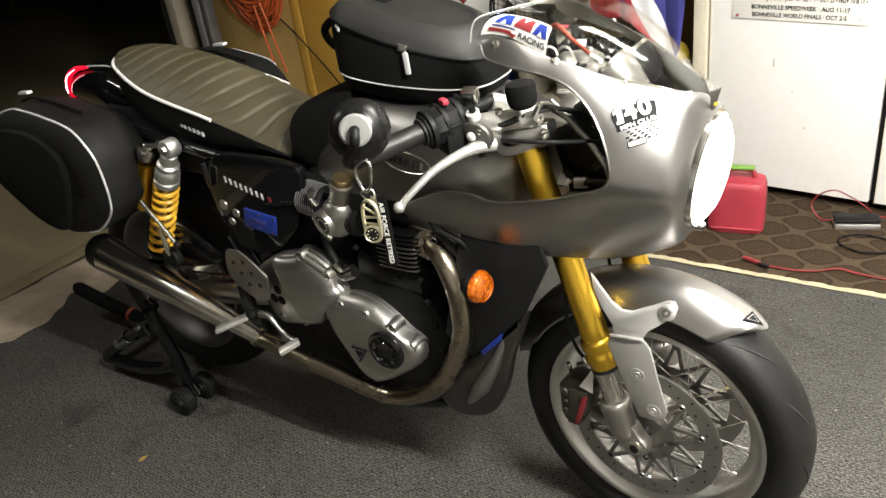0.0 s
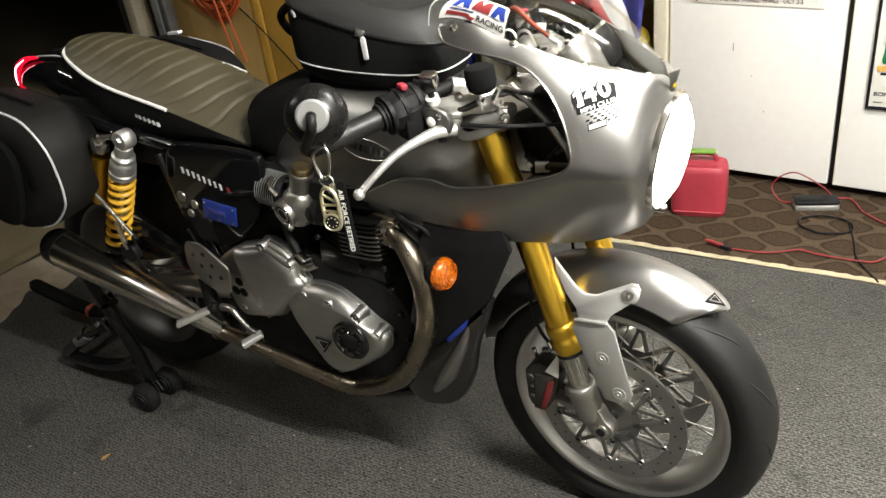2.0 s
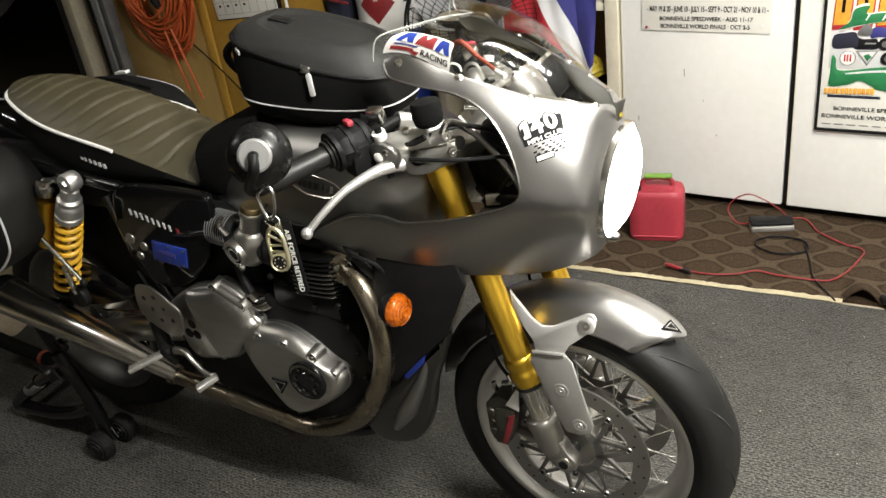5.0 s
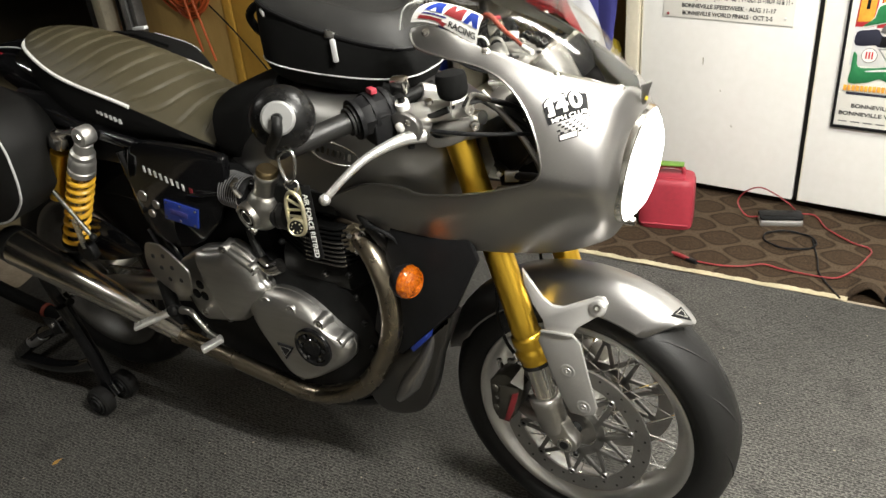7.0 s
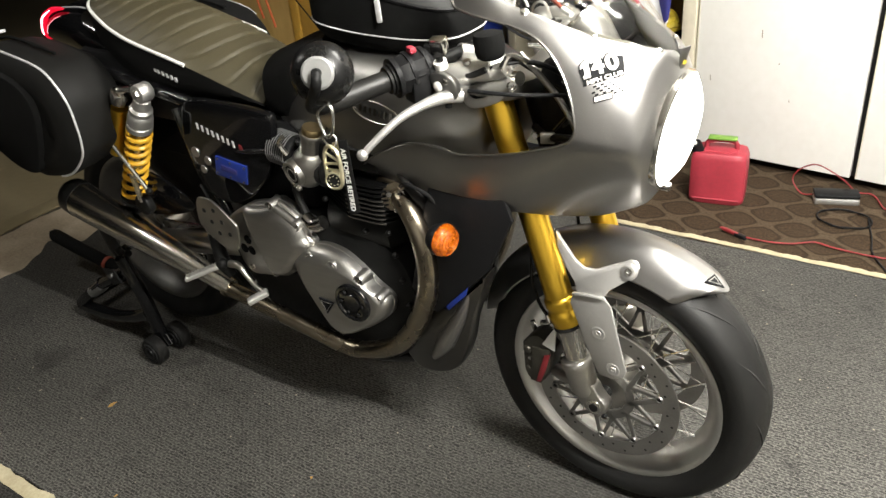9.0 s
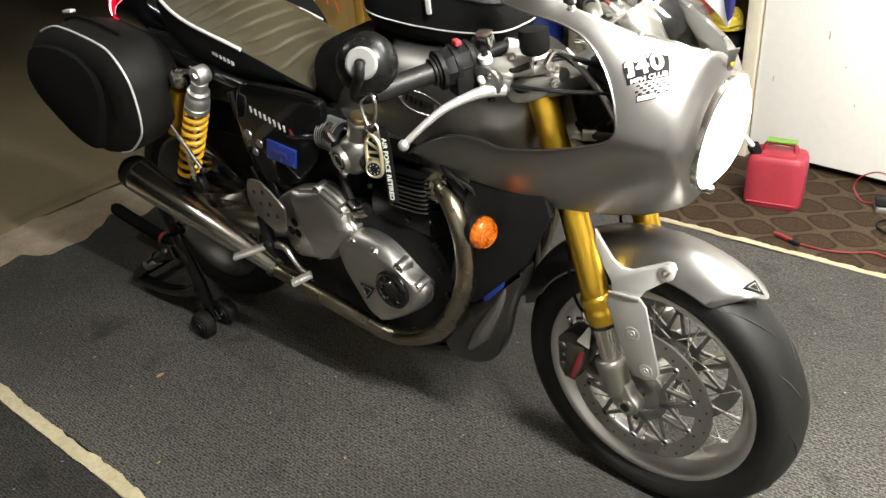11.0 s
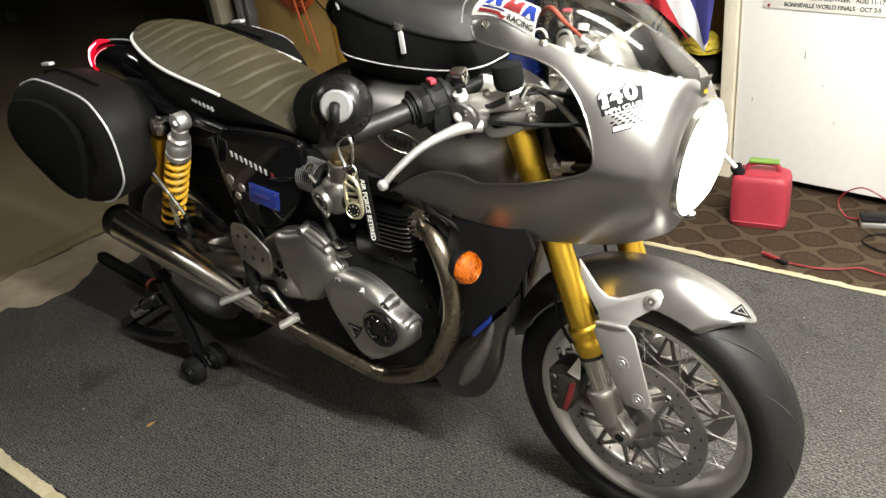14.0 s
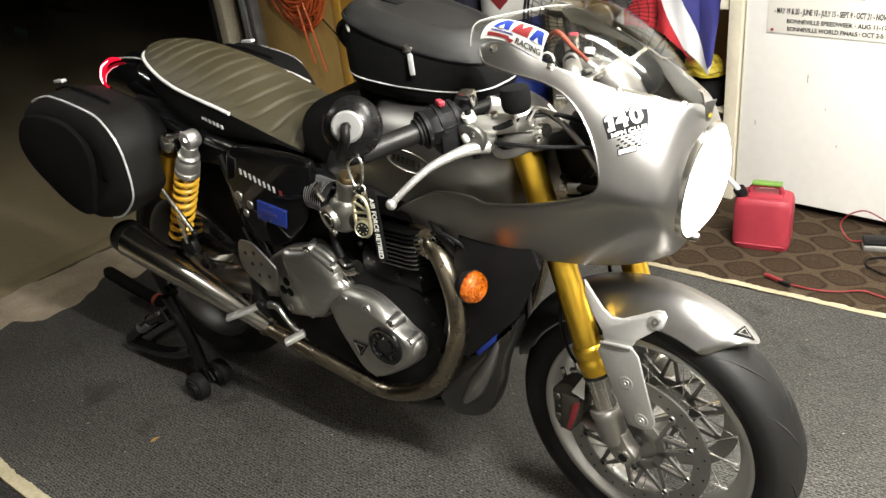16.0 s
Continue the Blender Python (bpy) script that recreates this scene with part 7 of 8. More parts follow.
part("inlet_rubber", lathe([(0.029, 0.0), (0.032, 0.006), (0.028, 0.012), (0.032, 0.02), (0.028, 0.03)], (-0.605, -0.145, 0.712), (1, 0, 0.1), 22), M["rubber"], tb)
part("air_trumpet", lathe([(0.030, 0.0), (0.035, 0.006), (0.036, 0.016), (0.036, 0.060)], (-0.668, -0.142, 0.742), (-1, 0, 0.12), 28), M["plastic"], tb, "ribbed dark air filter")
for k in range(9):
    part("filter_rib", lathe([(0.0350, 0.0), (0.0380, 0.0015), (0.0350, 0.003)], (-0.680 - 0.0058 * k, -0.142, 0.7434 + 0.0007 * k), (-1, 0, 0.12), 28, False), M["track"], tb)

# side cover with badges
SIDE = [(-0.990, 0.800), (-0.955, 0.832), (-0.86, 0.838), (-0.735, 0.834), (-0.705, 0.818), (-0.722, 0.745), (-0.752, 0.680), (-0.80, 0.632), (-0.85, 0.600), (-0.915, 0.585), (-0.980, 0.620), (-1.006, 0.720)]
sc = part("side_cover", plate(SIDE, -0.170, -0.145, 0.009, 4), M["black"], bike, "gloss black side cover with small badges")
for k in range(8):
    x, z = -0.944 + 0.0152 * k, 0.768 - 0.0040 * k
    part("name_bar", plate([(x, z - 0.001), (x + 0.0058, z - 0.0025), (x + 0.0058, z + 0.0120), (x, z + 0.0135)], -0.1715, -0.1695, 0.0005), M["reflect"], sc, "silver lettering bar")
part("name_bar", plate([(-0.818, 0.734), (-0.809, 0.732), (-0.809, 0.746), (-0.818, 0.748)], -0.1715, -0.1695, 0.0006), M["redmark"], sc, "red lettering bar")
bp = part("blue_plate", plate([(-0.902, 0.709), (-0.805, 0.699), (-0.817, 0.652), (-0.914, 0.661)], -0.1745, -0.1695, 0.0015), M["blue"], sc, "blue anodised plate with rivets")
for a, b in ((-0.896, 0.703), (-0.856, 0.699), (-0.813, 0.694), (-0.905, 0.667), (-0.864, 0.663), (-0.823, 0.658)):
    part("plate_rivet", lathe([(0.0, 0.002), (0.0028, 0.0015), (0.003, 0)], (a, -0.1745, b), (0, -1, 0), 10), M["polish"], bp)
part("plate_mark", plate([(-0.888, 0.690), (-0.838, 0.685), (-0.842, 0.672), (-0.890, 0.676)], -0.1752, -0.1744, 0.0003), M["flagblue"], bp)
for a, b, r in ((-0.972, 0.705, 0.013), (-0.936, 0.689, 0.011), (-0.957, 0.664, 0.010)):
    part("round_badge", lathe([(0.0, 0.002), (r - 0.001, 0.002), (r, 0.0)], (a, -0.1702, b), (0, -1, 0), 22), M["alu"], sc, "dull silver round badge")
part("cover_ridge", tube([(-0.835, -0.168, 0.728), (-0.785, -0.173, 0.738), (-0.728, -0.168, 0.748)], [0.002, 0.006, 0.004], 10, 5), M["black"], sc)

# ---- exhaust ----
ex = part("exhaust_header", tube([(-0.435, -0.120, 0.690), (-0.400, -0.148, 0.688), (-0.365, -0.163, 0.655), (-0.345, -0.168, 0.590), (-0.347, -0.169, 0.510), (-0.378, -0.168, 0.430), (-0.430, -0.166, 0.350), (-0.500, -0.167, 0.300), (-0.590, -0.172, 0.276), (-0.70, -0.180, 0.298), (-0.82, -0.186, 0.322), (-0.96, -0.192, 0.350)],
                                  [0.021, 0.021, 0.0215, 0.0215, 0.0215, 0.0215, 0.0215, 0.021, 0.020, 0.0195, 0.019, 0.019], 18, 5), M["header"], bike, "heat tinted header pipe")
part("header_flange", tube([(-0.430, -0.115, 0.690), (-0.420, -0.128, 0.690), (-0.408, -0.142, 0.688)], [0.029, 0.028, 0.025], 18, 3), M["header"], ex, "finned header clamp")
for k in range(3):
    part("clamp_fin", lathe([(0.024, -0.0018), (0.033, -0.0018), (0.033, 0.0018), (0.024, 0.0018)], (-0.432 + 0.008 * k, -0.122 - 0.010 * k, 0.691), (0.6, -0.75, 0.0), 24), M["header"], ex)
for a, b, c in ((-0.425, -0.158, 0.705), (-0.418, -0.150, 0.668)):
    part("flange_nut", lathe([(0.0, 0.010), (0.006, 0.010), (0.0075, 0.0)], (a, b, c), (0.6, -0.75, 0.0), 6), M["polish"], ex)
fl = part("flange_plate", plate([(-0.470, 0.715), (-0.445, 0.730), (-0.405, 0.722), (-0.385, 0.700), (-0.395, 0.668), (-0.425, 0.652), (-0.455, 0.660), (-0.472, 0.685)], -0.146, -0.132, 0.004, 3), M["header"], ex, "dark bronze coloured port flange")
for a, b in ((-0.456, 0.708), (-0.398, 0.706), (-0.442, 0.664)):
    part("flange_stud", lathe([(0.0, 0.014), (0.005, 0.014), (0.006, 0.008), (0.009, 0.007), (0.010, 0.0)], (a, -0.146, b), (0, -1, 0), 6), M["polish"], fl)
part("sensor_lead", tube([(-0.40, -0.15, 0.72), (-0.37, -0.165, 0.735), (-0.33, -0.160, 0.72), (-0.31, -0.15, 0.69)], 0.004, 8, 5), M["plastic"], ex)
part("balance_pipe", tube([(-0.435, 0.125, 0.690), (-0.37, 0.165, 0.63), (-0.355, 0.17, 0.50), (-0.43, 0.166, 0.33), (-0.58, 0.172, 0.275), (-0.96, 0.192, 0.350)], 0.0205, 14, 5), M["header"], ex)
for side in (-1,):
    MUF = [(-0.945, side * 0.190, 0.352), (-1.02, side * 0.194, 0.375), (-1.15, side * 0.199, 0.413), (-1.30, side * 0.202, 0.452), (-1.40, side * 0.204, 0.478), (-1.465, side * 0.205, 0.495), (-1.485, side * 0.205, 0.500)]
    mu = part("muffler", tube(MUF, [0.021, 0.0245, 0.034, 0.0425, 0.0470, 0.0490, 0.047], 28, 6), M["brushed"], bike, "brushed steel megaphone muffler")
    part("end_cap", tube([MUF[5], (-1.498, side * 0.205, 0.504), (-1.515, side * 0.205, 0.508)], [0.0500, 0.0490, 0.036], 28, 3), M["satin"], mu, "dark muffler end cap")
    part("joint_band", tube([(-0.952, side * 0.190, 0.347), (-0.965, side * 0.191, 0.350)], 0.0235, 20, 2), M["header"], mu)

# ---- controls at the right foot ----
heel = part("heel_guard", plate([(-0.958, 0.604), (-0.930, 0.615), (-0.900, 0.610), (-0.848, 0.572), (-0.838, 0.555), (-0.846, 0.508), (-0.862, 0.492), (-0.898, 0.492), (-0.964, 0.538)], -0.214, -0.208, 0.002, 4), M["alu"], bike, "drilled alloy heel guard")
for a, b in ((-0.938, 0.582), (-0.920, 0.556), (-0.902, 0.530), (-0.906, 0.588), (-0.886, 0.562), (-0.867, 0.534)):
    part("drilling", lathe([(0.0, 0.0006), (0.0055, 0.0006), (0.006, 0.0)], (a, -0.2142, b), (0, -1, 0), 14), M["dark"], heel)
rear = part("footrest_bracket", tube([(-0.965, -0.185, 0.55), (-0.95, -0.195, 0.48), (-0.935, -0.20, 0.43), (-0.915, -0.198, 0.40)], [0.012, 0.016, 0.018, 0.012], 12, 5), M["satin"], bike, "black rearset bracket with alloy footpeg")
PEG_TIP, PEG_ROOT = Vector((-0.992, -0.268, 0.413)), Vector((-0.928, -0.212, 0.437))
PEG = Matrix.Translation(PEG_TIP.lerp(PEG_ROOT, 0.45)) @ (PEG_ROOT - PEG_TIP).to_track_quat("X", "Z").to_matrix().to_4x4()
peg = part("footpeg", moved(join(box(-0.048, 0.040, -0.012, 0.012, -0.005, 0.005, 0.003), box(0.030, 0.062, -0.007, 0.007, -0.006, 0.006, 0.003)), PEG), M["lever"], rear, "knurled alloy footpeg")
for k in range(11):
    part("knurl_bar", moved(box(-0.046 + 0.0076 * k, -0.042 + 0.0076 * k, -0.011, 0.011, 0.0045, 0.0068, 0.0008), PEG), M["lever"], peg)
part("peg_pivot", ball((-0.928, -0.212, 0.437), 0.015), M["satin"], rear)
part("pedal_arm", tube([(-0.905, -0.205, 0.440), (-0.870, -0.210, 0.446), (-0.848, -0.212, 0.425), (-0.822, -0.213, 0.403), (-0.800, -0.214, 0.397)], [0.010, 0.008, 0.006, 0.006, 0.007], 10, 5), M["alu"], rear, "alloy brake pedal")
part("pedal_tip", moved(box(-0.026, 0.026, -0.012, 0.012, -0.006, 0.006, 0.003), Matrix.Translation((-0.803, -0.230, 0.390)) @ pose(0, 0, 0, 0, -18, 52)), M["lever"], rear, "knurled pedal tip")
part("master_cylinder", tube([(-0.965, -0.19, 0.50), (-0.945, -0.192, 0.455)], 0.013, 12, 2), M["satin"], rear)
part("bolt", lathe([(0.0, 0.006), (0.007, 0.006), (0.009, 0.0)], (-0.955, -0.20, 0.515), (0, -1, 0), 12), M["spoke"], rear)

# ---- radiator and belly pan ----
RAD = Matrix.Translation((-0.325, 0, 0.550)) @ pose(0, 0, 0, 0, 22, 0)
rad = part("radiator", moved(box(-0.020, 0.020, -0.140, 0.085, -0.065, 0.165, 0.006), RAD), M["plastic"], bike, "black radiator with side shrouds")
for k in range(17):
    z = -0.055 + 0.0128 * k
    part("radiator_fin", moved(box(0.0205, 0.0225, -0.125, 0.080, z, z + 0.004, 0.0008), RAD), M["plastic"], rad)
for s in (-1,):
    part("shroud", plate([(-0.33, 0.735), (-0.165, 0.745), (-0.150, 0.70), (-0.205, 0.584), (-0.275, 0.508), (-0.339, 0.444), (-0.375, 0.455), (-0.40, 0.49), (-0.37, 0.60)], s * 0.146, s * 0.158, 0.005), M["plastic"], rad, "matt black radiator shroud")
PAN = [(-0.344, 0.440), (-0.285, 0.500), (-0.222, 0.560), (-0.238, 0.505), (-0.263, 0.440), (-0.282, 0.360), (-0.311, 0.298), (-0.362, 0.266), (-0.42, 0.262), (-0.455, 0.31), (-0.450, 0.39), (-0.40, 0.43)]
for s in (-1,):
    pn = part("belly_pan", plate(PAN, s * 0.100, s * 0.145, 0.010, 3), M["pan"], bike, "graphite belly pan with scooped flute")
    part("flute", tube([(-0.268, s * 0.140, 0.500), (-0.292, s * 0.147, 0.440), (-0.330, s * 0.150, 0.370), (-0.368, s * 0.147, 0.312)], [0.005, 0.014, 0.021, 0.008], 14, 6), M["silver"], pn, "silver raised flute")
    part("blue_tab", plate([(-0.314, 0.470), (-0.256, 0.532), (-0.260, 0.514), (-0.307, 0.462)], s * 0.159, s * 0.162, 0.001), M["blue"], pn, "blue protective tab")

for s in (-1,):
    ind = part("turn_signal", tube([(-0.315, s * 0.150, 0.645), (-0.305, s * 0.180, 0.652), (-0.292, s * 0.203, 0.660)], 0.010, 10, 4), M["plastic"], bike, "round amber turn signal on a short stalk")
    C0, AX = Vector((-0.268, s * 0.208, 0.662)), Vector((0.985, s * 0.17, 0.0)).normalized()
    part("bowl", lathe([(0.012, -0.032), (0.024, -0.024), (0.0315, -0.008), (0.032, 0.0)], C0, AX, 26, False), M["plastic"], ind)
    ln = part("amber_lens", lathe([(0.032, 0.0), (0.0315, 0.005), (0.028, 0.012), (0.019, 0.018), (0.0, 0.0205)], C0, AX, 28), M["amber"], ind, "amber fluted lens")
    for k in range(4):
        r0 = 0.007 + 0.006 * k
        h0 = 0.0205 * math.sqrt(max(0.05, 1 - (r0 / 0.0335) ** 2))
        part("lens_ring", lathe([(r0, h0 - 0.001), (r0 + 0.0012, h0 + 0.0012), (r0 + 0.0028, h0 - 0.002)], C0, AX, 24, False), M["amber"], ln)

# ---- cockpit ----
yk = part("top_yoke", moved(plate([(-0.215, -0.118), (-0.165, -0.118), (-0.135, -0.05), (-0.135, 0.05), (-0.165, 0.118), (-0.215, 0.118), (-0.205, 0.05), (-0.205, -0.05)], -0.015, 0.015, 0.006, 3), Matrix(((1, 0, 0, 0), (0, 0, 1, 0), (0, 1, 0, 0.925), (0, 0, 0, 1)))), M["alu"], bike, "polished alloy top yoke")
part("lower_yoke", box(-0.170, -0.090, -0.118, 0.118, 0.755, 0.790, 0.012), M["satin"], yk)
for s in (-1, 1):
    clamp = part("bar_clamp", moved(lathe([(0.0275, -0.034), (0.036, -0.032), (0.0405, -0.026), (0.0415, 0.0), (0.0405, 0.020), (0.036, 0.025), (0.0275, 0.026)], (-0.207, s * 0.110, 0.940), (0.27, 0, -1), 26), STEER), M["castbright"], yk, "cast clip-on clamp")
    part("fork_cap", moved(lathe([(0.0, 0.014), (0.012, 0.014), (0.014, 0.008), (0.024, 0.006), (0.026, 0.0)], (-0.214, s * 0.108, 0.970), (-0.27, 0, 1), 20), STEER), M["satin"], yk)
    part("clamp_bolt", moved(lathe([(0.0, 0.006), (0.008, 0.006), (0.009, 0.0)], (-0.150, s * 0.125, 0.955), (1, s * 0.4, 0), 14), STEER), M["polish"], clamp)
    part("clamp_ear", moved(tube([(-0.165, s * 0.125, 0.955), (-0.145, s * 0.135, 0.957), (-0.128, s * 0.14, 0.96)], 0.012, 10, 3), STEER), M["polish"], clamp)
    A, Bq = Vector((-0.2295, s * 0.121, 1.000)), Vector((-0.358, s * 0.350, 0.966))
    hb = part("handlebar", rod(A, Bq, 0.011, 14), M["satin"], bike, "clip-on handlebar with smooth black grip")
    part("bar_boss", tube([(-0.214, s * 0.112, 0.955), (-0.222, s * 0.116, 0.982), tuple(A.lerp(Bq, 0.10))], [0.020, 0.019, 0.016], 14, 4), M["castbright"], hb, "cast alloy bar boss")
    g0 = A.lerp(Bq, 0.57)
    gp = part("grip", rod(g0, Bq, 0.0175, 24), M["carbon"], hb, "smooth black twill-patterned grip")
    part("grip_flange", tube([tuple(g0.lerp(Bq, 0.06)), tuple(g0.lerp(Bq, 0.10))], 0.023, 20, 1, smooth_path=False), M["rubber"], gp)
    part("grip_flange", tube([tuple(g0), tuple(g0.lerp(Bq, 0.045))], 0.026, 20, 1, smooth_path=False), M["rubber"], gp)
    sg = part("switch_housing", tube([tuple(A.lerp(Bq, 0.31)), tuple(A.lerp(Bq, 0.37)), tuple(A.lerp(Bq, 0.50)), tuple(A.lerp(Bq, 0.57))], [0.024, 0.033, 0.034, 0.028], 8, 3), M["plastic"], hb, "black switch housing with red button")
    mid = A.lerp(Bq, 0.44)
    for k in (0.345, 0.45, 0.545):
        c = A.lerp(Bq, k)
        part("housing_band", tube([tuple(c), tuple(c + (Bq - A) * 0.028)], 0.0350 - 0.012 * abs(k - 0.44), 16, 1, smooth_path=False), M["plastic"], sg)
    part("switch_block", moved(box(-0.022, 0.022, -0.020, 0.020, -0.045, 0.015, 0.006), Matrix.Translation(mid + Vector((0.012, 0, -0.004))) @ pose(0, 0, 0, 0, 0, s * 30)), M["plastic"], sg)
    part("start_button", moved(box(-0.010, 0.010, -0.006, 0.006, -0.005, 0.005, 0.003), Matrix.Translation(mid + Vector((0.006, s * 0.004, 0.0375))) @ pose(0, 0, 0, 0, 0, s * 30)), M["redcan"], sg, "red button")
    part("rocker", moved(box(-0.010, 0.010, -0.006, 0.004, -0.008, 0.008, 0.003), Matrix.Translation(mid + Vector((0.0, s * 0.030, 0.008))) @ pose(0, 0, 0, 20, 0, s * 30)), M["satin"], sg)
    for dz, dx in ((0.012, 0.0), (-0.014, 0.008)):
        ear = part("pinch_ear", tube([(-0.218, s * 0.146, 0.952 + dz), (-0.186, s * 0.152, 0.957 + dz), (-0.152 + dx, s * 0.150, 0.968 + dz)], [0.014, 0.013, 0.0125], 14, 4), M["castbright"], yk, "cast pinch ear")
        part("ear_bolt", lathe([(0.003, 0.002), (0.004, 0.006), (0.0075, 0.006), (0.0085, 0.0)], (-0.146 + dx, s * 0.158, 0.969 + dz), (0.75, s * 0.65, 0.1), 16), M["polish"], ear)
    part("clamp_hook", plate([(-0.234, 0.958), (-0.236, 0.920), (-0.222, 0.905), (-0.190, 0.911), (-0.156, 0.928), (-0.146, 0.944), (-0.163, 0.950), (-0.192, 0.936), (-0.210, 0.931), (-0.219, 0.940), (-0.221, 0.957)], s * 0.158, s * 0.128, 0.006, 4), M["castbright"], yk, "cast clip-on hook round the fork tube")
    # hydraulic master cylinder and lever
    mc = part("master_cylinder", tube([(-0.245, s * 0.185, 0.972), (-0.215, s * 0.175, 0.975), (-0.175, s * 0.160, 0.980)], [0.016, 0.019, 0.015], 14, 4), M["castbright"], hb, "satin alloy radial master cylinder")
    part("pivot_block", moved(box(-0.020, 0.022, -0.014, 0.014, -0.012, 0.012, 0.005), Matrix.Translation((-0.218, s * 0.200, 0.957)) @ pose(0, 0, 0, 0, 10, s * -25)), M["satinalu"], mc)
    part("pivot_screw", lathe([(0.0, 0.004), (0.008, 0.004), (0.010, 0.0)], (-0.222, s * 0.207, 0.970), (0, s * 0.5, 1), 16), M["polish"], mc)
    pp = part("perch_plate", plate([(-0.250, 0.984), (-0.224, 0.988), (-0.201, 0.974), (-0.202, 0.949), (-0.216, 0.943), (-0.241, 0.955)], s * 0.226, s * 0.210, 0.004, 3), M["gun"], mc, "satin alloy lever perch")
    for a, b, r in ((-0.234, 0.966, 0.0085), (-0.219, 0.976, 0.0055), (-0.212, 0.954, 0.0040)):
        part("perch_bolt", lathe([(0.0, 0.003), (r * 0.6, 0.003), (r, 0.001), (r, 0.0)], (a, s * 0.226, b), (0, s, 0), 16), M["white"] if r > 0.008 else M["polish"] if r > 0.005 else M["satin"], pp)
    part("adjuster_ring", lathe([(0.006, 0.0), (0.011, 0.0), (0.011, 0.012), (0.006, 0.012)], (-0.236, s * 0.207, 0.992), (0, s * 0.4, 1), 18), M["white"], mc, "white adjuster wheel")
    part("adjuster_knob", rod((-0.236, s * 0.207, 0.997), (-0.236, s * 0.214, 1.014), 0.006, 12), M["satin"], mc)
    part("bracket_cap", moved(box(-0.014, 0.014, -0.010, 0.010, -0.014, 0.014, 0.004), Matrix.Translation((-0.258, s * 0.178, 1.018)) @ pose(0, 0, 0, 15, 0, 10)), M["polish"], mc)
    part("bracket_bolt", lathe([(0.0, 0.005), (0.006, 0.005), (0.0075, 0.0)], (-0.205, s * 0.180, 0.994), (0, s * 0.3, 1), 14), M["polish"], mc)
    lv = part("lever", tube([(-0.205, s * 0.205, 0.948), (-0.222, s * 0.232, 0.951), (-0.240, s * 0.262, 0.947), (-0.262, s * 0.296, 0.935), (-0.284, s * 0.328, 0.912), (-0.304, s * 0.352, 0.887)], [0.012, 0.0105, 0.0082, 0.0068, 0.0062, 0.0058], 12, 6), M["lever"], hb, "polished dog-leg lever")
    part("lever_ball", ball((-0.304, s * 0.352, 0.887), 0.0095), M["lever"], lv)
    part("lever_pin", rod((-0.222, s * 0.218, 0.930), (-0.222, s * 0.218, 0.940), 0.006, 10), M["satin"], lv)
    part("brake_hose", tube([(-0.175, s * 0.160, 0.980), (-0.13, s * 0.12, 0.985), (-0.09, s * 0.06, 0.94), (-0.10, s * 0.05, 0.85)], 0.0045, 8, 5), M["rubber"], hb)
    part("cable", tube([(-0.24, s * 0.21, 0.962), (-0.20, s * 0.20, 0.955), (-0.12, s * 0.185, 0.952), (-0.06, s * 0.12, 0.935), (-0.05, s * 0.05, 0.90)], 0.0035, 8, 5), M["plastic"], hb)
# brake fluid reservoir under its black sock
res = part("fluid_reservoir", lathe([(0.016, -0.004), (0.0215, 0.0), (0.0230, 0.004), (0.0245, 0.010), (0.0248, 0.028), (0.023, 0.036), (0.015, 0.039), (0.0, 0.0395)], (-0.162, -0.176, 1.008), (-0.08, 0, 1), 30), M["nylon"], bike, "fluid reservoir in a black fabric sock")
part("reservoir_hose", tube([(-0.172, -0.178, 0.985), (-0.20, -0.185, 0.975), (-0.225, -0.185, 0.985)], 0.0055, 8, 4), M["rubber"], res)
part("reservoir_bracket", tube([(-0.15, -0.165, 0.985), (-0.145, -0.145, 1.0), (-0.128, -0.12, 0.985)], 0.005, 8, 4), M["polish"], res)

# instruments and hardware inside the fairing
gau = part("instrument_pod", lathe([(0.024, -0.075), (0.034, -0.06), (0.044, -0.02), (0.047, 0.0), (0.049, 0.012), (0.045, 0.015)], (-0.068, -0.040, 1.018), (-0.72, 0, 0.70), 32), M["gun"], bike, "pair of grey round instruments")
part("gauge_rim", lathe([(0.050, 0.010), (0.051, 0.016), (0.045, 0.018)], (-0.068, -0.040, 1.018), (-0.72, 0, 0.70), 28, False), M["polish"], gau)
part("gauge_body", lathe([(0.030, -0.05), (0.044, -0.03), (0.048, 0.0), (0.049, 0.012), (0.0, 0.013)], (-0.075, 0.060, 1.005), (-0.72, 0, 0.70), 28), M["plastic"], gau)
part("gauge_rim", lathe([(0.050, 0.010), (0.051, 0.016), (0.045, 0.018)], (-0.075, 0.060, 1.005), (-0.72, 0, 0.70), 28, False), M["polish"], gau)
part("white_ring", tube([(-0.150 + 0.013 * math.cos(a), -0.095, 1.066 + 0.013 * math.sin(a)) for a in [k * 0.6 for k in range(10)]], 0.002, 6, 3), M["piping"], gau, "white key ring")
strap = part("cockpit_strap", tube([(-0.205, 0.0, 1.075), (-0.175, -0.015, 1.092), (-0.145, -0.02, 1.070), (-0.120, -0.03, 1.058), (-0.100, -0.045, 1.052)], [0.004, 0.005, 0.004, 0.0035, 0.003], 10, 5), M["redstrap"], bike, "orange-red strap with pale tip behind the screen")
part("strap_tip", tube([(-0.100, -0.045, 1.052), (-0.088, -0.052, 1.049), (-0.078, -0.058, 1.047)], 0.0045, 10, 3), M["piping"], strap, "pale strap tip")
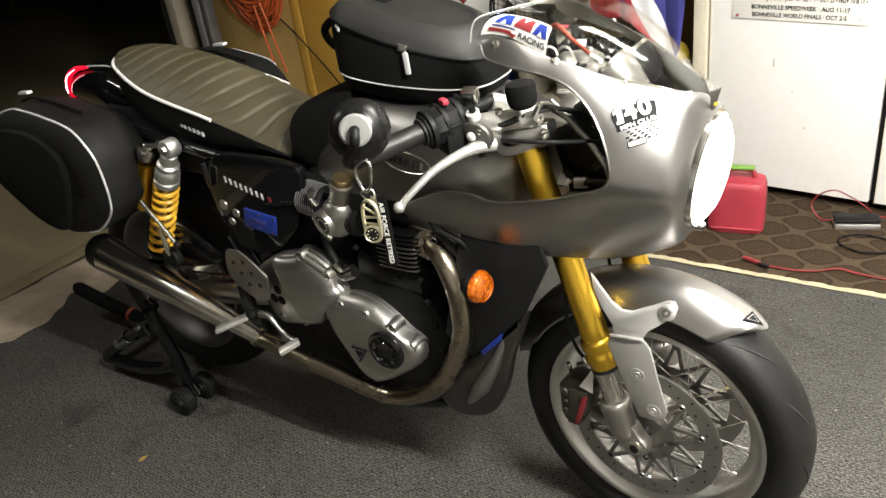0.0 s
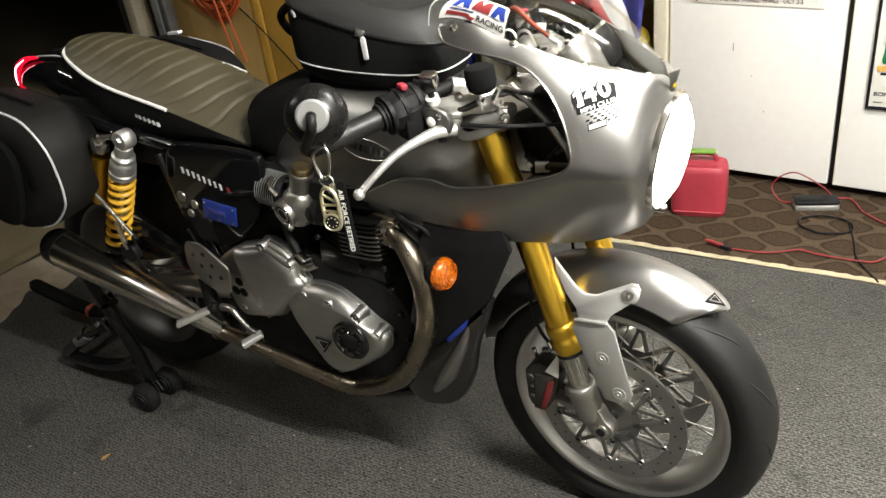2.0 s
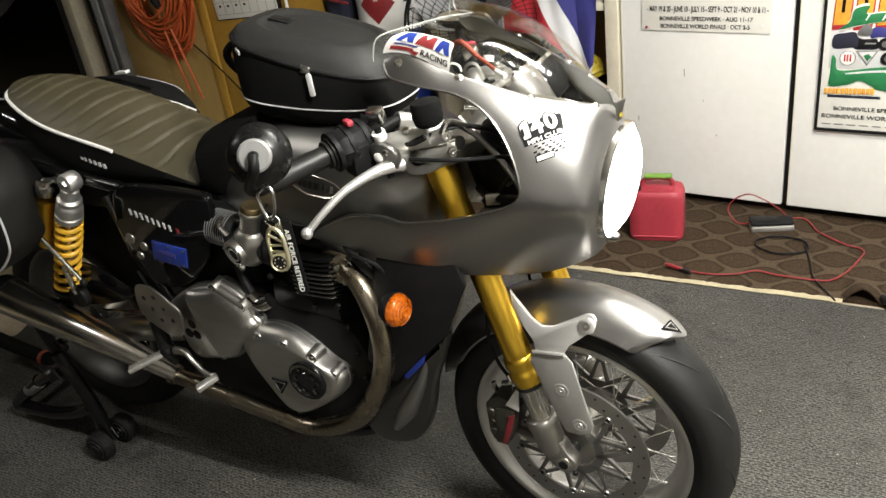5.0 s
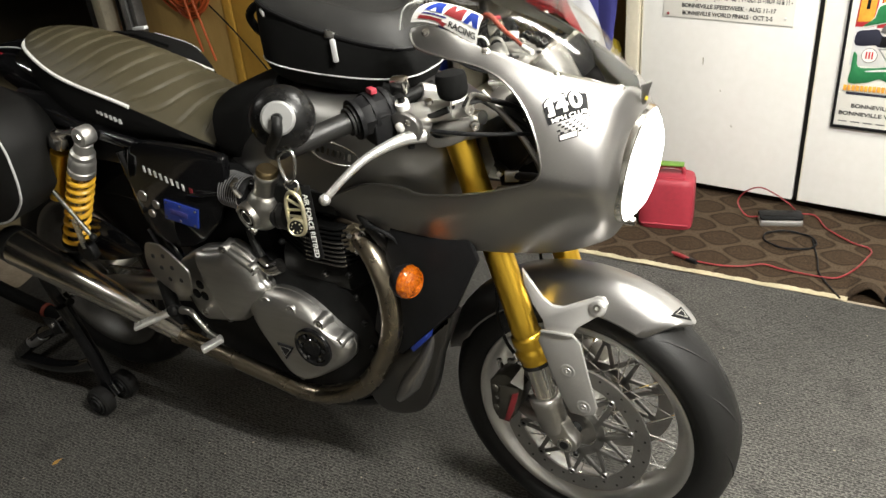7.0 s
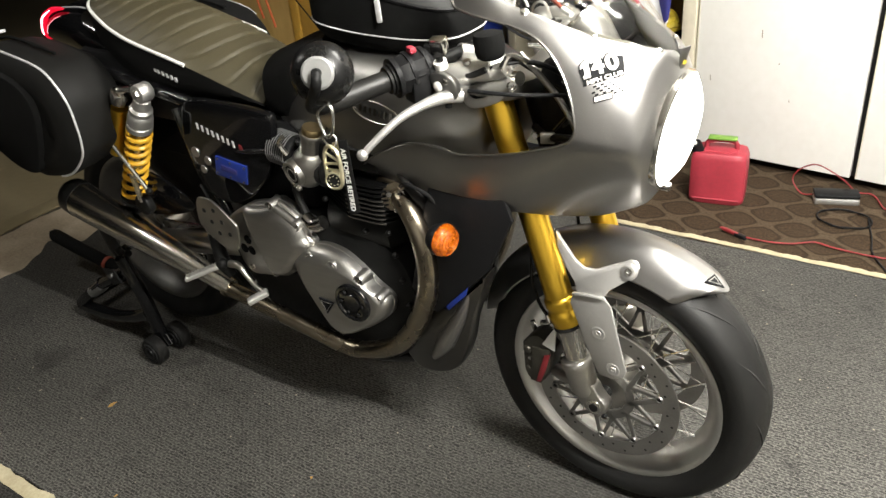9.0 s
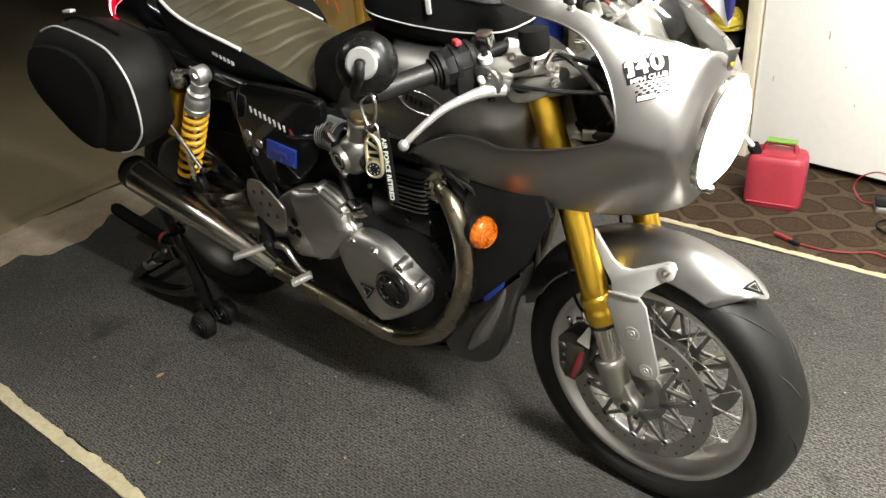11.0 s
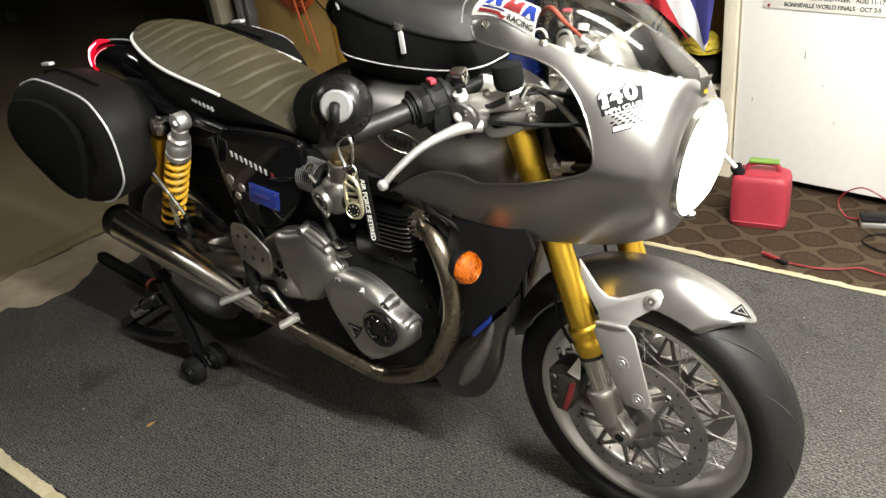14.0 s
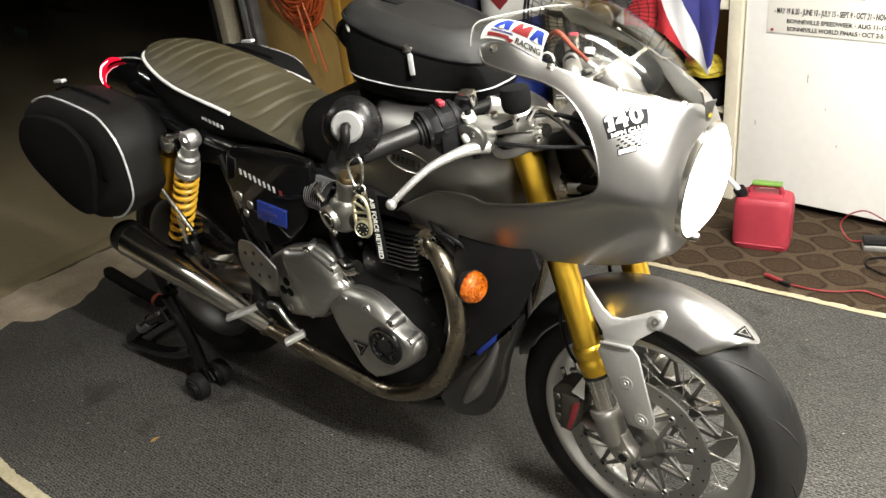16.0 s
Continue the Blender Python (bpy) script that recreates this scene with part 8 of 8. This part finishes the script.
stay = part("fairing_stay", tube([(-0.15, -0.06, 0.845), (-0.105, -0.105, 0.852), (-0.05, -0.135, 0.868), (0.0, -0.158, 0.880)], 0.007, 10, 5), M["satin"], bike, "black steel fairing stay with clips")
part("stay_arm", tube([(-0.16, -0.05, 0.99), (-0.09, -0.07, 1.0), (-0.03, -0.10, 1.01)], 0.006, 10, 5), M["polish"], stay)
part("clip_plate", moved(box(-0.012, 0.012, -0.004, 0.004, -0.010, 0.010, 0.002), Matrix.Translation((-0.094, -0.121, 0.857)) @ pose(0, 0, 0, 0, 0, 20)), M["alu"], stay, "alloy clip plate")
part("clip_bolt", lathe([(0.0, 0.004), (0.0045, 0.004), (0.0055, 0.0)], (-0.114, -0.125, 0.860), (0, -1, 0.2), 12), M["polish"], stay)
part("wiring_tray", box(-0.150, -0.020, -0.055, 0.055, 0.765, 0.965, 0.025), M["plastic"], stay, "black wiring tray behind the headlamp")
wr = random.Random(9)
for k in range(9):
    y0 = -0.10 + 0.02 * k
    part("wire", tube([(-0.15 + wr.uniform(-0.03, 0.03), y0, 0.99 - 0.015 * k), (-0.08, y0 * 0.7 - 0.03, 0.93 + wr.uniform(-0.05, 0.05)), (-0.05, y0 * 0.5 - 0.05, 0.88 + wr.uniform(-0.05, 0.05)), (-0.13, y0, 0.82)], wr.uniform(0.003, 0.006), 7, 5), M["rubber" if k % 3 else "gun"], stay)
part("headlamp_shell", lathe([(0.098, 0.0), (0.090, 0.03), (0.065, 0.075), (0.03, 0.095), (0.0, 0.098)], (0.066, 0, 0.854), (-1, 0, 0.05), 32), M["black"], stay)
part("horn", lathe([(0.0, 0.02), (0.03, 0.018), (0.036, 0.0), (0.02, -0.02)], (-0.045, -0.06, 0.82), (0.3, -1, 0), 22), M["satin"], stay)


# bar-end mirrors
def bar_mirror(s):
    C1 = Vector((-0.321, s * 0.395, 1.034))
    AX = Vector((0.50, s * 0.80, 0.32)).normalized()
    m = part("bar_end_mirror", lathe([(0.0, 0.030), (0.020, 0.029), (0.036, 0.020), (0.046, 0.004), (0.0475, -0.010), (0.045, -0.016), (0.0, -0.017)], C1, AX, 36), M["shell"], bike, "round black bar-end mirror with silver washer")
    part("mirror_washer", lathe([(0.0, 0.034), (0.021, 0.034), (0.0245, 0.031), (0.0245, 0.026)], C1, AX, 32), M["washer"], m, "silver washer plate")
    part("mirror_bolt", lathe([(0.0, 0.046), (0.006, 0.046), (0.0075, 0.043), (0.0075, 0.034)], C1, AX, 12), M["satin"], m)
    part("mirror_arm", tube([tuple(C1 + AX * 0.042), tuple(C1 + AX * 0.05 + Vector((-0.002, 0, -0.02))), (-0.345, s * 0.405, 0.985), (-0.358, s * 0.375, 0.966), (-0.358, s * 0.352, 0.966)], [0.007, 0.008, 0.009, 0.010, 0.012], 12, 5), M["satin"], m)


bar_mirror(-1)
lm = part("bar_end_mirror", lathe([(0.0, -0.016), (0.030, -0.014), (0.044, -0.004), (0.0475, 0.004), (0.0465, 0.008), (0.044, 0.006), (0.0, 0.006)], (-0.405, 0.412, 1.030), (0.05, -0.05, 1), 36), M["shell"], bike, "round bar-end mirror folded flat")
part("mirror_glass", lathe([(0.0435, 0.0062), (0.043, 0.0075), (0.0, 0.0075)], (-0.405, 0.412, 1.030), (0.05, -0.05, 1), 36), M["spoke"], lm, "mirror glass facing upwards")
part("mirror_arm", tube([(-0.405, 0.412, 1.018), (-0.395, 0.405, 0.990), (-0.370, 0.380, 0.968), (-0.358, 0.352, 0.966)], [0.008, 0.009, 0.010, 0.012], 12, 5), M["satin"], lm)


# ---- luggage, keys and stand ----
def pannier(side, shift):
    """Soft saddlebag: bulged outer panel inside white piping, deep gusset towards the wheel."""
    b = thing("saddlebag", "black fabric saddlebag with silver piping hung beside the seat", "saddlebag", "pair of saddlebags")
    O = [(-1.604, 0.913), (-1.524, 0.935), (-1.470, 0.934), (-1.417, 0.928), (-1.313, 0.908), (-1.268, 0.878), (-1.237, 0.829), (-1.231, 0.777), (-1.235, 0.727), (-1.254, 0.685), (-1.321, 0.632), (-1.400, 0.610), (-1.466, 0.602), (-1.534, 0.622), (-1.593, 0.660), (-1.663, 0.706), (-1.712, 0.762), (-1.716, 0.815), (-1.680, 0.873)]
    o = [(q.x + shift, q.y) for q in spline([(a, c, 0) for a, c in O], 6, True)]
    rows = []
    for d, y in ((0.040, -0.128), (0.020, -0.134), (0.010, -0.160), (0.003, -0.215), (0.0, -0.270), (0.004, -0.279), (0.010, -0.284), (0.030, -0.296), (0.060, -0.304), (0.075, -0.300), (0.095, -0.300)):
        rows.append([(a, y, c) for a, c in inset(o, d)])
    g = loft(rows)
    g = g if side < 0 else mirrored(g)
    part("bag_body", g, M["moulded"] if side < 0 else M["nylon"], b, "", 60)
    if side < 0:
        pc = [(-1.630, 0.868), (-1.560, 0.886), (-1.478, 0.890), (-1.400, 0.876), (-1.350, 0.845), (-1.338, 0.800), (-1.363, 0.725), (-1.410, 0.642), (-1.460, 0.628), (-1.530, 0.646), (-1.600, 0.687), (-1.668, 0.740), (-1.688, 0.800)]
        part("outer_panel", plate(pc, side * 0.3165, side * 0.285, 0.006, 3), M["nylon"], b, "matt black outer panel")
    pip = [(a, side * 0.2805, c) for a, c in inset(o, 0.003)]
    part("bag_piping", tube(pip[0:66:2] if side < 0 else pip[16:30:2], 0.0030 if side < 0 else 0.0012, 6, 2), M["reflect"], b, "silver reflective piping")
    part("buckle", moved(box(-0.022, 0.022, -0.008, 0.008, -0.004, 0.004, 0.002), Matrix.Translation((-1.575 + shift * 2.6, side * 0.205, 0.946 + shift * 0.15)) @ pose(0, 0, 0, 0, -6, 0)), M["reflect"], b, "silver buckle")
    part("top_seam", tube([(a, side * 0.22, c + 0.006) for a, c in o[2:24:3]], 0.004, 6, 3), M["nylon"], b)
    return b


pannier(-1, 0.0)
pannier(1, 0.11)


def tank_bag():
    b = thing("tank_bag", "black tank bag with moulded lid strapped on the tank", "tank bag")
    cx, cy = -0.470, 0.0
    def ring(z, kx, ky, ox=0.0, tilt=0.0):
        out = []
        for j in range(56):
            a = 2 * math.pi * j / 56
            c, s = math.cos(a), math.sin(a)
            e = (abs(c) ** 3.2 + abs(s) ** 3.2) ** (-1 / 3.2)
            x = 0.168 * kx * c * e + ox
            taper = 1 - 0.16 * max(0, x / 0.168)
            out.append((cx + x, cy + 0.120 * ky * taper * s * e, z + tilt * x))
        return out
    Z = 0.984
    low = [ring(Z - 0.012, 0.90, 0.88, 0, -0.08), ring(Z + 0.004, 0.97, 0.97, 0, -0.08), ring(Z + 0.018, 1.0, 1.0, 0, -0.08)]
    mid = [ring(Z + 0.0200, 1.0, 1.0, 0, -0.08), ring(Z + 0.0460, 1.005, 1.005, 0, -0.14), ring(Z + 0.0800, 0.995, 0.995, 0.0, -0.22), ring(Z + 0.0970, 0.970, 0.970, 0.0, -0.28)]
    lid = [ring(Z + 0.1010, 0.965, 0.965, 0, -0.28), ring(Z + 0.1140, 0.925, 0.915, 0, -0.27), ring(Z + 0.1240, 0.86, 0.84, 0, -0.25), ring(Z + 0.1310, 0.77, 0.73, 0, -0.23), ring(Z + 0.1350, 0.70, 0.64, 0, -0.22), ring(Z + 0.1350, 0.665, 0.60, 0, -0.22),
           ring(Z + 0.1310, 0.63, 0.56, 0, -0.22), ring(Z + 0.1295, 0.59, 0.52, 0, -0.22), ring(Z + 0.1310, 0.45, 0.40, 0, -0.22), ring(Z + 0.1330, 0.2, 0.18, 0, -0.22), ring(Z + 0.1330, 0.02, 0.02, 0, -0.22)]
    part("base_tray", loft(low), M["nylon"], b)
    part("bag_wall", loft(mid), M["nylon"], b)
    part("moulded_lid", loft(lid), M["lid"], b, "moulded dark lid with recessed panel", 60)
    part("bag_piping", tube(ring(Z + 0.019, 1.004, 1.004, 0, -0.08)[::2], 0.0016, 6, 2, True), M["reflect"], b, "thin silver piping")
    part("zip_track", tube(ring(Z + 0.099, 0.972, 0.970, 0, -0.28)[::2], 0.0042, 6, 2, True), M["plastic"], b, "black zip")
    r = ring(Z + 0.099, 0.985, 0.985, 0, -0.28)
    p = r[44]
    pull = part("zip_slider", moved(box(-0.010, 0.010, -0.004, 0.004, -0.007, 0.007, 0.002), Matrix.Translation(p) @ pose(0, 0, 0, 0, 15, 8)), M["spoke"], b, "bright zip slider")
    part("zip_pull", moved(box(-0.0055, 0.0055, -0.0025, 0.0025, -0.046, -0.006, 0.003), Matrix.Translation((p[0] + 0.006, p[1] - 0.004, p[2])) @ pose(0, 0, 0, -6, -6, 8)), M["reflect"], pull, "silver zip pull")
    q = r[36]
    part("brand_tab", moved(box(-0.010, 0.010, -0.002, 0.002, -0.004, 0.004, 0.001), Matrix.Translation((q[0] + 0.004, q[1] - 0.003, q[2] - 0.012)) @ pose(0, 0, 0, 0, 14, -35)), M["reflect"], b, "small silver tab")
    part("lid_mark", moved(box(-0.025, 0.022, -0.013, 0.013, -0.001, 0.0012, 0.0006), Matrix.Translation((cx - 0.080, -0.004, Z + 0.1502)) @ pose(0, 0, 0, 0, 12.4, 0)), M["plastic"], b)
    part("carry_handle", tube([(cx - 0.140, -0.010, Z + 0.128), (cx - 0.180, -0.012, Z + 0.116), (cx - 0.212, -0.012, Z + 0.106), (cx - 0.234, -0.010, Z + 0.088), (cx - 0.228, -0.010, Z + 0.068), (cx - 0.205, -0.010, Z + 0.050), (cx - 0.158, -0.010, Z + 0.036)], 0.0085, 10, 6), M["nylon"], b, "padded carry handle")
    part("strap_pad", body_loft([(-0.790, 0.06, 0.80, 0.895), (-0.765, 0.115, 0.775, 0.928), (-0.70, 0.130, 0.775, 0.955), (-0.64, 0.130, 0.86, 0.975), (-0.58, 0.12, 0.93, 0.992)], 24, 3), M["nylon"], b, "black harness pad")
    part("strap", tube([(-0.34, -0.11, 0.985), (-0.30, -0.09, 0.965), (-0.26, -0.05, 0.945)], 0.010, 8, 4), M["nylon"], b)


tank_bag()


def key_ring():
    k = thing("key_ring", "keys on a carabiner with a black lettered strap", "keys")
    y = -0.405
    part("carabiner", tube([(-0.324, y, 0.984), (-0.312, y, 0.991), (-0.303, y, 0.984), (-0.304, y, 0.966), (-0.310, y, 0.946), (-0.322, y, 0.936), (-0.331, y, 0.953), (-0.333, y, 0.974)], 0.0026, 8, 5, True), M["spoke"], k, "steel carabiner")
    part("split_ring", tube([(-0.316 + 0.011 * math.cos(a), y - 0.002 + 0.005 * math.sin(2 * a), 0.929 + 0.013 * math.sin(a)) for a in [i * math.pi / 6 for i in range(12)]], 0.0016, 6, 2, True), M["spoke"], k, "split ring")
    part("key", moved(plate([(-0.010, 0.0), (0.010, 0.0), (0.012, -0.012), (0.008, -0.022), (0.004, -0.025), (0.004, -0.050), (0.0, -0.054), (-0.003, -0.050), (-0.004, -0.025), (-0.009, -0.020), (-0.012, -0.010)], -0.001, 0.001, 0.0005), Matrix.Translation((-0.305, y + 0.004, 0.930)) @ pose(0, 0, 0, 0, -8, 20)), M["palegold"], k)
    # cast fob: an open gold frame with two bars and a dark compass-like disc at its foot
    fob = part("gold_fob", tube([(-0.312, y - 0.008, 0.926), (-0.300, y - 0.008, 0.917), (-0.296, y - 0.009, 0.893), (-0.297, y - 0.010, 0.869), (-0.306, y - 0.010, 0.858), (-0.318, y - 0.010, 0.859), (-0.326, y - 0.010, 0.873), (-0.327, y - 0.009, 0.905), (-0.322, y - 0.008, 0.921)], 0.0032, 8, 4, True), M["palegold"], k, "pale gold open frame fob")
    for z0, z1 in ((0.915, 0.903), (0.896, 0.900), (0.886, 0.888)):
        part("fob_bar", tube([(-0.325, y - 0.009, z0), (-0.311, y - 0.0085, (z0 + z1) / 2), (-0.297, y - 0.009, z1)], 0.0022, 7, 3), M["palegold"], fob)
    disc = part("round_fob", lathe([(0.0, 0.003), (0.0115, 0.003), (0.0125, 0.002), (0.0125, -0.003), (0.0, -0.003)], (-0.311, y - 0.012, 0.871), (0.3, -1, 0.1), 26), M["satin"], fob, "dark round disc")
    part("fob_rim", lathe([(0.0115, 0.003), (0.0125, 0.0042), (0.0145, 0.0036), (0.0145, -0.0025), (0.0115, -0.002)], (-0.311, y - 0.012, 0.871), (0.3, -1, 0.1), 26, False), M["palegold"], fob)
    for i in range(8):
        a = i * math.pi / 4
        part("disc_mark", ball((-0.3095 + 0.0078 * math.cos(a), y - 0.0155 + 0.0023 * math.cos(a), 0.8715 + 0.0078 * math.sin(a)), 0.0012, n=8, m=6), M["palegold"], disc)
    S = Matrix.Translation((-0.2945, y + 0.004, 0.873)) @ pose(0, 0, 0, 0, -1, 22)
    part("strap", moved(plate([(-0.0095, -0.068), (0.0085, -0.062), (0.0070, 0.062), (-0.0075, 0.060)], -0.0012, 0.0012, 0.0008), S), M["nylon"], k, "black woven strap")
    part("strap_lettering", lettering("AIR FORCE RETIRED", 0.0105, S @ pose(-0.002, -0.0018, -0.006, 90, 0, 0) @ pose(0, 0, 0, 0, 0, -90), 0.0002, 0.108, 0.0001), M["white"], k, "white lettering")


key_ring()


def paddock_stand():
    s = thing("paddock_stand", "black tubular rear paddock stand on rubber wheels", "paddock stand")
    T = 0.019
    for side in (-1, 1):
        y = side * 0.178
        part("leg", tube([(-1.345, y, 0.055), (-1.37, y, 0.18), (-1.395, y * 1.08, 0.325)], T, 12, 4), M["black"], s)
        part("side_rail", tube([(-1.372, y, 0.135), (-1.45, y, 0.096), (-1.58, y, 0.062), (-1.74, side * 0.176, 0.05)], T, 12, 4), M["black"], s)
        part("brace", tube([(-1.735, side * 0.176, 0.06), (-1.60, side * 0.178, 0.16), (-1.40, y, 0.27)], T * 0.9, 12, 4), M["black"], s)
        part("spool_cradle", tube([(-1.375, y, 0.335), (-1.400, y, 0.318), (-1.425, y, 0.335)], 0.010, 10, 4), M["rubber"], s, "rubber cradle")
        for dy in (-0.042, 0.040):
            w = part("stand_wheel", lathe([(0.012, -0.018), (0.037, -0.018), (0.042, -0.012), (0.042, 0.012), (0.037, 0.018), (0.012, 0.018)], (-1.330, y + dy, 0.042), (0, 1, 0), 30), M["rubber"], s, "black rubber stand wheel")
            part("wheel_hub", lathe([(0.010, 0.021), (0.014, 0.0245), (0.017, 0.0245), (0.0185, 0.020), (0.024, 0.0195), (0.026, 0.022), (0.028, 0.022), (0.030, 0.017)], (-1.330, y + dy, 0.042), (0, -1, 0), 18), M["satin"], w)
        part("wheel_axle", rod((-1.330, y - 0.055, 0.040), (-1.330, y + 0.055, 0.040), 0.007, 10), M["spoke"], s)
        part("axle_tab", plate([(-1.365, 0.075), (-1.330, 0.070), (-1.312, 0.040), (-1.330, 0.024), (-1.357, 0.035)], y - 0.010, y + 0.010, 0.003), M["black"], s)
    part("cross_bar", tube([(-1.74, -0.176, 0.05), (-1.76, -0.12, 0.05), (-1.76, 0.12, 0.05), (-1.74, 0.176, 0.05)], T, 12, 4), M["black"], s)
    part("lever_bar", tube([(-1.76, 0.0, 0.055), (-1.82, 0.0, 0.078), (-1.95, -0.01, 0.108), (-2.075, -0.015, 0.136), (-2.09, -0.016, 0.139)], [0.019, 0.021, 0.023, 0.023, 0.014], 16, 5), M["nylon"], s, "foam padded lever handle")
    part("rear_upright", tube([(-1.735, -0.176, 0.06), (-1.66, -0.177, 0.115), (-1.57, -0.178, 0.180)], T, 12, 4), M["black"], s)
    part("joint_plate", plate([(-1.50, 0.265), (-1.44, 0.275), (-1.42, 0.235), (-1.47, 0.215)], -0.203, -0.197, 0.002), M["satin"], s)
    part("height_bolt", rod((-1.455, -0.212, 0.255), (-1.455, -0.15, 0.255), 0.007, 8), M["spoke"], s)
    part("red_collar", rod((-1.825, 0.0, 0.079), (-1.838, -0.001, 0.082), 0.0240, 16), M["redstrap"], s, "red end ring")
    part("pivot_sleeve", tube([(-1.64, -0.178, 0.13), (-1.60, -0.178, 0.155), (-1.57, -0.178, 0.175)], 0.019, 12, 2), M["track"], s, "bare steel sleeve")


paddock_stand()


# racing association sticker on the screen: plain shapes in its colours
def screen_sticker():
    def spot(u, v):
        s = (4.86 * (1 - u) + 4.04 * u) * (1 - v) + (4.83 * (1 - u) + 4.18 * u) * v
        w = (-0.990 * (1 - u) - 0.985 * u) * (1 - v) + (-0.62 * (1 - u) - 0.70 * u) * v
        return screen_point(s, w)

    def place(u, v, lift):
        p = spot(u, v)
        nrm = (spot(u + 0.02, v) - p).cross(spot(u, v + 0.02) - p).normalized()
        if nrm.y > 0:
            nrm = -nrm
        return tuple(p + nrm * lift)

    def shape(outline, lift):
        g = patch(outline, Matrix())
        return [place(x, y, lift) for x, y, z in g[0]], g[1]
    st = part("screen_sticker", shape([(0.0, 0.04), (0.0, 0.50), (0.0, 0.96), (0.05, 1.0), (0.50, 1.0), (0.94, 1.0), (1.0, 0.94), (1.0, 0.50), (0.99, 0.0), (0.50, 0.04)], 0.002), M["white"], scr, "white sticker with red and blue shapes")
    for nm, m, o in (("blue_shape", "blue", [(0.10, 0.40), (0.12, 0.90), (0.28, 0.90), (0.36, 0.40)]),
                     ("white_cut", "white", [(0.18, 0.40), (0.22, 0.58), (0.27, 0.40)]),
                     ("red_shape", "red", [(0.39, 0.40), (0.40, 0.90), (0.68, 0.90), (0.69, 0.40)]),
                     ("white_cut", "white", [(0.47, 0.90), (0.53, 0.66), (0.60, 0.90)]),
                     ("blue_shape", "blue", [(0.72, 0.40), (0.76, 0.90), (0.92, 0.90), (0.97, 0.40)]),
                     ("white_cut", "white", [(0.80, 0.40), (0.84, 0.58), (0.89, 0.40)]),
                     ("navy_stripe", "flagblue", [(0.10, 0.28), (0.10, 0.33), (0.45, 0.33), (0.45, 0.28)]),
                     ("red_stripe", "red", [(0.08, 0.12), (0.08, 0.22), (0.40, 0.22), (0.42, 0.16), (0.50, 0.16), (0.45, 0.04), (0.38, 0.10), (0.34, 0.12)]),
                     ):
        part(nm, shape(o, 0.0042 if nm == "white_cut" else 0.0034), M[m], st)
    g = lettering("RACING", 1.0, Matrix(), 0.0, None, 0.02)
    xs, ys = [q[0] for q in g[0]], [q[1] for q in g[0]]
    part("word_line", ([place(0.52 + 0.44 * (q[0] - min(xs)) / (max(xs) - min(xs)), 0.10 + 0.17 * (q[1] - min(ys)) / (max(ys) - min(ys)), 0.0036) for q in g[0]], g[1]), M["ink"], st, "small dark lettering")


screen_sticker()
